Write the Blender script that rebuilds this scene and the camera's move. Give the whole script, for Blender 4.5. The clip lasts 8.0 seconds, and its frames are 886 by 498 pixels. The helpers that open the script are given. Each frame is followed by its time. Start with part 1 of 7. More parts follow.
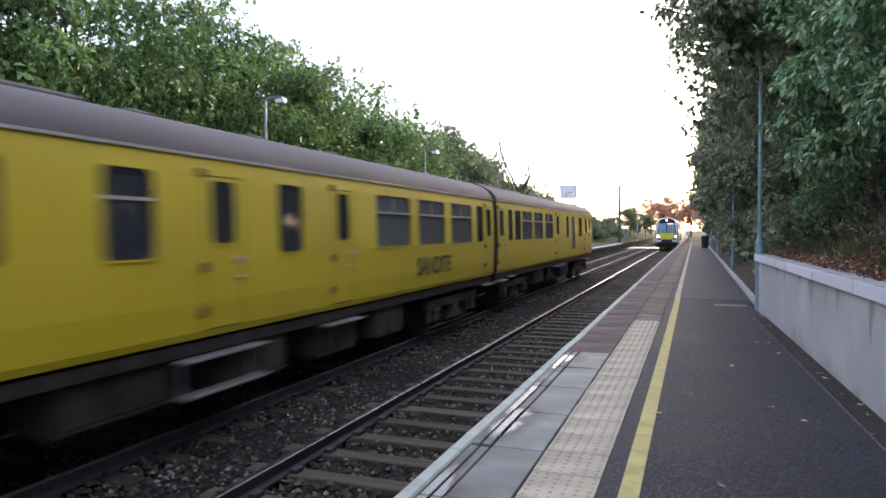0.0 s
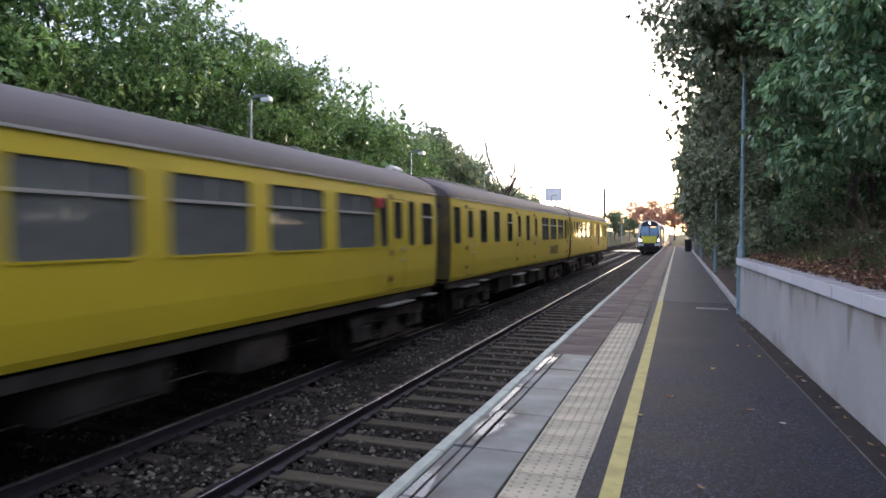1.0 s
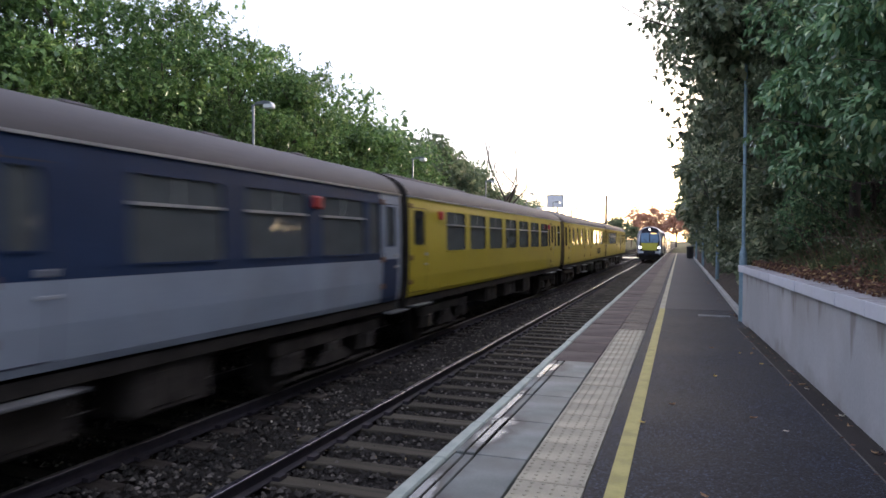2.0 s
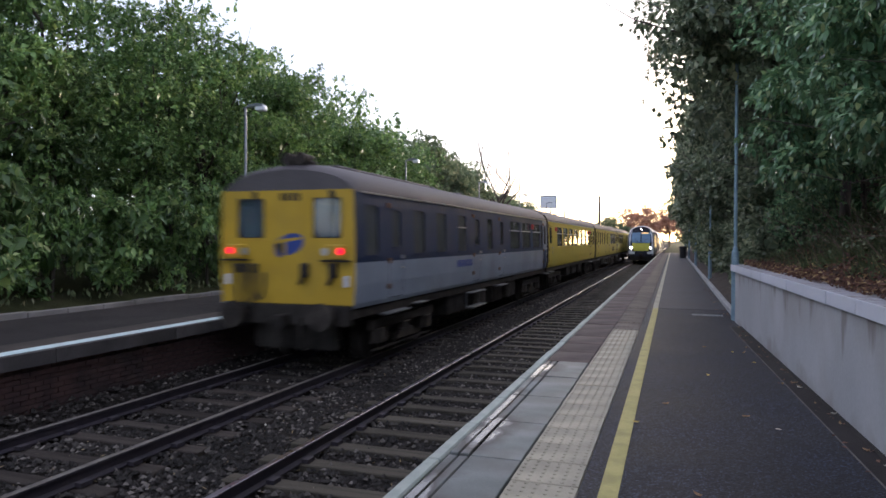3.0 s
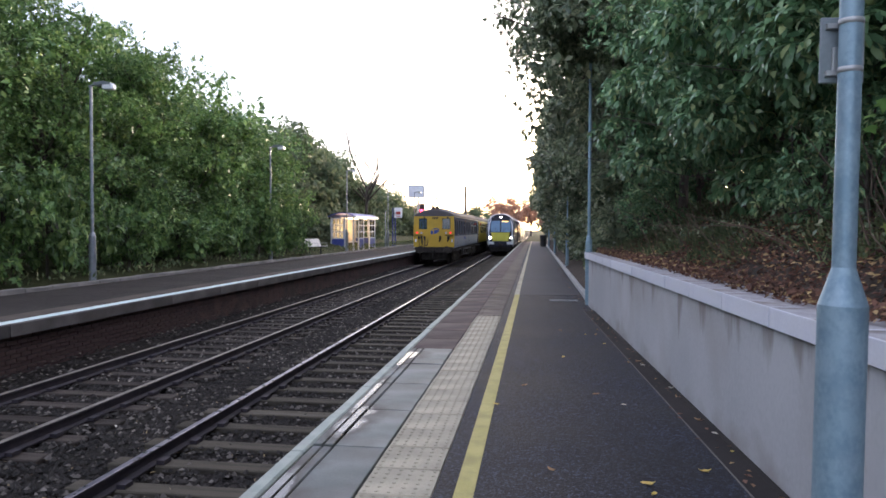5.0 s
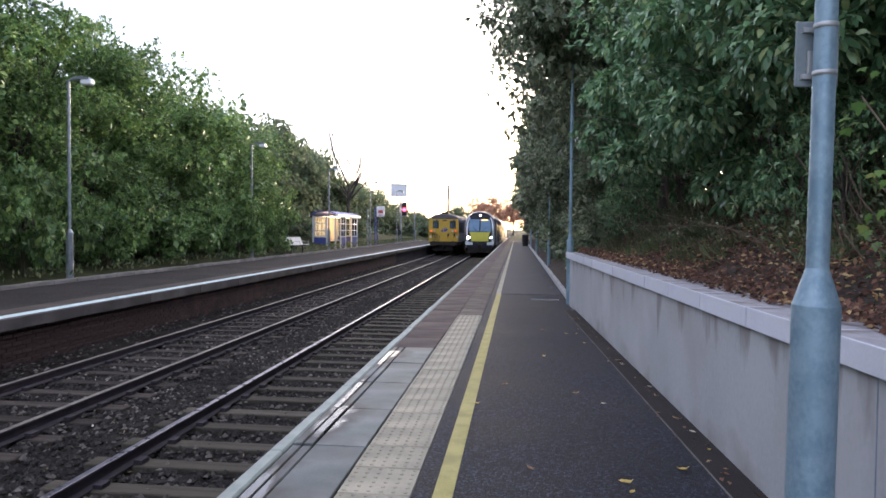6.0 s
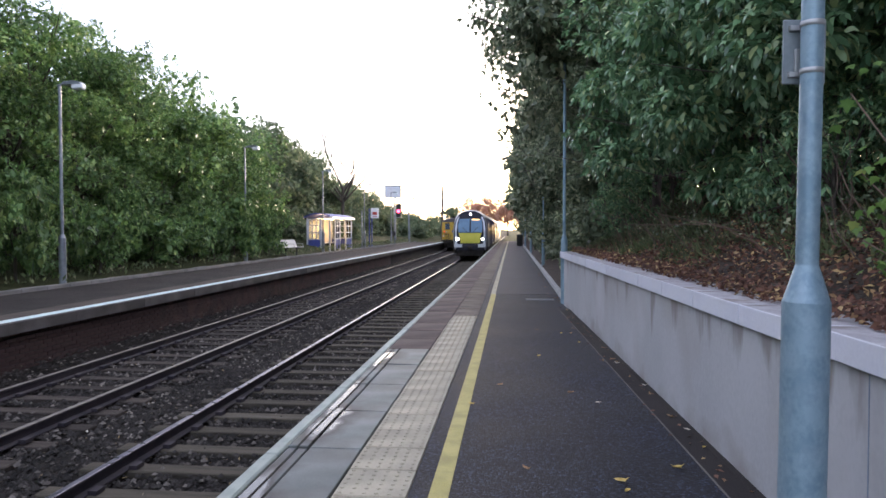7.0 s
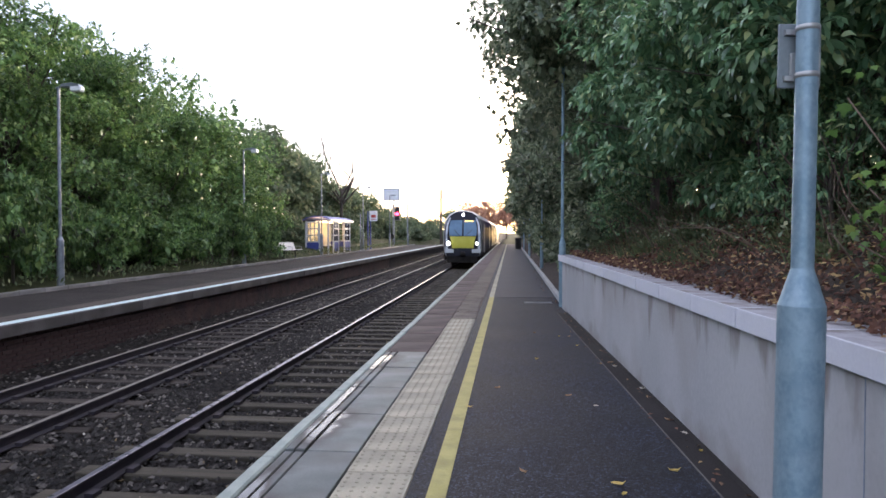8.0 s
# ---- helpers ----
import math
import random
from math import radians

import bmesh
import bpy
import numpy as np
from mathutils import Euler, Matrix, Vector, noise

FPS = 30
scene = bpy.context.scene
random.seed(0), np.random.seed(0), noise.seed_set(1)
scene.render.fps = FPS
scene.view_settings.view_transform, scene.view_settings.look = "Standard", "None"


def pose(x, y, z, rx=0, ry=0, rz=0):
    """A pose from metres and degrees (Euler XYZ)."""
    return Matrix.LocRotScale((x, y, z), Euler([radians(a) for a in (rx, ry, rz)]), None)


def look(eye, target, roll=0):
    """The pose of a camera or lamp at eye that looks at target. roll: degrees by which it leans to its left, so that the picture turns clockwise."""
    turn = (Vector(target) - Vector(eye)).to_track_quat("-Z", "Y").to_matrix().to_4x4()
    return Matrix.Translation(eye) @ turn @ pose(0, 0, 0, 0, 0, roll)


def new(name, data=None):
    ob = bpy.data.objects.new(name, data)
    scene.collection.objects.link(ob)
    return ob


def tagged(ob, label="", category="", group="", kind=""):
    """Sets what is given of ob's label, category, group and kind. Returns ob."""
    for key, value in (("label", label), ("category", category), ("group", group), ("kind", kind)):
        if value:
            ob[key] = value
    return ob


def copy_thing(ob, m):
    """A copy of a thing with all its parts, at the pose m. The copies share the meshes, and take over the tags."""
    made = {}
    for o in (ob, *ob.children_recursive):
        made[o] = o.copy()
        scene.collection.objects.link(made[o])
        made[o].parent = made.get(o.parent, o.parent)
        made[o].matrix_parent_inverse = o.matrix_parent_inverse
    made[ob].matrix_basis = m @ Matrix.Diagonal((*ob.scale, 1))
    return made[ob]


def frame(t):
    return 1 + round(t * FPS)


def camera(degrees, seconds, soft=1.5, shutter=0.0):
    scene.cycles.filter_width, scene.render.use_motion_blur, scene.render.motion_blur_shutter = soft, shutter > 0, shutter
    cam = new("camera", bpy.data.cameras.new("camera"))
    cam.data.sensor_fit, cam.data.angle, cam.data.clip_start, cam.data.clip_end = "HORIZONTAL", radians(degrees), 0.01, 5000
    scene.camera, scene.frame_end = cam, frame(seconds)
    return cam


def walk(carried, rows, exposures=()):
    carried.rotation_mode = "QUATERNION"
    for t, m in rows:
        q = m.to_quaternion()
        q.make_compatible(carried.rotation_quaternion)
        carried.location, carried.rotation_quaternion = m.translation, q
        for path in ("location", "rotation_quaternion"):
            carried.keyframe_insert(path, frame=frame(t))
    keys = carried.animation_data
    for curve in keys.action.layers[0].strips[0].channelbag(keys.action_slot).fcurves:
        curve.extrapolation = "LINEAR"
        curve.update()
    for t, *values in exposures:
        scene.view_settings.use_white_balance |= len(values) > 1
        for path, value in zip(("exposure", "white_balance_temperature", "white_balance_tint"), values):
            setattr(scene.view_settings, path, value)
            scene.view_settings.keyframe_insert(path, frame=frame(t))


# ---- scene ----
# Camera: stands on the platform, turns from the far line towards the platform's end.
EYE_H = 1.4
cam = camera(66.0, 8.0, soft=1.6, shutter=0.5)
# seconds, sideways drift, yaw, pitch, roll
PATH = [(0.0, -0.049, 20.25, -1.5, 0.15), (0.5, -0.041, 19.81, -1.83, 0.14), (1.0, -0.042, 19.03, -1.4, -0.43),
        (1.5, -0.047, 19.19, -0.92, -0.57), (3.0, -0.038, 18.64, -0.74, -0.17), (3.5, -0.018, 15.23, -0.92, -0.33),
        (4.0, -0.013, 11.49, -1.23, -0.09), (4.5, -0.009, 9.19, -1.49, 0.03), (6.0, 0.002, 6.18, -1.69, -0.53),
        (6.5, 0.009, 5.95, -1.7, -0.23), (7.0, 0.012, 5.72, -1.61, 0.1), (7.5, 0.02, 5.71, -1.52, 0.3),
        (8.0, 0.02, 5.61, -1.36, -0.01)]
walk(cam, [(t, pose(x, 0, EYE_H, 90 + p, r, y)) for t, x, y, p, r in PATH],
     exposures=[(t, e, 6230, 13) for t, e in ((0.0, 1.9), (1.0, 1.72), (1.5, 1.57), (3.0, 1.31), (3.5, 1.38), (4.5, 1.61), (6.0, 1.78), (8.0, 1.78))])

# Light: a low sun far down the line, behind the trees, and a pale evening sky.
SUN_AZ, SUN_EL = 14.0, 5.5
world = bpy.data.worlds.new("evening_sky")
scene.world = world
world.use_nodes = True
wn = world.node_tree.nodes
sky = wn.new("ShaderNodeTexSky")
sky.sky_type, sky.sun_disc = "NISHITA", False
sky.sun_elevation, sky.sun_rotation = radians(SUN_EL), radians(SUN_AZ)
sky.air_density, sky.dust_density, sky.ozone_density = 0.6, 1.5, 0.8
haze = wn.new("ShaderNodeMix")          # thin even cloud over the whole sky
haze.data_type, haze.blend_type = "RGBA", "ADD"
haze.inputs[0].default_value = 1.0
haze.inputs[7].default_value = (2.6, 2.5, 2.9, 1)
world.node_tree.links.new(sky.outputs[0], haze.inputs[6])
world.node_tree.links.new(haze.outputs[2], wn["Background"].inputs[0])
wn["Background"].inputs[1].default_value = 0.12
sun = new("sun", bpy.data.lights.new("sun", "SUN"))
sun.data.energy, sun.data.angle, sun.data.color = 1.1, radians(0.6), (1.0, 0.8, 0.6)
sun.matrix_world = look((math.sin(radians(SUN_AZ)) * 100, math.cos(radians(SUN_AZ)) * 100, 100 * math.tan(radians(SUN_EL))), (0, 0, 0))

# ---------------------------------------------------------------- materials


def mat(name, a, b, scale=4.0, rough=0.8, metal=0.0, bump=0.15, fine=60.0, spread=0.35, coords="Object", rnd=0.0,
        stain=None, stain_scale=0.7, stain_amount=0.5, gloss=0.5, bump_dist=0.01, emit=0.0, stretch=(1, 1, 1)):
    """Two colours mixed by coarse and fine noise, with fine relief, an optional second stain and a random shade per object."""
    m = bpy.data.materials.new(name)
    m.use_nodes = True
    nt = m.node_tree
    n, l = nt.nodes, nt.links
    bs = n["Principled BSDF"]
    tc = n.new("ShaderNodeTexCoord")
    mp = n.new("ShaderNodeMapping")
    mp.inputs["Scale"].default_value = stretch
    l.new(tc.outputs[coords], mp.inputs[0])
    n1 = n.new("ShaderNodeTexNoise")
    n1.inputs["Scale"].default_value, n1.inputs["Detail"].default_value = scale, 5
    n2 = n.new("ShaderNodeTexNoise")
    n2.inputs["Scale"].default_value, n2.inputs["Detail"].default_value = fine, 3
    l.new(mp.outputs[0], n1.inputs[0])
    l.new(mp.outputs[0], n2.inputs[0])
    add = n.new("ShaderNodeMath")
    add.operation = "MULTIPLY_ADD"
    l.new(n2.outputs[0], add.inputs[0])
    add.inputs[1].default_value = spread
    l.new(n1.outputs[0], add.inputs[2])
    ramp = n.new("ShaderNodeMapRange")
    ramp.inputs[1].default_value, ramp.inputs[2].default_value = 0.35 + spread * 0.5, 0.65 + spread * 0.5
    l.new(add.outputs[0], ramp.inputs[0])
    mix = n.new("ShaderNodeMix")
    mix.data_type = "RGBA"
    l.new(ramp.outputs[0], mix.inputs[0])
    mix.inputs[6].default_value, mix.inputs[7].default_value = (*a, 1), (*b, 1)
    out = mix.outputs[2]
    if stain:
        n3 = n.new("ShaderNodeTexNoise")
        n3.inputs["Scale"].default_value, n3.inputs["Detail"].default_value = stain_scale, 6
        l.new(mp.outputs[0], n3.inputs[0])
        r3 = n.new("ShaderNodeMapRange")
        r3.inputs[1].default_value, r3.inputs[2].default_value, r3.inputs[4].default_value = 0.48, 0.7, stain_amount
        l.new(n3.outputs[0], r3.inputs[0])
        mx = n.new("ShaderNodeMix")
        mx.data_type = "RGBA"
        l.new(r3.outputs[0], mx.inputs[0])
        l.new(out, mx.inputs[6])
        mx.inputs[7].default_value = (*stain, 1)
        out = mx.outputs[2]
    if rnd:
        oi = n.new("ShaderNodeObjectInfo")
        mr = n.new("ShaderNodeMapRange")
        mr.inputs[3].default_value, mr.inputs[4].default_value = 1 - rnd, 1 + rnd
        l.new(oi.outputs["Random"], mr.inputs[0])
        hs = n.new("ShaderNodeHueSaturation")
        l.new(mr.outputs[0], hs.inputs["Value"])
        l.new(out, hs.inputs["Color"])
        out = hs.outputs[0]
    l.new(out, bs.inputs["Base Color"])
    rr = n.new("ShaderNodeMapRange")
    rr.inputs[3].default_value, rr.inputs[4].default_value = max(rough - 0.12, 0.02), min(rough + 0.12, 1)
    l.new(n1.outputs[0], rr.inputs[0])
    l.new(rr.outputs[0], bs.inputs["Roughness"])
    bs.inputs["Metallic"].default_value = metal
    bs.inputs["Specular IOR Level"].default_value = gloss
    if bump:
        bp = n.new("ShaderNodeBump")
        bp.inputs["Strength"].default_value, bp.inputs["Distance"].default_value = bump, bump_dist
        l.new(n2.outputs[0], bp.inputs["Height"])
        l.new(bp.outputs[0], bs.inputs["Normal"])
    if emit:
        bs.inputs["Emission Color"].default_value = (*a, 1)
        bs.inputs["Emission Strength"].default_value = emit
    return m


def leaf_mat(name, dark, light, third, rough=0.45, thin=0.3):
    """Leaves: each leaf takes its own shade; a little light comes through."""
    m = bpy.data.materials.new(name)
    m.use_nodes = True
    n, l = m.node_tree.nodes, m.node_tree.links
    bs = n["Principled BSDF"]
    geo = n.new("ShaderNodeNewGeometry")
    ramp = n.new("ShaderNodeValToRGB")
    ramp.color_ramp.elements[0].color, ramp.color_ramp.elements[1].color = (*dark, 1), (*third, 1)
    e = ramp.color_ramp.elements.new(0.8)
    e.color = (*light, 1)
    l.new(geo.outputs["Random Per Island"], ramp.inputs[0])
    tc = n.new("ShaderNodeTexCoord")
    no = n.new("ShaderNodeTexNoise")
    no.inputs["Scale"].default_value = 0.55
    l.new(tc.outputs["Object"], no.inputs[0])
    mr = n.new("ShaderNodeMapRange")
    mr.inputs[1].default_value, mr.inputs[2].default_value, mr.inputs[3].default_value, mr.inputs[4].default_value = 0.3, 0.7, 0.6, 1.4
    l.new(no.outputs[0], mr.inputs[0])
    hs = n.new("ShaderNodeHueSaturation")
    l.new(mr.outputs[0], hs.inputs["Value"])
    l.new(ramp.outputs[0], hs.inputs["Color"])
    l.new(hs.outputs[0], bs.inputs["Base Color"])
    bs.inputs["Roughness"].default_value = rough
    tr = n.new("ShaderNodeBsdfTranslucent")
    l.new(hs.outputs[0], tr.inputs[0])
    mx = n.new("ShaderNodeMixShader")
    mx.inputs[0].default_value = thin
    l.new(bs.outputs[0], mx.inputs[1])
    l.new(tr.outputs[0], mx.inputs[2])
    l.new(mx.outputs[0], n["Material Output"].inputs[0])
    return m


def glow(name, colour, strength):
    m = bpy.data.materials.new(name)
    m.use_nodes = True
    bs = m.node_tree.nodes["Principled BSDF"]
    bs.inputs["Base Color"].default_value = (*colour, 1)
    bs.inputs["Emission Color"].default_value = (*colour, 1)
    bs.inputs["Emission Strength"].default_value = strength
    return m


def clear_glass(name, tint, gloss_rough=0.03):
    """A thin pane: see-through with a mirror gloss that grows at grazing angles."""
    m = bpy.data.materials.new(name)
    m.use_nodes = True
    n, l = m.node_tree.nodes, m.node_tree.links
    tr = n.new("ShaderNodeBsdfTransparent")
    tr.inputs[0].default_value = (*tint, 1)
    gl = n.new("ShaderNodeBsdfGlossy")
    gl.inputs["Roughness"].default_value = gloss_rough
    fr = n.new("ShaderNodeFresnel")
    mx = n.new("ShaderNodeMixShader")
    l.new(fr.outputs[0], mx.inputs[0])
    l.new(tr.outputs[0], mx.inputs[1])
    l.new(gl.outputs[0], mx.inputs[2])
    l.new(mx.outputs[0], n["Material Output"].inputs[0])
    return m


def asphalt_mat():
    """Dark blue-grey asphalt: chippings of many shades set in tar, worn paler in broad patches."""
    m = mat("asphalt", (0.0085, 0.0112, 0.02), (0.0185, 0.0228, 0.0395), 0.9, 0.7, bump=0.0, fine=20, spread=0.5, gloss=0.3, stain=(0.032, 0.034, 0.044), stain_scale=0.5, stain_amount=0.4)
    n, l = m.node_tree.nodes, m.node_tree.links
    bs = n["Principled BSDF"]
    base = bs.inputs["Base Color"].links[0].from_socket
    tc = n.new("ShaderNodeTexCoord")
    vo = n.new("ShaderNodeTexVoronoi")
    vo.inputs["Scale"].default_value = 92
    l.new(tc.outputs["Object"], vo.inputs["Vector"])
    sep = n.new("ShaderNodeSeparateColor")
    l.new(vo.outputs["Color"], sep.inputs[0])
    shade = n.new("ShaderNodeMath")         # few pale chips among many dark ones
    shade.operation = "POWER"
    l.new(sep.outputs[0], shade.inputs[0])
    shade.inputs[1].default_value = 5.0
    rng = n.new("ShaderNodeMapRange")
    rng.inputs[3].default_value, rng.inputs[4].default_value = 0.25, 3.4
    l.new(shade.outputs[0], rng.inputs[0])
    hs = n.new("ShaderNodeHueSaturation")
    l.new(base, hs.inputs["Color"])
    l.new(rng.outputs[0], hs.inputs["Value"])
    l.new(hs.outputs[0], bs.inputs["Base Color"])
    bp = n.new("ShaderNodeBump")
    bp.invert = True
    bp.inputs["Strength"].default_value, bp.inputs["Distance"].default_value = 0.7, 0.006
    l.new(vo.outputs["Distance"], bp.inputs["Height"])
    l.new(bp.outputs[0], bs.inputs["Normal"])
    return m


ASPHALT = asphalt_mat()
OLD_TAR = mat("old_tar", (0.018, 0.0165, 0.0165), (0.036, 0.032, 0.031), 1.0, 0.9, bump=0.4, fine=90, gloss=0.2, stain=(0.045, 0.042, 0.038))
WORN_STRIP = mat("worn_brown_strip", (0.05, 0.042, 0.036), (0.095, 0.08, 0.066), 1.4, 0.9, bump=0.3, fine=70, gloss=0.25, stain=(0.04, 0.037, 0.033), stain_scale=0.8, stain_amount=0.6)
CONCRETE_OLD = mat("stained_concrete", (0.075, 0.069, 0.064), (0.13, 0.12, 0.112), 2.0, 0.85, bump=0.3, fine=60, stain=(0.08, 0.075, 0.07), stain_scale=0.8, stain_amount=0.6)
EDGE_STONE = mat("edge_concrete", (0.055, 0.05, 0.047), (0.11, 0.1, 0.094), 1.6, 0.85, bump=0.3, fine=60, rnd=0.2, stain=(0.045, 0.04, 0.038), stain_scale=1.1, stain_amount=0.7)
KERB = mat("kerb_concrete", (0.15, 0.145, 0.135), (0.24, 0.23, 0.215), 2.0, 0.85, bump=0.3, fine=60, stain=(0.09, 0.085, 0.075), stain_scale=0.9, stain_amount=0.6)
CONCRETE = mat("concrete", (0.33, 0.33, 0.33), (0.45, 0.45, 0.44), 2.0, 0.8, bump=0.25, fine=70, rnd=0.12, stain=(0.2, 0.19, 0.17), stain_scale=1.4, stain_amount=0.4)


def wet_pave_mat():
    """Grey-green slabs with puddles and brown tide marks along the sunken edge strip."""
    m = mat("wet_paving", (0.128, 0.147, 0.138), (0.2, 0.222, 0.21), 2.5, 0.6, bump=0.2, fine=80, rnd=0.1, gloss=0.35, stain=(0.085, 0.075, 0.062), stain_scale=2.2, stain_amount=0.5)
    n, l = m.node_tree.nodes, m.node_tree.links
    bs = n["Principled BSDF"]
    geo = n.new("ShaderNodeNewGeometry")
    sep = n.new("ShaderNodeSeparateXYZ")
    l.new(geo.outputs["Position"], sep.inputs[0])
    far = n.new("ShaderNodeMath")           # distance from the middle of the strip
    far.operation = "ADD"
    l.new(sep.outputs[0], far.inputs[0])
    far.inputs[1].default_value = 1.37
    away = n.new("ShaderNodeMath")
    away.operation = "ABSOLUTE"
    l.new(far.outputs[0], away.inputs[0])
    no = n.new("ShaderNodeTexNoise")
    no.inputs["Scale"].default_value, no.inputs["Detail"].default_value, no.inputs["Roughness"].default_value = 1.1, 5, 0.6
    l.new(geo.outputs["Position"], no.inputs[0])
    wet = n.new("ShaderNodeMath")
    wet.operation = "MULTIPLY_ADD"
    l.new(away.outputs[0], wet.inputs[0])
    wet.inputs[1].default_value = -0.85
    l.new(no.outputs[0], wet.inputs[2])

    puddle = n.new("ShaderNodeMath")        # standing water in a few hollows
    puddle.operation = "SUBTRACT"
    l.new(wet.outputs[0], puddle.inputs[0])
    puddle.inputs[1].default_value = 0.05
    for x, y, rx, ry in ((-1.34, 4.75, 0.16, 0.6), (-1.39, 5.75, 0.06, 0.9), (-1.38, 3.3, 0.09, 0.9), (-1.39, 7.2, 0.05, 0.5)):
        mp = n.new("ShaderNodeMapping")
        mp.vector_type = "TEXTURE"
        mp.inputs["Location"].default_value = (x, y, 0)
        mp.inputs["Scale"].default_value = (rx, ry, 1000)
        l.new(geo.outputs["Position"], mp.inputs[0])
        ln = n.new("ShaderNodeVectorMath")
        ln.operation = "LENGTH"
        l.new(mp.outputs[0], ln.inputs[0])
        k = n.new("ShaderNodeMath")
        k.operation = "MULTIPLY_ADD"
        l.new(ln.outputs["Value"], k.inputs[0])
        k.inputs[1].default_value, k.inputs[2].default_value = -0.3, 0.2
        k2 = n.new("ShaderNodeMath")
        l.new(k.outputs[0], k2.inputs[0])
        l.new(no.outputs[0], k2.inputs[1])
        top = n.new("ShaderNodeMath")
        top.operation = "MAXIMUM"
        l.new(puddle.outputs[0], top.inputs[0])
        l.new(k2.outputs[0], top.inputs[1])
        puddle = top

    def cut(lo, hi, a, b):
        r = n.new("ShaderNodeMapRange")
        for q, v in zip((1, 2, 3, 4), (lo, hi, a, b)):
            r.inputs[q].default_value = v
        l.new(puddle.outputs[0], r.inputs[0])
        return r.outputs[0]

    mx = n.new("ShaderNodeMix")
    mx.data_type = "RGBA"
    l.new(cut(0.28, 0.47, 0.0, 0.85), mx.inputs[0])
    l.new(bs.inputs["Base Color"].links[0].from_socket, mx.inputs[6])
    mx.inputs[7].default_value = (0.07, 0.06, 0.052, 1)
    l.new(mx.outputs[2], bs.inputs["Base Color"])
    l.new(cut(0.49, 0.57, 0.62, 0.1), bs.inputs["Roughness"])
    l.new(cut(0.49, 0.57, 0.35, 0.6), bs.inputs["Specular IOR Level"])
    return m


WET_PAVE = wet_pave_mat()
BROWN_SLAB = mat("brown_slab", (0.05, 0.034, 0.032), (0.1, 0.071, 0.065), 2.5, 0.8, gloss=0.25, bump=0.25, fine=70, rnd=0.22, stain=(0.2, 0.17, 0.165), stain_scale=0.6, stain_amount=0.35)
BUFF = mat("buff_tactile", (0.33, 0.3, 0.215), (0.46, 0.415, 0.31), 3.0, 0.75, bump=0.2, fine=80, rnd=0.05, stain=(0.25, 0.23, 0.18), stain_scale=2.0, stain_amount=0.5)
OLD_TACTILE = mat("worn_tactile", (0.08, 0.064, 0.055), (0.17, 0.14, 0.115), 3.0, 0.78, gloss=0.3, bump=0.25, fine=70, rnd=0.18)
EDGE_PAINT = mat("edge_paint", (0.3, 0.345, 0.3), (0.41, 0.45, 0.39), 6.0, 0.7, bump=0.25, fine=70, rnd=0.08, stain=(0.3, 0.3, 0.28), stain_scale=4.0, stain_amount=0.7)
OLD_ASPHALT = mat("older_asphalt", (0.026, 0.028, 0.036), (0.052, 0.054, 0.067), 1.2, 0.75, bump=0.3, gloss=0.35, fine=70, spread=1.2, stain=(0.03, 0.03, 0.036), stain_scale=0.4, stain_amount=0.5)
WORN_LINE = mat("worn_line_paint", (0.32, 0.31, 0.22), (0.46, 0.44, 0.33), 4.0, 0.75, bump=0.2, fine=60, spread=0.9, stain=(0.1, 0.09, 0.07), stain_scale=3, stain_amount=0.6)
YELLOW_LINE = mat("yellow_line_paint", (0.38, 0.335, 0.095), (0.48, 0.43, 0.15), 5.0, 0.7, bump=0.4, fine=130, spread=0.8, stain=(0.25, 0.22, 0.08), stain_scale=6, stain_amount=0.5)
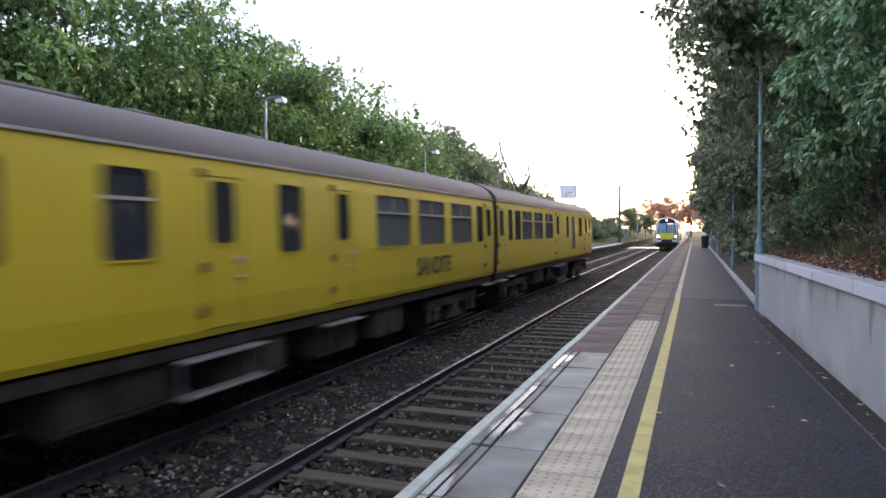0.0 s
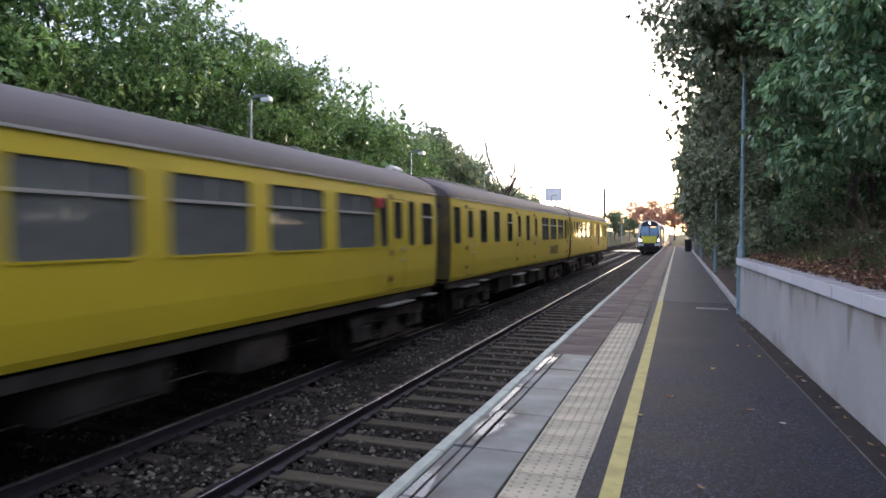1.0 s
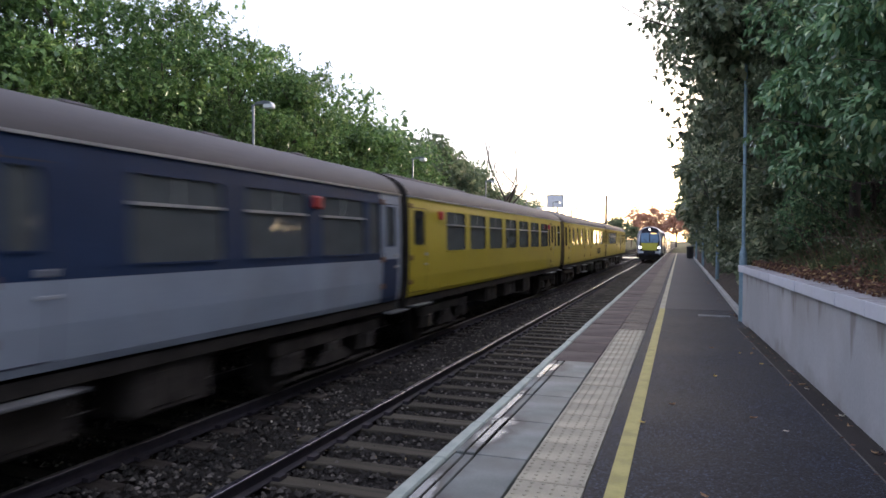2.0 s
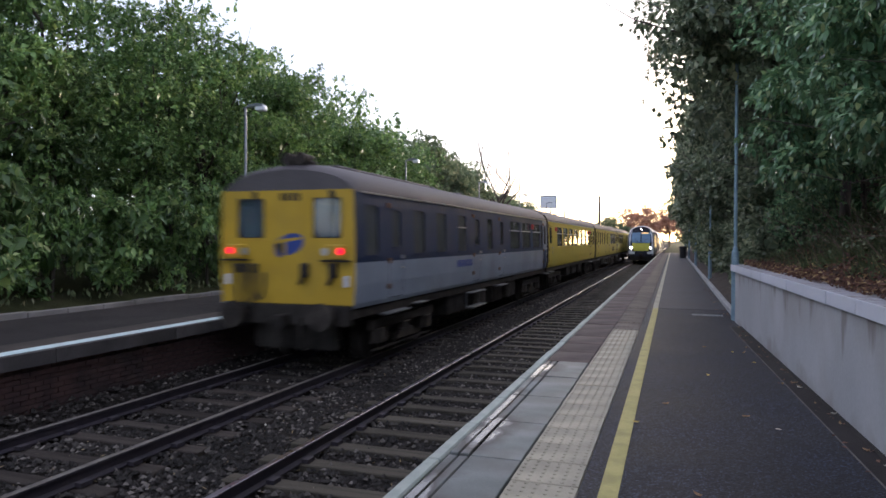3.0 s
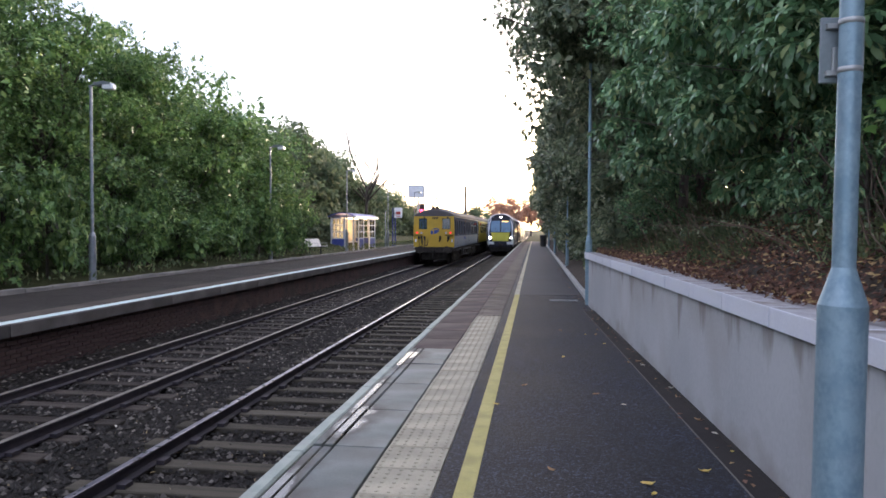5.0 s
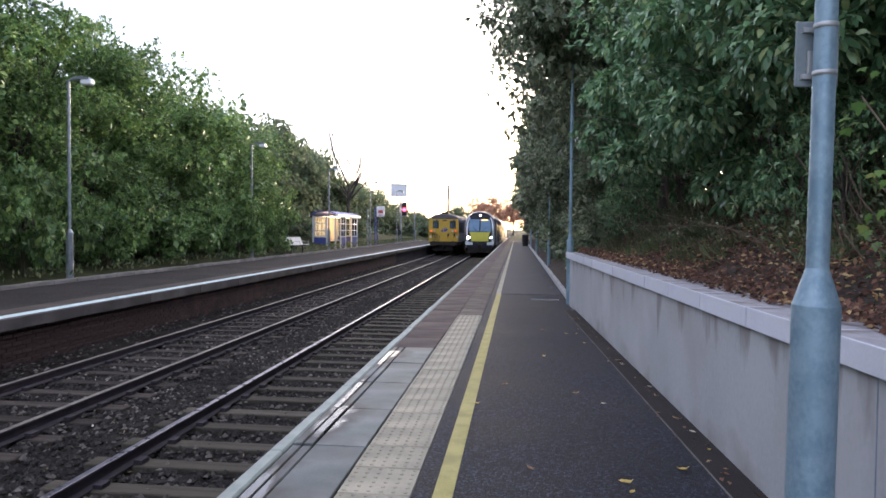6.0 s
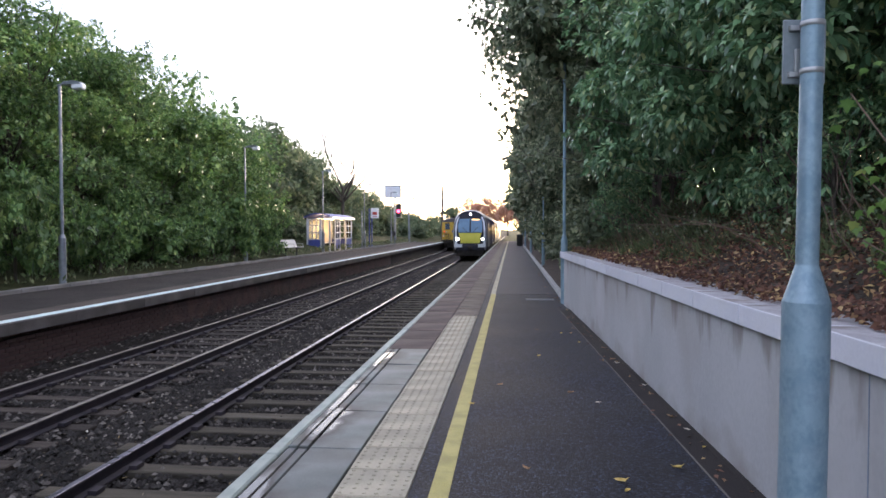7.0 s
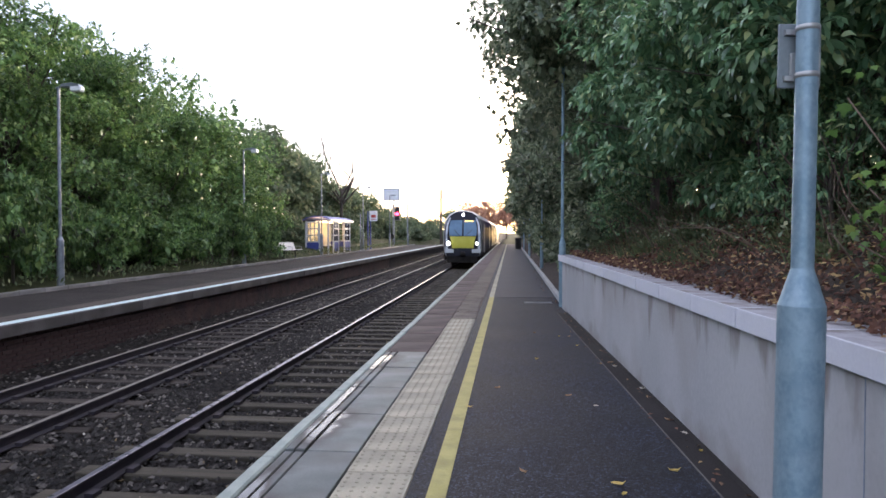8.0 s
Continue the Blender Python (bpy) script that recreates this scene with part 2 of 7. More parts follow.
def wall_mat():
    """Grey render with brown run-off drips below the coping and splashed dirt along its foot."""
    m = mat("grey_render", (0.375, 0.378, 0.385), (0.465, 0.468, 0.475), 0.9, 0.85, bump=0.08, fine=45, stain=(0.33, 0.3, 0.28), stain_scale=1.5, stain_amount=0.5, stretch=(0.9, 0.9, 0.7))
    n, l = m.node_tree.nodes, m.node_tree.links
    bs = n["Principled BSDF"]
    tc = n.new("ShaderNodeTexCoord")
    sep = n.new("ShaderNodeSeparateXYZ")
    l.new(tc.outputs["Object"], sep.inputs[0])

    def dirt(stretch, detail, z_far, z_near, low, high, amount, colour):
        """Stains that grow out of one edge of the wall."""
        mp = n.new("ShaderNodeMapping")
        mp.inputs["Scale"].default_value = stretch
        l.new(tc.outputs["Object"], mp.inputs[0])
        no = n.new("ShaderNodeTexNoise")
        no.inputs["Scale"].default_value, no.inputs["Detail"].default_value = 1.0, detail
        l.new(mp.outputs[0], no.inputs[0])
        reach = n.new("ShaderNodeMapRange")
        reach.inputs[1].default_value, reach.inputs[2].default_value = z_far, z_near
        reach.inputs[3].default_value, reach.inputs[4].default_value = -0.22, 0.0
        l.new(sep.outputs[2], reach.inputs[0])
        add = n.new("ShaderNodeMath")
        l.new(no.outputs[0], add.inputs[0])
        l.new(reach.outputs[0], add.inputs[1])
        cut = n.new("ShaderNodeMapRange")
        cut.inputs[1].default_value, cut.inputs[2].default_value, cut.inputs[4].default_value = low, high, amount
        l.new(add.outputs[0], cut.inputs[0])
        mx = n.new("ShaderNodeMix")
        mx.data_type = "RGBA"
        l.new(cut.outputs[0], mx.inputs[0])
        l.new(bs.inputs["Base Color"].links[0].from_socket, mx.inputs[6])
        mx.inputs[7].default_value = (*colour, 1)
        l.new(mx.outputs[2], bs.inputs["Base Color"])

    dirt((2.0, 4.5, 0.9), 4, 0.4, 0.87, 0.46, 0.58, 0.7, (0.2, 0.17, 0.145))
    dirt((2.0, 1.6, 2.0), 6, 0.3, 0.0, 0.42, 0.6, 0.5, (0.22, 0.18, 0.15))
    return m


RENDER_WALL = wall_mat()
COPING = mat("pale_coping", (0.6, 0.605, 0.66), (0.7, 0.705, 0.75), 3.0, 0.8, bump=0.06, fine=60, rnd=0.06, stain=(0.45, 0.43, 0.42), stain_scale=3, stain_amount=0.4)
COPING_TOP = mat("weathered_coping_top", (0.36, 0.35, 0.37), (0.5, 0.49, 0.51), 5.0, 0.85, bump=0.15, fine=50, rnd=0.06, stain=(0.16, 0.12, 0.09), stain_scale=6, stain_amount=0.75)
BALLAST = mat("ballast_bed", (0.012, 0.0105, 0.009), (0.031, 0.026, 0.023), 6.0, 0.95, bump=1.0, fine=26, spread=1.0, bump_dist=0.05, stain=(0.035, 0.03, 0.025), stain_scale=0.4, stain_amount=0.6, gloss=0.15)
SLEEPER = mat("weathered_timber", (0.05, 0.044, 0.034), (0.106, 0.094, 0.071), 3.0, 0.85, bump=0.5, fine=40, rnd=0.25, stretch=(0.3, 3, 3), stain=(0.06, 0.05, 0.04), stain_scale=3, gloss=0.15)
OLD_SLEEPER = mat("dark_timber", (0.03, 0.025, 0.021), (0.062, 0.052, 0.044), 3.0, 0.85, bump=0.5, fine=40, rnd=0.3, stretch=(0.3, 3, 3), stain=(0.05, 0.042, 0.036), stain_scale=3, gloss=0.15)
WHITE_LINE = mat("white_line_paint", (0.55, 0.7, 0.69), (0.68, 0.81, 0.79), 5.0, 0.6, bump=0.1, fine=80, stain=(0.5, 0.5, 0.48), stain_scale=3, stain_amount=0.4)
# Purple tint puts the sides' sheen and the heads' dark reflections into the colour.
RAIL_SIDE = mat("dark_sheen_rail", (0.018, 0.015, 0.022), (0.036, 0.028, 0.034), 6.0, 0.8, bump=0.3)
RAIL_TOP = mat("polished_rail", (0.2, 0.185, 0.24), (0.3, 0.28, 0.33), 8.0, 0.3, metal=1.0, bump=0.05)
RAIL_DULL = mat("dull_rail", (0.16, 0.14, 0.13), (0.25, 0.23, 0.21), 8.0, 0.5, metal=0.8, bump=0.1)
BRICK = mat("dark_brick", (0.03, 0.0165, 0.0155), (0.078, 0.041, 0.036), 3.0, 0.9, bump=0.4, fine=50, stain=(0.03, 0.027, 0.025), stain_scale=0.8)
MORTAR = mat("sooty_mortar", (0.03, 0.028, 0.026), (0.06, 0.055, 0.05), 6.0, 0.95)
SOIL = mat("bank_soil", (0.028, 0.02, 0.014), (0.065, 0.044, 0.03), 3.0, 0.95, bump=0.8, fine=30, bump_dist=0.04)
GRASS = mat("rough_grass", (0.033, 0.04, 0.018), (0.07, 0.076, 0.034), 1.2, 0.95, bump=0.8, fine=20, bump_dist=0.05, stain=(0.06, 0.05, 0.03), stain_scale=0.3, gloss=0.08)
GALV = mat("galvanised_blue", (0.2, 0.3, 0.365), (0.29, 0.4, 0.465), 14.0, 0.5, metal=0.3, bump=0.04, fine=80, spread=0.6, stain=(0.38, 0.46, 0.52), stain_scale=16, stain_amount=0.3, stretch=(1, 1, 0.75))
GALV_GREY = mat("galvanised_grey", (0.2, 0.22, 0.25), (0.3, 0.32, 0.35), 7.0, 0.45, metal=0.5, bump=0.08, fine=90)
BARK = mat("bark", (0.05, 0.04, 0.032), (0.12, 0.1, 0.08), 6.0, 0.95, bump=0.8, fine=25, stretch=(1, 1, 0.25), bump_dist=0.03)
TWIG = mat("dry_twig", (0.1, 0.07, 0.05), (0.2, 0.14, 0.1), 5.0, 0.9, bump=0.0)
LAUREL = leaf_mat("laurel_leaf", (0.062, 0.125, 0.044), (0.2, 0.33, 0.105), (0.34, 0.44, 0.155), 0.36, 0.32)
IVY = leaf_mat("ivy_leaf", (0.09, 0.13, 0.075), (0.29, 0.335, 0.205), (0.48, 0.48, 0.3), 0.27, 0.36)
CHERRY = leaf_mat("drooping_leaf", (0.07, 0.155, 0.075), (0.28, 0.45, 0.23), (0.5, 0.56, 0.26), 0.24, 0.22)
# Distance haze and glare are mixed into these two leaf colours as paleness.
DARK_LEAF = leaf_mat("conifer_leaf", (0.1, 0.14, 0.075), (0.19, 0.24, 0.14), (0.28, 0.29, 0.18), 0.6, 0.55)
AUTUMN = leaf_mat("autumn_leaf", (0.36, 0.19, 0.13), (0.57, 0.34, 0.25), (0.64, 0.43, 0.33), 0.7, 0.6)
STONE = leaf_mat("ballast_stone", (0.014, 0.012, 0.0105), (0.055, 0.048, 0.041), (0.21, 0.185, 0.16), 0.95, 0.0)
LITTER = leaf_mat("fallen_leaf_brown", (0.05, 0.023, 0.016), (0.2, 0.096, 0.062), (0.56, 0.4, 0.18), 0.7)

# ---------------------------------------------------------------- mesh helpers


def finish(name, bm, material, parent=None, label="", smooth=False):
    me = bpy.data.meshes.new(name)
    bm.normal_update()
    bm.to_mesh(me)
    bm.free()
    for m in (material if isinstance(material, (list, tuple)) else [material]):
        me.materials.append(m)
    if smooth:
        me.polygons.foreach_set("use_smooth", [True] * len(me.polygons))
    ob = new(name, me)
    if parent:
        ob.parent = parent
    if label:
        ob["label"] = label
    return ob


def part(name, bm, material, parent, label="", smooth=False):
    return finish(name, bm, material, parent, label, smooth)


def empty(name, m=None):
    ob = new(name)
    ob.empty_display_size = 0.2
    if m is not None:
        ob.matrix_world = m
    return ob


def box(bm, x0, x1, y0, y1, z0, z1, bevel=0.0, mi=0):
    n0 = len(bm.faces)
    vs = [bm.verts.new((x, y, z)) for x in (x0, x1) for y in (y0, y1) for z in (z0, z1)]
    fs = [bm.faces.new([vs[i] for i in q]) for q in ((0, 1, 3, 2), (4, 6, 7, 5), (0, 4, 5, 1), (2, 3, 7, 6), (0, 2, 6, 4), (1, 5, 7, 3))]
    for f in fs:
        f.material_index = mi
    if bevel:
        es = list({e for f in fs for e in f.edges})
        r = bmesh.ops.bevel(bm, geom=es, offset=bevel, segments=1, affect="EDGES")
        for f in r["faces"]:
            f.material_index = mi
    return fs


def tube(bm, p0, p1, r0, r1=None, seg=10, mi=0, cap=True):
    p0, p1 = Vector(p0), Vector(p1)
    r1 = r0 if r1 is None else r1
    q = (p1 - p0).to_track_quat("Z", "Y")
    rings = []
    for p, r in ((p0, r0), (p1, r1)):
        rings.append([bm.verts.new(p + q @ Vector((math.cos(a) * r, math.sin(a) * r, 0))) for a in (2 * math.pi * k / seg for k in range(seg))])
    for k in range(seg):
        f = bm.faces.new((rings[0][k], rings[0][(k + 1) % seg], rings[1][(k + 1) % seg], rings[1][k]))
        f.smooth, f.material_index = True, mi
    if cap:
        for f in (bm.faces.new(rings[0][::-1]), bm.faces.new(rings[1])):
            f.material_index = mi
            for e in f.edges:
                e.smooth = False


def pipe(bm, pts, r, seg=6):
    """A bent round bar through the points, in one piece."""
    rings = []
    pts = [Vector(p) for p in pts]
    for i, p in enumerate(pts):
        d = pts[min(i + 1, len(pts) - 1)] - pts[max(i - 1, 0)]
        q = d.to_track_quat("Z", "Y")
        rings.append([bm.verts.new(p + q @ Vector((math.cos(a) * r, math.sin(a) * r, 0))) for a in (2 * math.pi * k / seg for k in range(seg))])
    for a, b in zip(rings, rings[1:]):
        for k in range(seg):
            bm.faces.new((a[k], a[(k + 1) % seg], b[(k + 1) % seg], b[k])).smooth = True
    bm.faces.new(rings[0][::-1])
    bm.faces.new(rings[-1])


def lathe(bm, prof, seg=16, axis=(0, 0), mi=0):
    """A turned shape about the vertical through axis, from (radius, height) pairs."""
    rings = [[bm.verts.new((axis[0] + r * math.cos(2 * math.pi * k / seg), axis[1] + r * math.sin(2 * math.pi * k / seg), z)) for k in range(seg)] for r, z in prof]
    for a, b in zip(rings, rings[1:]):
        for k in range(seg):
            f = bm.faces.new((a[k], a[(k + 1) % seg], b[(k + 1) % seg], b[k]))
            f.smooth, f.material_index = True, mi
    for f in (bm.faces.new(rings[0][::-1]), bm.faces.new(rings[-1])):
        f.material_index = mi
        for e in f.edges:
            e.smooth = False


def extrude_profile(bm, prof, y0, y1, closed=True, mi=0, smooth=False):
    """A profile of (x, z) pairs drawn along y."""
    a = [bm.verts.new((x, y0, z)) for x, z in prof]
    b = [bm.verts.new((x, y1, z)) for x, z in prof]
    n = len(prof)
    for k in range(n if closed else n - 1):
        f = bm.faces.new((a[k], a[(k + 1) % n], b[(k + 1) % n], b[k]))
        f.material_index, f.smooth = mi, smooth
    if closed:
        bm.faces.new(a[::-1]).material_index = mi
        bm.faces.new(b).material_index = mi


def from_arrays(name, verts, faces, material, parent=None):
    me = bpy.data.meshes.new(name)
    me.from_pydata(verts, [], faces)
    for m in (material if isinstance(material, (list, tuple)) else [material]):
        me.materials.append(m)
    me.update()
    ob = new(name, me)
    if parent:
        ob.parent = parent
    return ob


# ---------------------------------------------------------------- plan
RAIL_Z = -0.95                  # rail tops below the platform surface
NEAR_X, FAR_X = -3.2, -6.65     # the two track centres
GAUGE = 0.835                   # half the distance between rail centres
EDGE_X, FAR_EDGE = -1.53, -8.12
FAR_TOP = -0.1                  # the opposite platform is a little lower
END_Y = 84.0                    # platforms end here
BED_Z = RAIL_Z - 0.25


def wall_x(y):
    """The front of the retaining wall, which closes in on the platform ahead."""
    return 1.44 - 0.0355 * min(y, 12.8)


def bank_z(x, y):
    """Height of the right-hand bank."""
    d = x - (wall_x(y) + 0.2)
    base = 0.88 if y < 12.8 else max(0.02, 0.88 - (y - 12.8) * 0.6)
    return base + max(0.0, min(d, 2.5)) * 0.5 + max(0.0, min(d - 2.5, 20)) * 0.16 + 0.07 * noise.noise((x * 1.3, y * 1.3, 0))


# The ground: one sheet, sunk where the line runs.
XS = [-1500, -400, -120, -60, -30, -20, -16, -14, -12.9, -11.9, -8.7, -8.6, -8.22, -7.9, -7.5, -6.6, -5.6, -4.9, -4.2, -3.2, -2.2, -1.3, -1.2, 1.3, 12, 30, 60, 120, 400, 1500]
ZS = [2, 2, 2, 2.5, 2.5, 1.6, 0.8, 0.35, 0.05, -0.3, -0.3, BED_Z + 0.25, BED_Z + 0.25, BED_Z + 0.1, BED_Z, BED_Z + 0.05, BED_Z, BED_Z + 0.06, BED_Z, BED_Z + 0.05, BED_Z, BED_Z - 0.1, -0.3, -0.3, -0.3, 2.2, 2.5, 2.5, 2, 2]
YS = [-300, -60, -20] + list(range(-10, 90, 4)) + [100, 120, 150, 200, 300, 500, 1000, 2500]


def ground():
    verts, faces = [], []
    for y in YS:
        for x, z in zip(XS, ZS):
            k = 0.12 if (x < -12.5 or x > 12) else 0.02
            verts.append((x, y, z + k * noise.noise((x * 0.4, y * 0.4, 3))))
    w = len(XS)
    for j in range(len(YS) - 1):
        for i in range(w - 1):
            faces.append((j * w + i, j * w + i + 1, (j + 1) * w + i + 1, (j + 1) * w + i))
    ob = from_arrays("ground", verts, faces, [GRASS, BALLAST])
    for f in ob.data.polygons:
        if -8.65 < f.center.x < -1.25:
            f.material_index = 1
    return tagged(ob, "grassy ground with a sunken dark ballast bed", "ground", kind="structure")


ground()


def bank():
    verts, faces = [], []
    ys = np.arange(-14.7, 92, 0.7)
    ds = [0.0, 0.25, 0.5, 0.8, 1.2, 1.7, 2.4, 3.2, 4.2, 6, 9, 14]
    for y in ys:
        x0 = wall_x(y) + 0.18
        for d in ds:
            verts.append((x0 + d, y, bank_z(x0 + d, y)))
    w = len(ds)
    for j in range(len(ys) - 1):
        for i in range(w - 1):
            faces.append((j * w + i, j * w + i + 1, (j + 1) * w + i + 1, (j + 1) * w + i))
    return tagged(from_arrays("bank", verts, faces, SOIL), "steep earth bank of bare brown soil behind a wall", "bank", kind="structure")


bank()


def near_platform():
    bm = bmesh.new()
    extrude_profile(bm, [(-1.38, -1.3), (-1.38, -0.16), (-1.25, -0.16), (-1.25, -0.05), (-0.53, -0.05), (-0.53, 0.0), (1.9, 0.0), (1.9, -1.3)], -24, END_Y)
    ob = finish("platform_near", bm, [ASPHALT])
    return tagged(ob, "long station platform with dark asphalt surface", "platform", kind="structure")


PLATFORM = near_platform()


def far_platform():
    bm = bmesh.new()
    extrude_profile(bm, [(FAR_EDGE - 0.12, -1.3), (FAR_EDGE - 0.12, FAR_TOP - 0.2), (FAR_EDGE - 0.32, FAR_TOP - 0.2), (FAR_EDGE - 0.32, FAR_TOP), (-11.65, FAR_TOP), (-11.65, -1.3)], -24, END_Y)
    ob = finish("platform_far", bm, OLD_TAR)
    tagged(ob, "opposite platform with worn dark surface", "platform", kind="structure")
    y, stone = -24.0, None
    while y < END_Y - 2.0:              # long edge stones with open joints
        if stone is None:
            bm = bmesh.new()
            extrude_profile(bm, [(FAR_EDGE + 0.03, FAR_TOP - 0.2), (FAR_EDGE + 0.03, FAR_TOP - 0.012), (FAR_EDGE, FAR_TOP + 0.004), (FAR_EDGE - 0.314, FAR_TOP + 0.004), (FAR_EDGE - 0.314, FAR_TOP - 0.196)], 0.0, 2.385)
            o = part("edge_stone", bm, EDGE_STONE, ob, "stained grey concrete platform edge")
            stone = o.data
        else:
            o = new("edge_stone", stone)
            o.parent = ob
        o.matrix_world = pose(random.uniform(-0.008, 0.008), y, random.uniform(-0.002, 0.001), 0, 0, 0)
        y += 2.4
    bm = bmesh.new()
    extrude_profile(bm, [(FAR_EDGE - 0.005, FAR_TOP), (FAR_EDGE - 0.005, FAR_TOP + 0.009), (FAR_EDGE - 0.25, FAR_TOP + 0.009), (FAR_EDGE - 0.25, FAR_TOP)], -24, END_Y)
    part("white_line", bm, WHITE_LINE, ob, "white painted edge line")
    bm = bmesh.new()
    extrude_profile(bm, [(-8.95, FAR_TOP), (-8.95, FAR_TOP + 0.006), (-9.02, FAR_TOP + 0.006), (-9.02, FAR_TOP)], -24, END_Y)
    part("yellow_line", bm, WORN_LINE, ob, "faded yellow safety line")
    bm = bmesh.new()
    extrude_profile(bm, [(FAR_EDGE - 0.255, FAR_TOP), (FAR_EDGE - 0.255, FAR_TOP + 0.0075), (-8.94, FAR_TOP + 0.0045), (-8.94, FAR_TOP)], -24, END_Y)
    part("worn_strip", bm, WORN_STRIP, ob, "worn brown strip behind the edge line")
    bm = bmesh.new()
    y = -23.9
    while y < END_Y - 1:
        box(bm, -11.8, -11.662, y + 0.006, y + 0.9, -0.4, FAR_TOP + 0.11 + random.uniform(-0.012, 0.012), 0.015)
        y += 0.91
    kb = finish("kerb_far", bm, KERB)
    tagged(kb, "grey concrete kerb at the back of the platform", "kerb", kind="structure")
    return ob


FAR_PLATFORM = far_platform()


def lines_on_platform():
    bm = bmesh.new()
    extrude_profile(bm, [(-0.42, -0.01), (-0.42, 0.005), (-0.315, 0.005), (-0.315, -0.01)], -24, 14.8)
    part("yellow_line", bm, YELLOW_LINE, PLATFORM, "yellow safety line")
    bm = bmesh.new()
    extrude_profile(bm, [(-0.43, -0.01), (-0.43, 0.006), (-0.325, 0.006), (-0.325, -0.01)], 14.81, END_Y)
    part("yellow_line", bm, WORN_LINE, PLATFORM, "old safety line worn to a pale grey-yellow")
    bm = bmesh.new()
    extrude_profile(bm, [(-0.312, -0.02), (-0.312, 0.0045), (0.99, 0.0045), (0.99, -0.02)], 14.8, END_Y - 0.01)
    part("old_asphalt", bm, OLD_ASPHALT, PLATFORM, "older and paler asphalt")


lines_on_platform()


def retaining_wall():
    bm = bmesh.new()
    y0, y1 = -13.96, 12.8
    n = 34
    ring = []
    for k in range(n + 1):
        y = y0 + (y1 - y0) * k / n
        x = wall_x(y)
        ring.append([bm.verts.new(p) for p in ((x, y, -0.3), (x, y, 0.87), (x + 0.22, y, 0.87), (x + 0.22, y, -0.3))])
    for a, b in zip(ring, ring[1:]):
        for i in range(4):
            bm.faces.new((a[i], a[(i + 1) % 4], b[(i + 1) % 4], b[i]))
    bm.faces.new(ring[0][::-1])
    bm.faces.new(ring[-1])
    wall = finish("wall_bank", bm, RENDER_WALL)
    tagged(wall, "low grey rendered retaining wall with water stains", "wall", kind="structure")
    y = -13.811
    me = None
    slope = math.degrees(math.atan(0.0355))
    while y < y1 - 0.2:
        if me is None:
            bm = bmesh.new()
            box(bm, -0.035, 0.3, 0.009, 0.835, 0, 0.115, 0.004)
            bm.normal_update()
            for f in bm.faces:
                f.material_index = 1 if f.normal.z > 0.9 else 0
            ob = part("coping_stone", bm, [COPING, COPING_TOP], wall)
            me = ob.data
        else:
            ob = new("coping_stone", me)
            ob.parent = wall
        ob.matrix_world = pose(wall_x(y) + random.uniform(-0.003, 0.003), y, 0.871, 0, 0, slope)
        y += 0.844
    bm = bmesh.new()            # dark bedding mortar seen in the joints
    for a, b in zip(range(0, n, 2), range(2, n + 1, 2)):
        ya, yb = y0 + (y1 - y0) * a / n, y0 + (y1 - y0) * b / n
        xa, xb = wall_x(ya) - 0.01, wall_x(yb) - 0.01
        lo = [bm.verts.new(p) for p in ((xa, ya, 0.8705), (xb, yb, 0.8705), (xb + 0.3, yb, 0.8705), (xa + 0.3, ya, 0.8705))]
        hi = [bm.verts.new(v.co + Vector((0, 0, 0.108))) for v in lo]
        for i in range(4):
            bm.faces.new((lo[i], lo[(i + 1) % 4], hi[(i + 1) % 4], hi[i]))
        bm.faces.new(hi)
    part("joint_mortar", bm, MORTAR, wall, "dark mortar in the coping joints")
    for y in (-8.2, -2.77, 2.68):
        bm = bmesh.new()
        box(bm, wall_x(y) - 0.0025, wall_x(y) + 0.02, y - 0.003, y + 0.003, 0.002, 0.868)
        part("panel_joint", bm, JOINT_SEAL, wall, "blue-grey sealed joint in the render")


JOINT_SEAL = mat("joint_sealant", (0.2, 0.24, 0.3), (0.28, 0.32, 0.38), 6.0, 0.7, bump=0.0)
retaining_wall()


# ---------------------------------------------------------------- tracks
def track(name, cx, top, timber, drop, label):
    base = empty(name)
    tagged(base, label, "railway track", "railway tracks")
    prof = [(-0.07, -0.16), (-0.07, -0.145), (-0.012, -0.125), (-0.012, -0.045), (-0.036, -0.035), (-0.036, -0.006), (-0.03, 0.0)]
    prof = prof + [(-x, z) for x, z in prof[::-1]]
    for side in (-1, 1):
        bm = bmesh.new()
        extrude_profile(bm, [(cx + side * GAUGE + x, RAIL_Z + z) for x, z in prof], -40, 260)
        for f in bm.faces:
            c = f.calc_center_median()
            f.material_index = 1 if c.z > RAIL_Z - 0.004 else 0
        part("rail", bm, [RAIL_SIDE, top], base, "steel rail with a worn bright head")
    me = None
    y = -25.42
    while y < 128:
        if me is None:
            bm = bmesh.new()
            box(bm, -1.3, 1.3, -0.12, 0.12, -0.1, 0, 0.012)
            me = part("sleeper", bm, timber, base).data
            ob = scene.objects[base.children[-1].name]
        else:
            ob = new("sleeper", me)
            ob.parent = base
        ob.matrix_world = pose(cx + random.uniform(-0.02, 0.02), y + random.uniform(-0.02, 0.02), RAIL_Z - drop + random.uniform(-0.008, 0.004), 0, 0, random.uniform(-0.8, 0.8))
        y += 0.7
    bm = bmesh.new()
    y = -3.02
    while y < 40:
        for side in (-1, 1):
            x = cx + side * GAUGE
            for s in (-1, 1):
                box(bm, x + s * 0.11 - 0.045, x + s * 0.11 + 0.045, y - 0.07, y + 0.07, RAIL_Z - 0.156, RAIL_Z - 0.11)
        y += 0.7
    tagged(part("rail_chair", bm, RAIL_SIDE, base), kind="stuff")


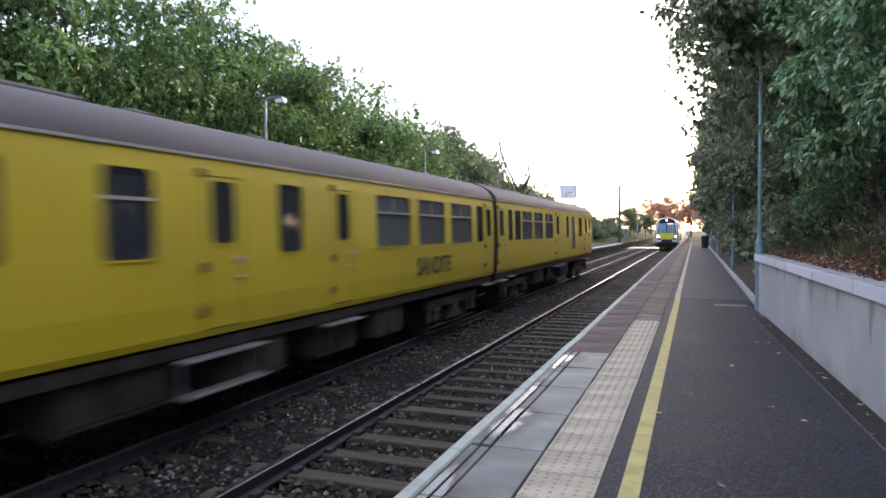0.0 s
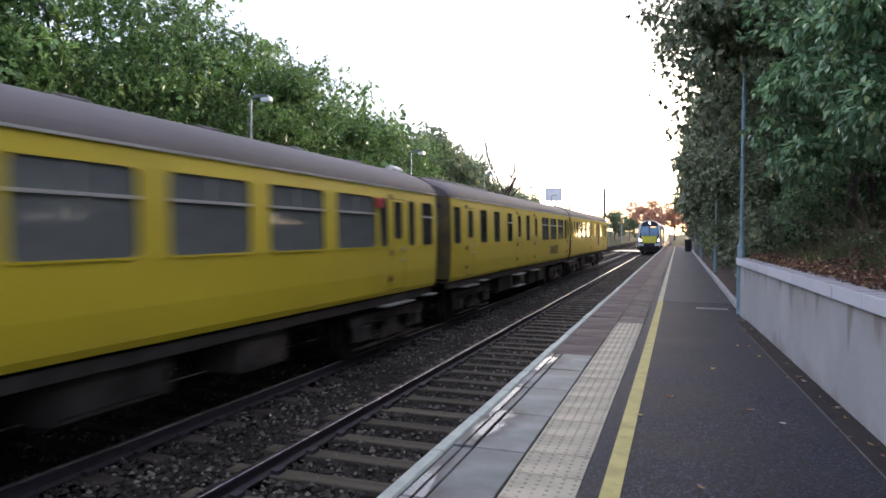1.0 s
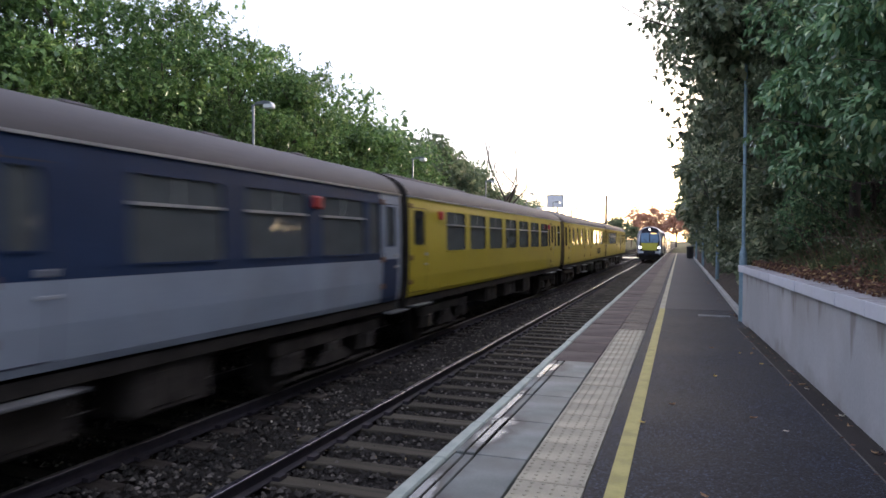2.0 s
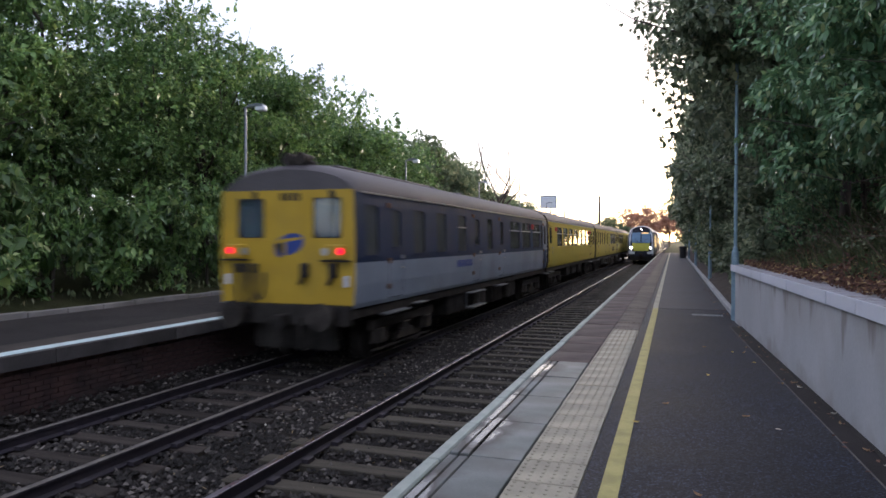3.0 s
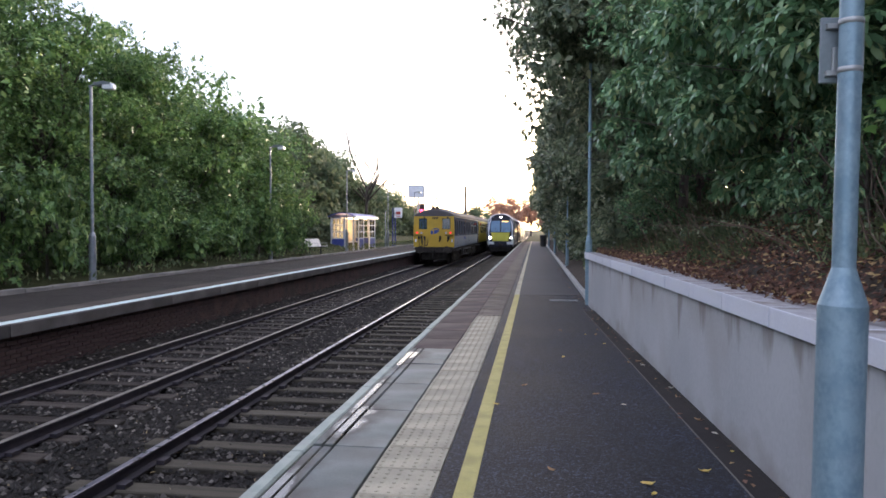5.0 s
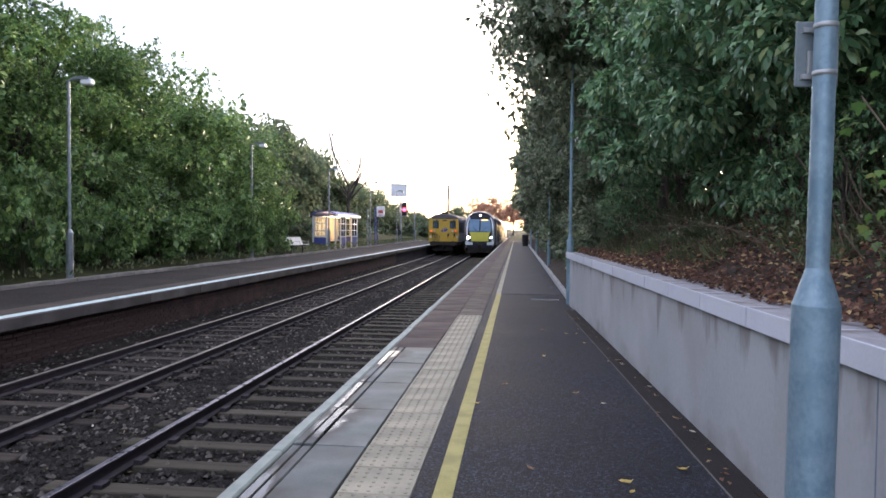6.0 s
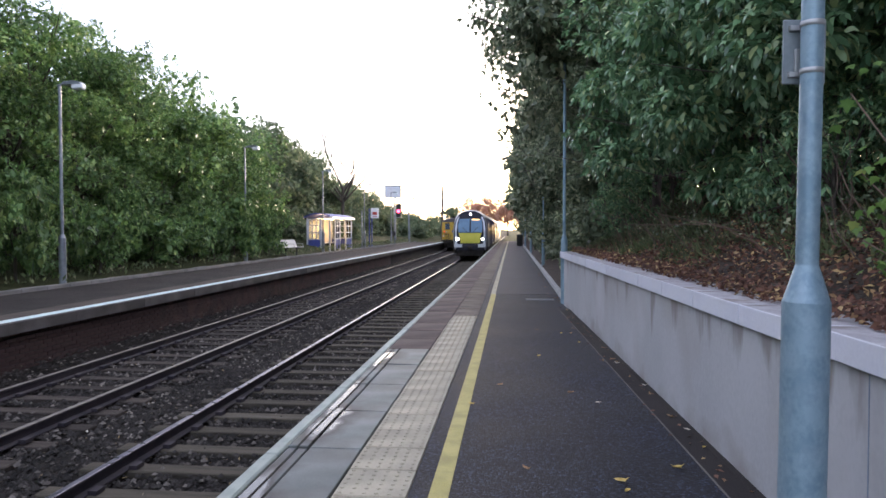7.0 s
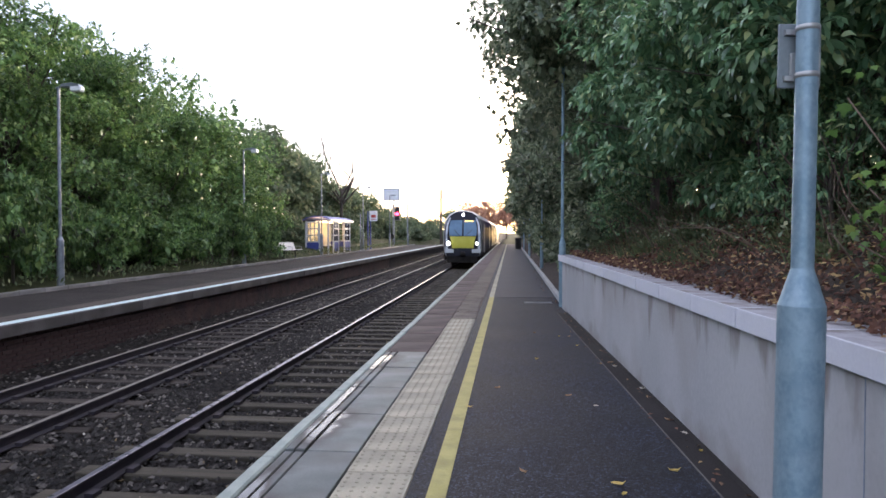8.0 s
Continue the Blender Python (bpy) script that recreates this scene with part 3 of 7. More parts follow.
track("railway_track", NEAR_X, RAIL_TOP, SLEEPER, 0.155, "railway track with polished rails on timber sleepers")
track("railway_track", FAR_X, RAIL_DULL, OLD_SLEEPER, 0.17, "railway track with dull rails on timber sleepers")


def ballast():
    rng = np.random.default_rng(5)
    n = 52000
    y = 3.0 + 42 * rng.random(n) ** 1.6
    x = rng.uniform(-8.3, -1.7, n)
    r = rng.uniform(0.02, 0.05, n)
    z = BED_Z + 0.03 + rng.uniform(0, 0.055, n)
    crib = np.abs((y + 25.42) / 0.7 - np.round((y + 25.42) / 0.7)) * 0.7 < 0.135
    onto = np.minimum(np.abs(x - NEAR_X), np.abs(x - FAR_X)) < 1.32
    z = z - 0.3 * (crib & onto & (rng.random(n) > 0.03))
    z = z + np.interp(-x, [7.5, 7.9, 8.22], [0.0, 0.1, 0.25])   # shoulder against the opposite wall
    base = np.array([(1, 0, 0), (-1, 0, 0), (0, 1, 0), (0, -1, 0), (0, 0, 0.8), (0, 0, -0.8)], float)
    tri = np.array([(0, 2, 4), (2, 1, 4), (1, 3, 4), (3, 0, 4)])
    v = base[None] * rng.uniform(0.6, 1.2, (n, 6, 1)) * r[:, None, None]
    a = rng.uniform(0, 6.28, n)
    c, s = np.cos(a)[:, None], np.sin(a)[:, None]
    vx, vy = v[:, :, 0] * c - v[:, :, 1] * s, v[:, :, 0] * s + v[:, :, 1] * c
    V = np.stack([vx + x[:, None], vy + y[:, None], v[:, :, 2] + z[:, None]], 2).reshape(-1, 3)
    F = (tri[None] + 6 * np.arange(n)[:, None, None]).reshape(-1, 3)
    ob = from_arrays("ballast_stones", V.tolist(), F.tolist(), STONE)
    tagged(ob, "loose dark track ballast stones", "ballast", kind="stuff")


ballast()


def level_crossing():
    """A road across both lines beyond the platforms, flush with the rails."""
    road = empty("level_crossing")
    for x0, x1 in ((-9.8, FAR_X - GAUGE - 0.06), (FAR_X - GAUGE + 0.09, FAR_X + GAUGE - 0.09), (FAR_X + GAUGE + 0.06, NEAR_X - GAUGE - 0.06), (NEAR_X - GAUGE + 0.09, NEAR_X + GAUGE - 0.09), (NEAR_X + GAUGE + 0.06, 0.5)):
        bm = bmesh.new()
        box(bm, x0, x1, 93.5, 101.0, RAIL_Z - 0.3, RAIL_Z + 0.005, 0.01)
        part("road_panel", bm, WET_ROAD, road, "smooth damp road panel")
    tagged(road, "smooth damp road crossing flush with the rails", "level crossing", kind="structure")


WET_ROAD = mat("damp_road", (0.05, 0.05, 0.055), (0.09, 0.09, 0.095), 1.0, 0.3, bump=0.05, fine=40)
level_crossing()

# ---------------------------------------------------------------- vegetation
def leaf_cloud(rng, blobs, count, size, droop=0.3, long=1.9, shell=0.35, fine=False):
    """Leaf blades on many small clumps inside blobs (centre, radii): returns vertices and faces; each leaf is its own island."""
    weights = np.array([r[0] * r[1] + r[1] * r[2] + r[0] * r[2] for c, r in blobs])
    pick = rng.choice(len(blobs), count, p=weights / weights.sum())
    C = np.array([c for c, r in blobs])[pick]
    Rr = np.array([r for c, r in blobs])[pick]
    d = rng.normal(size=(count, 3))
    d /= np.linalg.norm(d, axis=1)[:, None]
    rad = 1 - shell * rng.random(count) ** 1.5
    lump = 1 + 0.14 * np.sin(d[:, 0] * 5 + pick) * np.sin(d[:, 2] * 6 + 2 * pick) + 0.08 * np.sin(d[:, 1] * 11 + 3 * pick)
    p = C + d * Rr * (rad * lump)[:, None]
    nrm = d + rng.normal(size=(count, 3)) * 0.42 + np.array([0, 0, 0.4])
    nrm /= np.linalg.norm(nrm, axis=1)[:, None]
    ax = rng.normal(size=(count, 3)) * 0.8 + d * 0.6 + np.array([0, 0, -droop * 2])
    ax -= nrm * (ax * nrm).sum(1)[:, None]
    ax /= np.linalg.norm(ax, axis=1)[:, None] + 1e-9
    side = np.cross(nrm, ax)
    L = size * rng.uniform(0.6, 1.35, count)[:, None]
    W = L / long
    return blades(p, ax, side, nrm, L, W, fine)


def whorl_cloud(rng, blobs, count, size, per=7, droop=0.5, rise=0.0, long=2.6, fine=False, shell=0.4):
    """Leaves in whorls at the ends of twigs, the twigs spread over clumps: upper faces to the sky, tips hanging by droop."""
    tips = count // per
    weights = np.array([r[0] * r[1] + r[1] * r[2] + r[0] * r[2] for c, r in blobs])
    pick = rng.choice(len(blobs), tips, p=weights / weights.sum())
    C = np.array([c for c, r in blobs])[pick]
    Rr = np.array([r for c, r in blobs])[pick]
    d = rng.normal(size=(tips, 3))
    d[:, 2] += 0.25
    d /= np.linalg.norm(d, axis=1)[:, None]
    lump = 1 + 0.16 * np.sin(d[:, 0] * 5 + pick) * np.sin(d[:, 2] * 6 + 2 * pick)
    tip = C + d * Rr * ((1 - shell * rng.random(tips) ** 1.6) * lump)[:, None]
    stem = d + rng.normal(size=(tips, 3)) * 0.35 + np.array([0, 0, rise])
    stem /= np.linalg.norm(stem, axis=1)[:, None]
    u = np.cross(stem, np.array([0.31, 0.17, 0.93]))
    u /= np.linalg.norm(u, axis=1)[:, None] + 1e-9
    v = np.cross(stem, u)
    n = tips * per
    tip, stem, u, v = (np.repeat(a, per, 0) for a in (tip, stem, u, v))
    phi = (np.tile(np.arange(per), tips) * 2 * math.pi / per + rng.uniform(-0.4, 0.4, n) + np.repeat(rng.uniform(0, 6.28, tips), per))[:, None]
    spread = rng.uniform(0.45, 1.25, n)[:, None]
    ax = stem * np.cos(spread) + (u * np.cos(phi) + v * np.sin(phi)) * np.sin(spread) + np.array([0, 0, -1.0]) * (droop * rng.uniform(0.4, 1.4, n))[:, None]
    ax /= np.linalg.norm(ax, axis=1)[:, None] + 1e-9
    side = np.cross(ax, np.array([0, 0, 1.0]) + rng.normal(size=(n, 3)) * 0.4)
    side /= np.linalg.norm(side, axis=1)[:, None] + 1e-9
    nrm = np.cross(side, ax)
    nrm *= np.where(nrm[:, 2:3] < 0, -1.0, 1.0)
    L = size * rng.uniform(0.6, 1.3, n)[:, None]
    p = tip + ax * L * 0.5 - stem * rng.uniform(0, 0.6, n)[:, None] * size
    return blades(p, ax, side, nrm, L, L / long, fine)


def blades(p, ax, side, nrm, L, W, fine):
    """Leaf blades at p along ax: pointed ovals for near foliage, simple folded lozenges for the rest."""
    k0 = np.arange(len(p))[:, None]
    if fine:
        v = [p - ax * L * 0.5, p - ax * L * 0.2 + side * W * 0.42 + nrm * W * 0.12, p + ax * L * 0.18 + side * W * 0.4 + nrm * W * 0.08, p + ax * L * 0.5 - nrm * L * 0.16,
             p + ax * L * 0.18 - side * W * 0.4 + nrm * W * 0.08, p - ax * L * 0.2 - side * W * 0.42 + nrm * W * 0.12]
        tris = ((0, 1, 5), (1, 2, 4), (1, 4, 5), (2, 3, 4))
    else:
        v = [p - ax * L * 0.5, p + side * W * 0.5 + nrm * W * 0.15, p + ax * L * 0.5 - nrm * L * 0.12, p - side * W * 0.5 + nrm * W * 0.15]
        tris = ((0, 1, 2), (0, 2, 3))
    V = np.stack(v, 1).reshape(-1, 3)
    return V, np.concatenate([len(v) * k0 + np.array(t) for t in tris], 0)


def mesh_fast(name, V, F, material):
    me = bpy.data.meshes.new(name)
    me.vertices.add(len(V))
    me.vertices.foreach_set("co", np.asarray(V, np.float32).ravel())
    me.loops.add(F.size)
    me.loops.foreach_set("vertex_index", F.astype(np.int32).ravel())
    me.polygons.add(len(F))
    me.polygons.foreach_set("loop_start", np.arange(0, F.size, 3, dtype=np.int32))
    me.materials.append(material)
    me.update(calc_edges=True)
    return me


def sub_blobs(rng, centre, radii, n, r0, r1):
    """Clumps spread over an ellipsoid, so that the outline is uneven and has gaps."""
    out = []
    for _ in range(n):
        d = rng.normal(size=3)
        d /= np.linalg.norm(d)
        k = rng.uniform(0.35, 0.9)
        r = rng.uniform(r0, r1)
        out.append((np.array(centre) + d * np.array(radii) * k, np.array([r, r, r * rng.uniform(0.45, 0.8)])))
    for _ in range(n // 3):     # small sprays that break the outline
        d = rng.normal(size=3)
        d[2] = abs(d[2]) * 1.2
        d /= np.linalg.norm(d)
        r = r0 * rng.uniform(0.3, 0.5)
        out.append((np.array(centre) + d * np.array(radii) * rng.uniform(0.88, 1.06), np.array([r * 0.7, r * 0.7, r * 1.5])))
    return out


def limb_mesh(bm, rng, p, q, r0, r1, depth):
    p, q = Vector(p), Vector(q)
    mid = (p + q) / 2 + Vector(rng.normal(size=3) * 0.12 * (q - p).length)
    sides = 7 if depth else 4
    tube(bm, p, mid, r0, (r0 + r1) / 2, sides, cap=False)
    tube(bm, mid, q, (r0 + r1) / 2, r1, sides, cap=False)
    if depth:
        for _ in range(3):
            t = rng.uniform(0.3, 1.0)
            s = p.lerp(q, t)
            dirv = Vector(rng.normal(size=3)) * 0.6 + (q - p).normalized() * 0.5 + Vector((0, 0, 0.3))
            limb_mesh(bm, rng, s, s + dirv.normalized() * (q - p).length * rng.uniform(0.45, 0.75), r1, r1 * 0.4, depth - 1)


def tree_meshes(seed, crown_c, crown_r, clumps, r0, r1, leaves, size, material, trunk_r=0.14, droop=0.3, long=1.9, fine=False, inner=0, whorl=0, rise=0.0, shoots=0):
    """Trunk and crown; with whorl the leaves sit that many together on twig ends; shoots stand up out of the crown's top."""
    rng = np.random.default_rng(seed)
    blobs = sub_blobs(rng, crown_c, crown_r, clumps, r0, r1)
    for _ in range(shoots):
        a, q = rng.uniform(0, 6.28), math.sqrt(rng.uniform(0, 0.7))
        h = math.sqrt(1 - q * q) * crown_r[2] + crown_c[2]
        blobs.append((np.array([q * crown_r[0] * math.cos(a) + crown_c[0], q * crown_r[1] * math.sin(a) + crown_c[1], h + rng.uniform(-0.35, 0.2)]), np.array([0.06, 0.06, rng.uniform(0.35, 0.6)])))
    if whorl:
        V, F = whorl_cloud(rng, blobs, leaves, size, whorl, droop, rise, long, fine)
    else:
        V, F = leaf_cloud(rng, blobs, leaves, size, droop, long, 0.35, fine)
    if inner:       # larger leaves added deep in the crown to block light through it
        V2, F2 = leaf_cloud(rng, [(c, r * 0.68) for c, r in blobs], inner, size * 1.8, droop, 1.8)
        F = np.concatenate([F, F2 + len(V)], 0)
        V = np.concatenate([V, V2], 0)
    crown = mesh_fast("crown", V, F, material)
    bm = bmesh.new()
    top = Vector(crown_c) + Vector((0, 0, crown_r[2] * 0.4))
    tube(bm, (0, 0, -0.3), (0.08, 0.05, crown_c[2] * 0.5), trunk_r, trunk_r * 0.75, 9, cap=False)
    tube(bm, (0.08, 0.05, crown_c[2] * 0.5), top, trunk_r * 0.75, trunk_r * 0.25, 9)
    for c, r in blobs[:9]:
        limb_mesh(bm, rng, (0.06, 0.04, rng.uniform(0.3, 0.8) * crown_c[2]), c, trunk_r * 0.4, trunk_r * 0.12, 1)
    trunk = bpy.data.meshes.new("trunk")
    bm.to_mesh(trunk)
    bm.free()
    trunk.materials.append(BARK)
    return trunk, crown


def tree(name, meshes, m, label, group, category="tree"):
    base = empty(name)
    for n, me in zip(("trunk", "crown"), meshes):
        o = new(n, me)
        o.parent = base
    base.matrix_world = m
    tagged(base, label, category, group)
    return base


def S(x, y, z, turn, s, sz=None):
    return pose(x, y, z, 0, 0, turn) @ Matrix.Diagonal((s, s, sz or s, 1))


def left_hedge():
    kinds = [tree_meshes(11 + k, (0, 0, 4.3), (2.4, 2.4, 4.2), 38, 0.7, 1.3, 25000, 0.115, LAUREL, droop=0.15, long=2.2, inner=2600, whorl=6, rise=0.45, shoots=14) for k in range(3)]
    rear = [tree_meshes(15 + k, (0, 0, 4.3), (2.4, 2.4, 4.2), 34, 0.8, 1.4, 3300, 0.4, LAUREL) for k in range(2)]
    plain = [tree_meshes(18 + k, (0, 0, 4.3), (2.4, 2.4, 4.2), 38, 0.7, 1.3, 11000, 0.16, LAUREL, droop=0.15, long=2.2, inner=1500, whorl=6, rise=0.45, shoots=14) for k in range(2)]
    rng = random.Random(3)
    y, k = -12.5, 0
    while y < 38.5:
        h = 1.07 if y < 15 else 1.03 if y < 28 else 1.03 - (y - 28) * 0.024
        tree("laurel_tree", kinds[k % 3] if 7 < y < 27 else (plain if y > 5 else rear)[k % 2], S(-15.3 + rng.uniform(-0.3, 0.3), y, 0.25, rng.uniform(0, 360), 1.03, h * rng.uniform(0.95, 1.08)),
             "tall dense evergreen tree with glossy green leaves", "trees along the opposite platform")
        y += 2.9
        k += 1
    for k in range(14):
        tree("laurel_tree", rear[k % 2], S(-18.8 + rng.uniform(-0.5, 0.5), -12.8 + k * 4.2, 0.9, rng.uniform(0, 360), 1.1, rng.uniform(0.95, 1.05)),
             "tall dense evergreen tree behind the platform hedge", "trees along the opposite platform")


left_hedge()


def right_trees():
    # big drooping leaves close by
    near = [tree_meshes(31 + k, (0, 0, 3.2), (2.2, 2.6, 2.6), 30, 0.45, 0.8, 17000, 0.135, CHERRY, 0.12, 0.75, 2.7, True, whorl=7) for k in range(2)]
    mid = [tree_meshes(35 + k, (0, 0, 3.2), (2.2, 2.6, 2.6), 32, 0.45, 0.8, 17000, 0.115, CHERRY, 0.12, 0.7, 2.5, whorl=7) for k in range(2)]
    big = [tree_meshes(41 + k, (0, 0, 3.6), (2.7, 2.7, 3.3), 76, 0.55, 0.95, 21000, 0.115, IVY, 0.16, 0.55, 2.1, False, 3500, whorl=6) for k in range(2)]
    tall = [tree_meshes(51 + k, (0, 0, 3.4), (1.5, 2.2, 3.4), 48, 0.45, 0.8, 11000, 0.125, IVY, 0.14, 0.4, inner=3500, whorl=6) for k in range(2)]
    wide = [tree_meshes(57 + k, (0, 0, 4.4), (2.1, 2.5, 3.1), 46, 0.5, 0.95, 6500, 0.19, IVY, 0.16, 0.4, inner=2500, whorl=6) for k in range(2)]
    thin = [tree_meshes(47 + k, (0, 0, 3.4), (1.5, 2.2, 3.4), 48, 0.45, 0.8, 5000, 0.2, IVY, 0.14, 0.4, inner=1600, whorl=6) for k in range(2)]
    back = [tree_meshes(55 + k, (0, 0, 3.6), (2.7, 2.7, 3.3), 40, 0.6, 1.0, 2300, 0.38, IVY, 0.16) for k in range(2)]
    bough = tree_meshes(33, (-1.9, -0.4, 1.75), (1.15, 1.5, 1.25), 24, 0.32, 0.5, 12500, 0.118, CHERRY, 0.07, 0.75, 2.6, True, whorl=7)
    for x, y, z, t, s in ((4.1, 7.6, 1.45, 0, 1.0), (4.0, 10.9, 1.25, 8, 1.05), (4.5, 5.2, 1.6, -12, 1.05), (5.0, 8.8, 0.75, 14, 1.1)):
        tree("bank_tree", bough, S(x, y, z, t, s), "leaning young tree with a low hanging leafy bough", "trees on the bank")
    veil = tree_meshes(36, (-1.55, -0.3, 3.9), (1.3, 1.2, 1.35), 30, 0.36, 0.6, 10000, 0.105, IVY, 0.09, 0.6, 2.1, inner=2500, whorl=6)
    tree("bank_tree", veil, S(2.6, 12.7, 1.3, 0, 1.0), "leaning tree that wraps a lamp post in leaves", "trees on the bank")
    hedge = [tree_meshes(97 + k, (0, 0, 1.2), (0.6, 1.2, 1.3), 20, 0.3, 0.5, 2400, 0.14, IVY, 0.05, 0.4, inner=500, whorl=6) for k in range(2)]
    for i in range(17):
        y = 14.6 + 2.1 * i
        tree("ivy_bush", hedge[i % 2], S(1.95 + 0.1 * math.sin(5 * y), y, 0.0, 180 * (i % 3), 1.0, 1.0 + 0.25 * math.sin(3 * y)), "ivy hanging to the ground behind the kerb", "shrubs on the bank", "bush")
    lab = "overhanging tree with drooping dark green leaves on a bank"
    for i, (x, y, z, t, s) in enumerate([(4.0, 3.0, 1.5, 10, 1.0), (3.7, 7.0, 1.5, 200, 1.0), (3.3, 10.8, 1.4, 120, 1.05), (6.0, 5.0, 2.0, 60, 1.25), (6.2, 9.5, 2.0, 150, 1.2), (4.2, -1.0, 1.5, 250, 1.0), (4.3, -5.0, 1.5, 310, 1.05), (6.2, -2.5, 2.0, 20, 1.2)]):
        tree("bank_tree", (near if i < 2 else mid if y > 0 else back)[i % 2], S(x, y, z, t, s), lab, "trees on the bank")
    for i, (x, y, z, t, s) in enumerate([(1.95, 14.2, 1.8, 40, 1.0), (2.3, 19.5, 2.5, 160, 1.0), (5.6, 13.0, 2.2, 260, 1.15), (5.4, 18.0, 2.0, 20, 1.2), (3.1, 24.5, 0.9, 300, 1.0)]):
        tree("bank_tree", big[i % 2], S(x, y, z, t, s), "tall leafy tree leaning over the platform", "trees on the bank")
    y = 17.0
    k = 0
    while y < 84:
        tree("ivy_tree", (tall if y < 34 else thin)[k % 2], S(2.5 + 0.3 * math.sin(y) + (0.35 if y < 28 else 0), y, 0.1, 50 * k, 1.0, 0.85 + 0.12 * math.sin(y * 1.7)), "narrow ivy-covered tree beside the platform", "trees on the bank")
        y += 3.3 if y < 44 else 6.6
        k += 1
    for i in range(11):
        y = 27.0 + i * 5.4
        tree("bank_tree", wide[i % 2], S(2.15 + 0.25 * math.sin(y * 2.1), y, 0.3, 95 * i, 1.0 + 0.07 * math.sin(y), 1.0 + 0.008 * (y - 27)), "tall leafy tree leaning over the platform", "trees on the bank")
    # Back row added to stop bright sky showing through the near crowns.
    for y in (-9, -4.5, 0, 4.5, 9, 13.5):
        tree("bank_tree", back[k % 2], S(9.0 + 0.4 * math.sin(y), y, 2.4, 77 * k, 1.2, 1.1), "tall leafy tree added behind the platform trees as a light block", "trees on the bank")
        k += 1
    # Second row added to keep the low sun off train and platform.
    y = 17.0
    while y < 125:
        tree("bank_tree", back[k % 2], S(6.6 + 0.6 * math.sin(y), y, 1.2, 77 * k, 1.2, 1.25), "tall leafy tree added behind the platform trees as a light block", "trees on the bank")
        y += 4.4
        k += 1


right_trees()


def undergrowth():
    rng = random.Random(17)
    bush = [tree_meshes(81 + k, (0, 0, 1.0), (0.9, 1.2, 0.95), 20, 0.3, 0.5, 3000, 0.14, LAUREL, 0.05, 0.2, 2.2, inner=300, whorl=6, rise=0.3) for k in range(2)]
    y, k = 4.5, 0
    while y < 37:
        tree("bush", bush[k % 2], S(-13.05 + rng.uniform(-0.25, 0.25), y, 0.0, rng.uniform(0, 360), rng.uniform(0.9, 1.25), rng.uniform(0.9, 1.7)), "low glossy green bush at the foot of the hedge", "bushes by the opposite platform", "bush")
        y += 1.75
        k += 1
    shrub = [tree_meshes(85 + k, (0, 0, 1.2), (1.1, 1.3, 1.3), 20, 0.3, 0.55, 3200, 0.12, CHERRY, 0.05, 0.6, 2.5, whorl=7) for k in range(2)]
    for i, y in enumerate((-6.5, -4.4, -2.3, 13.2, 14.6, 15.9, 17.4)):
        x = 3.6 + rng.uniform(-0.2, 0.3) - 0.03 * y
        tree("shrub", shrub[i % 2], S(x, y, bank_z(x, y) - 0.1, rng.uniform(0, 360), rng.uniform(0.9, 1.2), rng.uniform(1.0, 1.5)), "dark green shrub under the bank trees", "shrubs on the bank", "bush")
    for y in (3.9, 5.6, 6.4, 12.0, 12.7):
        i = int(y * 10)
        x = wall_x(y) + 1.75 - 0.06 * y + rng.uniform(-0.15, 0.15)
        tree("shrub", shrub[i % 2], S(x, y, bank_z(x, y) - 0.12, rng.uniform(0, 360), rng.uniform(0.45, 0.6), rng.uniform(0.45, 0.75)), "small dark green shrub low on the bank", "shrubs on the bank", "bush")


undergrowth()


def sapling():
    """A young maple: thin bent stems with five-lobed leaves held flat, tips down."""
    rng = np.random.default_rng(95)
    base = empty("sapling")
    lobes = [(0, -0.42), (0.16, -0.3), (0.46, -0.28), (0.34, -0.05), (0.56, 0.16), (0.24, 0.16), (0.0, 0.62), (-0.24, 0.16), (-0.56, 0.16), (-0.34, -0.05), (-0.46, -0.28), (-0.16, -0.3)]
    bm, st = bmesh.new(), bmesh.new()
    for k in range(9):
        a = rng.uniform(0, 6.28)
        tip = Vector((0.42 * math.cos(a), 0.42 * math.sin(a), rng.uniform(0.35, 1.25)))
        pipe(st, [(0, 0, -0.05), (tip.x * 0.3, tip.y * 0.3, tip.z * 0.6), tip], 0.0045, 5)
        for q in range(15):
            p = Vector((0, 0, -0.05)).lerp(tip, 0.45 + 0.043 * q) + Vector(rng.normal(size=3)) * 0.09
            size = rng.uniform(0.05, 0.09)
            m = Matrix.Translation(p) @ Matrix.Rotation(rng.uniform(0, 6.28), 4, "Z") @ Matrix.Rotation(radians(rng.uniform(-75, -20)), 4, "X") @ Matrix.Rotation(rng.uniform(-0.4, 0.4), 4, "Y")
            vs = [bm.verts.new(m @ Vector((x * size, y * size, -0.25 * size * (x * x + y * y)))) for x, y in lobes]
            c = bm.verts.new(m @ Vector((0, -0.05 * size, 0.02 * size)))
            for i in range(len(vs)):
                bm.faces.new((vs[i], vs[(i + 1) % len(vs)], c))
    part("stems", st, TWIG, base)
    part("crown", bm, LIGHT_LEAF, base, "light green lobed leaves")
    base.matrix_world = pose(2.13, 3.62, 0.98, 0, 0, 30)
    tagged(base, "small maple sapling with light green lobed leaves", "bush", "shrubs on the bank")


LIGHT_LEAF = leaf_mat("light_green_leaf", (0.14, 0.27, 0.07), (0.27, 0.44, 0.12), (0.42, 0.45, 0.14), 0.5, 0.5)
sapling()


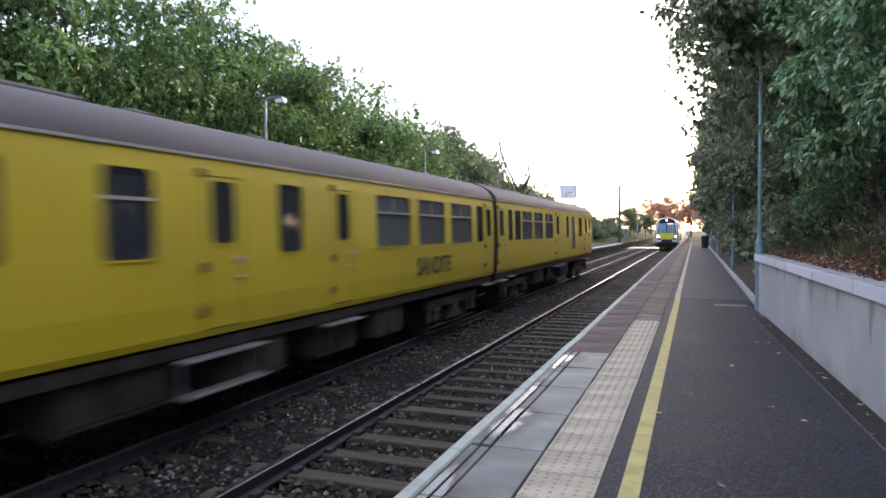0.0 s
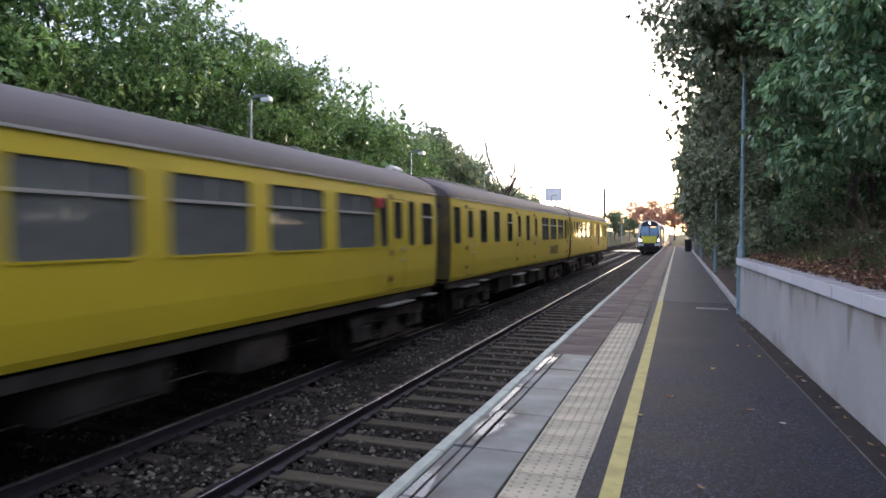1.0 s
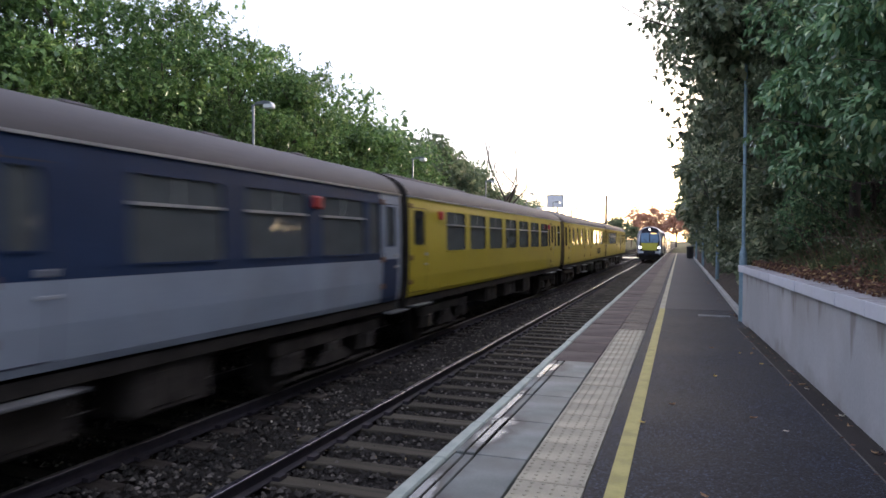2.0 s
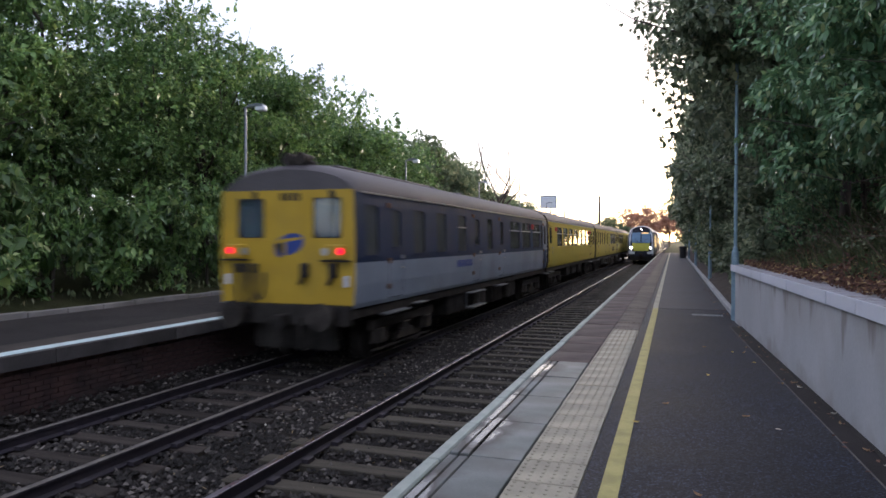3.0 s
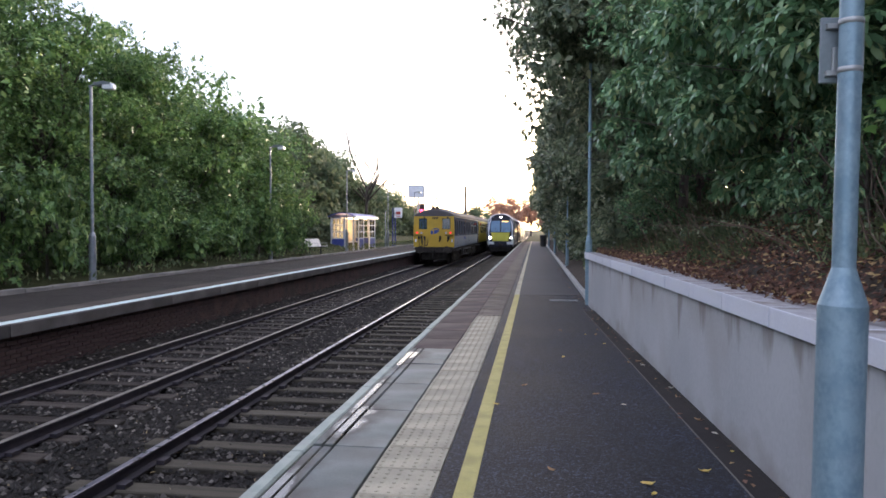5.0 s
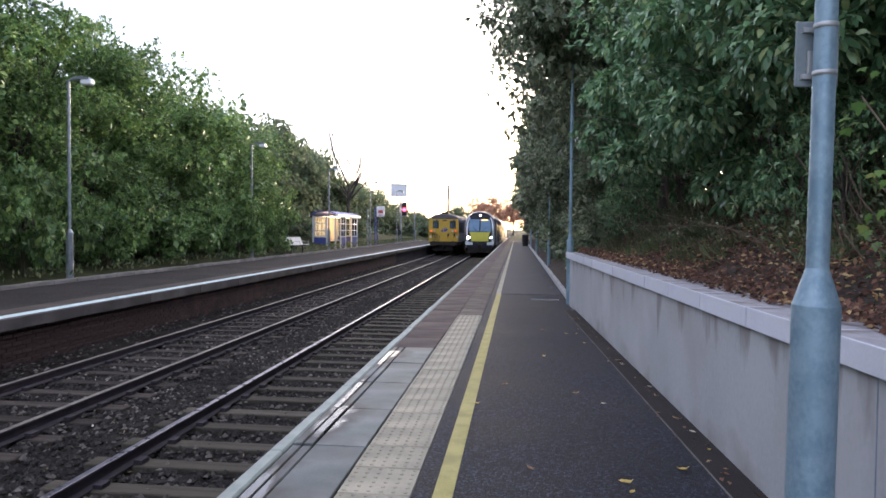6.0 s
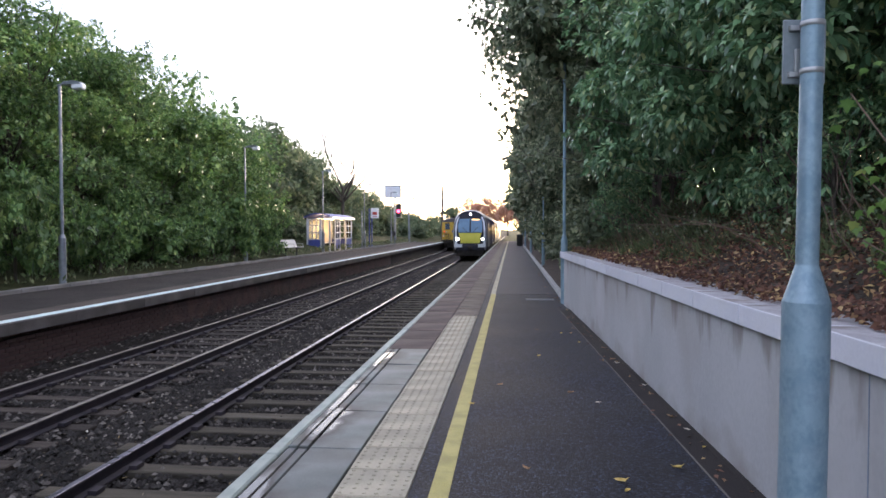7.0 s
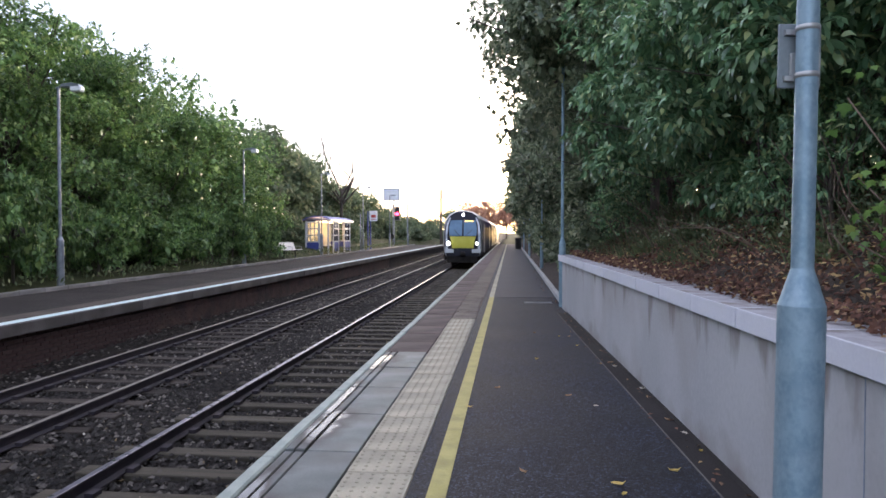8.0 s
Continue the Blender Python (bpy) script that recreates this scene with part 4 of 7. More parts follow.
SCRAPS = leaf_mat("leaf_scraps", (0.1, 0.07, 0.04), (0.3, 0.22, 0.1), (0.5, 0.46, 0.38), 0.7, 0.1)


GRASS_BLADE = leaf_mat("grass_blade", (0.07, 0.1, 0.045), (0.16, 0.2, 0.085), (0.28, 0.26, 0.14), 0.6, 0.3)


def bank_cover():
    """Fallen leaves, ground ivy and dead twigs on the bank."""
    rng = np.random.default_rng(23)

    def flat_leaves(n, size, y0, y1, d0, d1, power, lift):
        y = rng.uniform(y0, y1, n)
        d = d0 + (d1 - d0) * rng.random(n) ** power
        x = np.array([wall_x(v) for v in y]) + 0.24 + d
        z = np.array([max(bank_z(a, b), 0.985 if (a - wall_x(b) < 0.3 and b < 12.9) else -9) for a, b in zip(x, y)]) + rng.uniform(0.005, lift, n)
        nrm = rng.normal(size=(n, 3)) * 0.45 + np.array([-0.3, -0.2, 1])
        nrm /= np.linalg.norm(nrm, axis=1)[:, None]
        ax = np.cross(nrm, rng.normal(size=(n, 3)))
        ax /= np.linalg.norm(ax, axis=1)[:, None]
        sd = np.cross(nrm, ax)
        L = size * rng.uniform(0.5, 1.4, n)[:, None]
        p = np.stack([x, y, z], 1)
        return blades(p, ax, sd, nrm, L, L * 0.6, False)

    V, F = flat_leaves(36000, 0.042, -3, 14, -0.1, 2.4, 1.4, 0.1)
    tagged(new("leaf_litter", mesh_fast("leaf_litter", V, F, LITTER)), "brown and yellow fallen leaves on the bank", "leaf litter", kind="stuff")
    V, F = flat_leaves(9000, 0.05, -6, 20, 0.5, 3.0, 1.0, 0.3)
    tagged(new("ground_ivy", mesh_fast("ground_ivy", V, F, IVY)), "low ivy and weeds on the bank", "ground cover", kind="stuff")
    n = 17000                   # rough grass in tufts, thicker away from the lamp
    tuft = np.stack([rng.uniform(0.35, 2.3, 260), 3.0 + 10.5 * rng.random(260) ** 0.6], 1)
    q = tuft[rng.integers(0, 260, n)] + rng.normal(size=(n, 2)) * 0.09
    x = np.array([wall_x(v) for v in q[:, 1]]) + 0.2 + np.abs(q[:, 0])
    ax = rng.normal(size=(n, 3)) * 0.55 + np.array([-0.35, 0, 0.8])
    ax /= np.linalg.norm(ax, axis=1)[:, None]
    sd = np.cross(ax, rng.normal(size=(n, 3)))
    sd /= np.linalg.norm(sd, axis=1)[:, None]
    L = rng.uniform(0.08, 0.22, n)[:, None]
    p = np.stack([x, q[:, 1], np.array([bank_z(i, j) for i, j in zip(x, q[:, 1])])], 1) + ax * L * 0.4
    V, F = blades(p, ax, sd, np.cross(sd, ax), L, L * 0.06, False)
    tagged(new("rough_grass", mesh_fast("rough_grass", V, F, GRASS_BLADE)), "tufts of rough dull green grass on the bank", "grass", kind="stuff")
    bm = bmesh.new()
    for _ in range(190):
        y = rng.uniform(2.5, 12.5)
        x = wall_x(y) + rng.uniform(0.6, 2.7)
        p = Vector((x, y, bank_z(x, y)))
        d = Vector((rng.uniform(-0.6, 0.3), rng.uniform(-0.8, 0.8), rng.uniform(0.2, 0.9))).normalized()
        ln = rng.uniform(0.3, 1.0)
        q = p + d * ln * 0.5 + Vector(rng.normal(size=3)) * 0.05
        tube(bm, p, q, 0.007, 0.005, 4, cap=False)
        tube(bm, q, q + (d + Vector(rng.normal(size=3)) * 0.4) * ln * 0.5, 0.005, 0.002, 4, cap=False)
    tagged(finish("dead_twigs", bm, TWIG), "dead bare twigs on the bank", "twigs", kind="stuff")
    # leaf scraps and pale litter on the track bed
    n = 1500
    y = 3.5 + 30 * rng.random(n) ** 1.4
    x = rng.uniform(-8.0, -1.8, n)
    p = np.stack([x, y, BED_Z + rng.uniform(0.05, 0.09, n)], 1)
    ax = rng.normal(size=(n, 3)) * np.array([1, 1, 0.4])
    ax /= np.linalg.norm(ax, axis=1)[:, None]
    sd = np.cross(ax, np.array([0.1, 0.2, 1.0]))
    L = rng.uniform(0.02, 0.07, n)[:, None]
    V = np.stack([p - ax * L * 0.5, p + sd * L * 0.28, p + ax * L * 0.5, p - sd * L * 0.28], 1).reshape(-1, 3)
    k = 4 * np.arange(n)[:, None]
    tagged(new("track_leaves", mesh_fast("track_leaves", V, np.concatenate([k + np.array([0, 1, 2]), k + np.array([0, 2, 3])], 0), SCRAPS)), "pale dead leaves scattered on the track bed", "leaf litter", kind="stuff")
    # weeds and low plants behind the opposite kerb
    n = 2200
    y = rng.uniform(3, 80, n)
    x = -11.85 - 1.4 * rng.random(n)
    p = np.stack([x, y, 0.08 + rng.uniform(0, 0.25, n) * (x < -11.7)], 1)
    ax = rng.normal(size=(n, 3)) * 0.5 + np.array([0, 0, 1.0])
    ax /= np.linalg.norm(ax, axis=1)[:, None]
    sd = np.cross(ax, rng.normal(size=(n, 3)))
    sd /= np.linalg.norm(sd, axis=1)[:, None]
    L = rng.uniform(0.08, 0.2, n)[:, None]
    V = np.stack([p - ax * L * 0.5, p + sd * L * 0.2, p + ax * L * 0.5, p - sd * L * 0.2], 1).reshape(-1, 3)
    k = 4 * np.arange(n)[:, None]
    tagged(new("weeds", mesh_fast("weeds", V, np.concatenate([k + np.array([0, 1, 2]), k + np.array([0, 2, 3])], 0), GRASS_BLADE)), "weeds and low plants behind the kerb", "weeds", kind="stuff")


bank_cover()


def distant_trees():
    dark = [tree_meshes(61 + k, (0, 0, 4.0), (3.0, 3.0, 3.6), 36, 0.7, 1.3, 3400, 0.4, DARK_LEAF, 0.18) for k in range(2)]
    aut = [tree_meshes(71 + k, (0, 0, 6.0), (4.0, 4.0, 4.5), 40, 0.8, 1.5, 5000, 0.37, AUTUMN, 0.25) for k in range(2)]
    rng = random.Random(8)
    for i, (x, y, s) in enumerate([(-18.6, 49, 1.17), (-19.2, 55, 1.2), (-20.2, 61, 1.15)]):
        tree("leafy_tree", dark[i % 2], S(x, y, 0.8, i * 70, s), "tall dark green tree behind the far platform", "trees behind the shelter")
    low = [tree_meshes(91 + k, (0, 0, 1.0), (1.4, 1.6, 1.1), 20, 0.4, 0.7, 1100, 0.33, DARK_LEAF, 0.05) for k in range(2)]
    for i in range(22):
        tree("bush", low[i % 2], S(-15.4 - rng.uniform(0, 1.2) - (1.2 if i % 2 else 0), 39 + i * 2.9, 0.3, i * 50, rng.uniform(0.9, 1.2), rng.uniform(0.8, 1.5)), "dark bush behind the far platform", "bushes by the opposite platform", "bush")
    for i in range(11):
        tree("leafy_tree", dark[i % 2], S(-19.2 - rng.uniform(0, 1.5) + i * 0.25, 64 + i * 4.3, 0.3, i * 50, 1.05 - 0.05 * i + rng.uniform(-0.06, 0.06)), "dark tree on the bank behind the far platform", "trees behind the shelter")
    for i in range(12):
        tree("bush", low[i % 2], S(-13.0 - rng.uniform(0, 4), 92 + i * 6, 0.1, i * 40, rng.uniform(1.0, 1.6)), "low bush beside the line beyond the platform", "distant trees", "bush")
    for i, (x, y, s) in enumerate([(-13, 150, 0.9), (-10.5, 160, 0.75), (-22, 150, 0.7), (-17, 140, 0.6), (-28, 165, 0.8), (-33, 170, 0.9), (-38, 160, 0.9), (-24, 172, 0.75), (-19, 176, 0.7), (-14.5, 180, 0.7)]):
        tree("leafy_tree", dark[i % 2], S(x, y, 0, i * 50, s), "distant dark tree beside the line", "distant trees")
    for i, (x, y, s) in enumerate([(-4.5, 205, 1.15), (-9, 215, 1.2), (-1, 195, 1.0), (4, 190, 1.1), (6, 175, 1.1), (-13, 225, 1.2), (2.5, 150, 0.8)]):
        tree("autumn_tree", aut[i % 2], S(x, y, 0, i * 40, s), "distant tree with orange autumn leaves", "distant trees")


distant_trees()

# ---------------------------------------------------------------- trains
YELLOW = mat("faded_yellow_paint", (0.5, 0.385, 0.012), (0.56, 0.44, 0.02), 0.8, 0.5, bump=0.04, fine=30, stain=(0.36, 0.27, 0.03), stain_scale=0.9, stain_amount=0.35, stretch=(1, 0.5, 1))
CAB_YELLOW = mat("cab_yellow_paint", (0.48, 0.3, 0.02), (0.55, 0.35, 0.03), 1.5, 0.5, bump=0.04, fine=30, stain=(0.35, 0.24, 0.04), stain_scale=1.3, stain_amount=0.5)
BLUE = mat("dull_blue_paint", (0.01, 0.026, 0.07), (0.016, 0.037, 0.092), 0.8, 0.62, gloss=0.25, bump=0.04, fine=30, stain=(0.032, 0.044, 0.066), stain_scale=0.9)
PALE_GREY = mat("pale_grey_paint", (0.24, 0.28, 0.34), (0.31, 0.35, 0.41), 0.8, 0.6, gloss=0.3, bump=0.04, fine=30, stain=(0.2, 0.21, 0.22), stain_scale=0.9, stain_amount=0.5)
ROOF_GREY = mat("sooty_roof", (0.066, 0.058, 0.06), (0.105, 0.093, 0.094), 0.7, 0.7, bump=0.12, fine=20, stain=(0.05, 0.045, 0.045), stain_scale=0.5, stain_amount=0.6, stretch=(1, 0.4, 1))
UNDER = mat("underframe_grime", (0.02, 0.018, 0.016), (0.046, 0.04, 0.035), 3.0, 0.8, bump=0.3, fine=30, gloss=0.15)
UNDER_PALE = mat("dusty_equipment", (0.028, 0.024, 0.021), (0.068, 0.058, 0.05), 3.0, 0.8, bump=0.2, fine=30, gloss=0.15)
STEP = mat("worn_step_board", (0.08, 0.08, 0.08), (0.16, 0.16, 0.157), 5.0, 0.7, bump=0.2)
ALU = mat("window_metal", (0.42, 0.42, 0.42), (0.52, 0.52, 0.5), 6.0, 0.4, metal=0.5, bump=0.03)
HINGE = mat("rusty_hinge", (0.14, 0.07, 0.03), (0.2, 0.1, 0.04), 9.0, 0.8)
SEAM = mat("door_seam_dirt", (0.1, 0.075, 0.01), (0.16, 0.12, 0.015), 6.0, 0.8, bump=0.0)
SEAM_BLUE = mat("door_seam_grime", (0.02, 0.022, 0.04), (0.04, 0.042, 0.06), 6.0, 0.8, bump=0.0)
DARK_BROWN = mat("dark_brown_end", (0.06, 0.045, 0.02), (0.12, 0.09, 0.025), 2.0, 0.7, bump=0.1, stain=(0.03, 0.025, 0.02), stain_scale=1.2)
RED_BOX = mat("red_plastic", (0.4, 0.03, 0.03), (0.5, 0.05, 0.04), 5.0, 0.5, bump=0.02)
RUBBER = mat("black_rubber", (0.014, 0.014, 0.014), (0.03, 0.03, 0.03), 8.0, 0.7)
LETTER = mat("dark_lettering", (0.03, 0.028, 0.012), (0.05, 0.046, 0.016), 9.0, 0.7, bump=0.0)
LOGO_BLUE = mat("logo_blue", (0.03, 0.06, 0.24), (0.04, 0.075, 0.28), 6.0, 0.5, bump=0.0)
TAIL = glow("tail_lamp_red", (1.0, 0.0, 0.03), 1.0)
HEAD = glow("head_lamp_white", (1.0, 0.96, 0.88), 7.0)


# A pane under a diffuse film: grime, or a sky reflection put in as colour.
def dirt_or_sky_glass(name, film, tint, amount):
    m = clear_glass(name, tint, 0.06)
    n, l = m.node_tree.nodes, m.node_tree.links
    last = n["Material Output"].inputs[0].links[0].from_node
    df = n.new("ShaderNodeBsdfDiffuse")
    no = n.new("ShaderNodeTexNoise")
    no.inputs["Scale"].default_value = 2.5
    tc = n.new("ShaderNodeTexCoord")
    l.new(tc.outputs["Object"], no.inputs[0])
    mx = n.new("ShaderNodeMix")
    mx.data_type = "RGBA"
    mx.inputs[6].default_value = (*[c * 0.7 for c in film], 1)
    mx.inputs[7].default_value = (*[c * 1.3 for c in film], 1)
    l.new(no.outputs[0], mx.inputs[0])
    l.new(mx.outputs[2], df.inputs[0])
    ms = n.new("ShaderNodeMixShader")
    old = last.inputs[1].links[0].from_node
    ms.inputs[0].default_value = amount
    l.new(old.outputs[0], ms.inputs[1])
    l.new(df.outputs[0], ms.inputs[2])
    l.new(ms.outputs[0], last.inputs[1])
    return m


DIRTY = dirt_or_sky_glass("grimy_window_glass", (0.145, 0.155, 0.15), (0.33, 0.36, 0.38), 0.85)
MURKY = dirt_or_sky_glass("murky_window_glass", (0.13, 0.14, 0.14), (0.3, 0.32, 0.34), 0.8)
DARK_PANE = dirt_or_sky_glass("dark_window_glass", (0.05, 0.055, 0.065), (0.3, 0.32, 0.34), 0.72)
# The blue film paints in the sky mirrored by the cab panes.
CAB_PANE = dirt_or_sky_glass("cab_glass_sky_tint", (0.3, 0.44, 0.55), (0.35, 0.45, 0.5), 0.22)
CAB_PANE.node_tree.nodes["Fresnel"].inputs[0].default_value = 1.85

PROF_Z = [1.14, 1.22, 1.55, 1.95, 2.06, 2.2, 2.6, 2.95, 3.0, 3.2]
PROF_X = [1.33, 1.36, 1.385, 1.39, 1.39, 1.388, 1.38, 1.365, 1.362, 1.345]
ROOF = [(1.345, 3.2), (1.33, 3.3), (1.22, 3.45), (1.02, 3.58), (0.75, 3.68), (0.4, 3.75), (0.0, 3.78)]
ROOF = ROOF + [(-x, z) for x, z in ROOF[-2::-1]]
SPAN = {"main": (2.06, 3.0), "narrow": (2.06, 3.0), "door": (2.2, 2.95), "louvre": (1.55, 3.0)}


def side_x(z):
    return float(np.interp(z, PROF_Z, PROF_X))


def rounded(y0, y1, z0, z1, r, n=4):
    pts = []
    for cy, cz, a0 in ((y1 - r, z1 - r, 0), (y0 + r, z1 - r, 90), (y0 + r, z0 + r, 180), (y1 - r, z0 + r, 270)):
        for k in range(n + 1):
            a = radians(a0 + 90 * k / n)
            pts.append((cy + r * math.cos(a), cz + r * math.sin(a)))
    return pts


WINDOW_MESHES = {}


def window_meshes(w, kind, paint):
    """Surround with rounded corners and a rubber reveal, a pane behind it and, on wide windows, a metal bar; x is outwards, y from 0."""
    key = (round(w, 2), kind, paint.name)
    if key in WINDOW_MESHES:
        return WINDOW_MESHES[key]
    z0, z1 = SPAN[kind]
    bm = bmesh.new()
    pts = rounded(0.012, w - 0.012, z0 + 0.012, z1 - 0.012, 0.085)
    cy, cz = w / 2, (z0 + z1) / 2
    outer = []
    for y, z in pts:
        t = max(abs(y - cy) / (w / 2), abs(z - cz) / ((z1 - z0) / 2))
        outer.append((cy + (y - cy) / t, cz + (z - cz) / t))
    n = len(pts)
    vo = [bm.verts.new((side_x(z), y, z)) for y, z in outer]
    vi = [bm.verts.new((side_x(z), y, z)) for y, z in pts]
    vb = [bm.verts.new((side_x(z) - 0.03, y, z)) for y, z in pts]
    for k in range(n):
        j = (k + 1) % n
        bm.faces.new((vo[k], vo[j], vi[j], vi[k])).material_index = 0
        bm.faces.new((vi[k], vi[j], vb[j], vb[k])).material_index = 1
    # sill strip
    box(bm, side_x(z0) - 0.005, side_x(z0) + 0.018, 0.03, w - 0.03, z0 - 0.012, z0 + 0.014, mi=0)
    fr = bpy.data.meshes.new("window")
    bm.normal_update()
    bm.to_mesh(fr)
    bm.free()
    for m in (paint, RUBBER, ALU):
        fr.materials.append(m)
    bm = bmesh.new()
    vs = [bm.verts.new((side_x(z) - 0.026, y, z)) for y, z in ((0.0, z0), (w, z0), (w, z1), (0.0, z1))]
    bm.faces.new(vs)
    pn = bpy.data.meshes.new("pane")
    bm.to_mesh(pn)
    bm.free()
    bar = None
    if kind == "main":
        bm = bmesh.new()
        x = side_x(2.68)
        box(bm, x - 0.03, x + 0.006, 0.014, w - 0.014, 2.665, 2.7)
        if w > 1.0:
            box(bm, x - 0.03, x - 0.022, w * 0.5 - 0.008, w * 0.5 + 0.008, 2.7, 2.985)
        bar = bpy.data.meshes.new("top_light_bar")
        bm.to_mesh(bar)
        bm.free()
        bar.materials.append(ALU)
    WINDOW_MESHES[key] = (fr, pn, bar)
    return WINDOW_MESHES[key]


def bogie(parent, y):
    bm = bmesh.new()
    box(bm, -1.0, 1.0, y - 0.25, y + 0.25, 0.6, 0.95, 0.02)
    b = part("bogie", bm, UNDER, parent, "grimy bogie with sprung wheels")
    for s in (-1, 1):
        x = s * 1.12
        bm = bmesh.new()
        box(bm, x - 0.06, x + 0.06, y - 1.75, y + 1.75, 0.62, 0.82, 0.02)
        part("side_frame", bm, UNDER_PALE, b)
        bm = bmesh.new()
        for k in range(5):
            box(bm, x + s * 0.03 - 0.05, x + s * 0.03 + 0.05, y - 0.6 + k * 0.07, y + 0.6 - k * 0.07, 0.3 + k * 0.036, 0.337 + k * 0.036)
        box(bm, x - 0.08, x + 0.08, y - 0.2, y + 0.2, 0.47, 0.63, 0.02)
        part("leaf_spring", bm, UNDER_PALE, b)
        bm = bmesh.new()
        box(bm, x - 0.03, x + 0.05, y - 1.6, y + 1.6, 0.2, 0.24)
        part("tie_bar", bm, UNDER_PALE, b)
        for dy in (-1.3, 1.3):
            bm = bmesh.new()
            box(bm, x - 0.1, x + 0.12, y + dy - 0.16, y + dy + 0.16, 0.34, 0.63, 0.03)
            part("axle_box", bm, UNDER_PALE, b)
            for k in (-0.28, 0.28):
                bm = bmesh.new()
                lathe(bm, [(0.08, 0.36), (0.05, 0.4), (0.08, 0.44), (0.05, 0.48), (0.08, 0.52), (0.05, 0.56), (0.08, 0.6), (0.06, 0.625)], 8, (x, y + dy + k))
                part("coil_spring", bm, UNDER_PALE, b)
            bm = bmesh.new()
            tube(bm, (s * 0.73, y + dy, 0.46), (s * 0.77, y + dy, 0.46), 0.49, 0.47, 20)
            tube(bm, (s * 0.76, y + dy, 0.46), (s * 0.9, y + dy, 0.46), 0.46, 0.46, 20)
            part("wheel", bm, UNDER, b)
    return b


def coach(name, label, wins, upper, lower, glass, cab=False, ends=(0.2, 19.3), boxes=(), steps=(), group="passing train"):
    """A coach: y runs forward from the gap centre behind it, z up from the rail top."""
    base = empty(name)
    tagged(base, label, "railway coach", group)
    y_a, y_b = ends
    cuts = sorted({y_a, y_a + 0.35, y_b} | {v for w in wins for v in w[:2]})
    bm = bmesh.new()
    for s in (-1, 1):
        grid = {}
        for y in cuts:
            k = 0.995 if (cab and y == y_a) else 1.0
            for z, x in zip(PROF_Z, PROF_X):
                grid[y, z] = bm.verts.new((s * x * k, y, z))
        for ya, yb in zip(cuts, cuts[1:]):
            for za, zb in zip(PROF_Z, PROF_Z[1:]):
                cy, cz = (ya + yb) / 2, (za + zb) / 2
                if any(w[0] < cy < w[1] and SPAN[w[2]][0] < cz < SPAN[w[2]][1] for w in wins):
                    continue
                q = (grid[ya, za], grid[yb, za], grid[yb, zb], grid[ya, zb])
                f = bm.faces.new(q if s > 0 else q[::-1])
                f.material_index = 1 if cz < 1.95 else 0
    # floor and end walls
    box(bm, -1.3, 1.3, y_a + 0.02, y_b - 0.02, 1.1, 1.16, mi=2)
    for y, k in ((y_a, 0.995 if cab else 1.0), (y_b, 1.0)):
        if cab and y == y_a:
            continue
        vs = [bm.verts.new((s * x * k, y, z)) for s, pr in ((-1, list(zip(PROF_Z, PROF_X))), (1, list(zip(PROF_Z, PROF_X))[::-1])) for z, x in pr]
        bm.faces.new(vs).material_index = 2
        vs = [bm.verts.new((x * k, y, z)) for x, z in ROOF]
        bm.faces.new(vs).material_index = 2
    part("body", bm, [upper, lower, UNDER], base)
    # roof, rounded down at a cab end
    bm = bmesh.new()
    rings = []
    stations = [(y_a, 0.97, 0.72), (y_a + 0.1, 0.99, 0.84), (y_a + 0.35, 1.0, 0.94), (y_a + 0.9, 1.0, 1.0), (y_b, 1.0, 1.0)] if cab else [(y_a - 0.02, 1, 0.93), (y_a + 0.3, 1, 1), (y_b - 0.3, 1, 1), (y_b + 0.02, 1, 0.93)]
    for y, kx, kz in stations:
        rings.append([bm.verts.new((x * kx, y, 3.2 + (z - 3.2) * kz)) for x, z in ROOF])
    for a, b in zip(rings, rings[1:]):
        for k in range(len(ROOF) - 1):
            bm.faces.new((a[k], a[k + 1], b[k + 1], b[k])).smooth = True
    rf = part("roof", bm, ROOF_GREY, base, "sooty dark grey roof")
    for s in (-1, 1):
        bm = bmesh.new()
        box(bm, min(s * 1.335, s * 1.375), max(s * 1.335, s * 1.375), y_a + (0.3 if cab else 0), y_b, 3.195, 3.225)
        part("gutter", bm, ALU if s > 0 else ROOF_GREY, base, "thin pale gutter strip")
    bm = bmesh.new()
    x0 = 0.42
    box(bm, -x0, x0, y_a + 1.2, y_a + 6.5, 3.7, 3.81, 0.03)
    part("roof_duct", bm, ROOF_GREY, base)
    for y in np.arange(y_a + 7.6, y_b - 0.6, 2.4):
        bm = bmesh.new()
        box(bm, -0.16, 0.16, y - 0.2, y + 0.2, 3.72, 3.86, 0.03)
        part("roof_vent", bm, ROOF_GREY, base)
    # windows and doors
    for w in wins:
        for s in (1, -1):
            m = pose(0, w[0], 0) if s > 0 else pose(0, w[1], 0, 0, 0, 180)
            if w[2] == "louvre":
                bm = bmesh.new()
                for k in range(15):
                    z = 1.57 + k * 0.095
                    x = side_x(z)
                    vs = [bm.verts.new(p) for p in ((x - 0.06, 0, z + 0.09), (x - 0.06, w[1] - w[0], z + 0.09), (x + 0.012, w[1] - w[0], z), (x + 0.012, 0, z))]
                    bm.faces.new(vs)
                    box(bm, x - 0.07, x - 0.06, 0, w[1] - w[0], z, z + 0.09, mi=1)
                # Slats coloured dark brown instead of body yellow, so they stay dim under the sky.
                o = part("louvre", bm, [DARK_BROWN, UNDER], base, "slatted engine air grille")
                o.matrix_basis = m
                continue
            fr, pn, bar = window_meshes(w[1] - w[0], w[2], upper)
            o = new("window", fr)
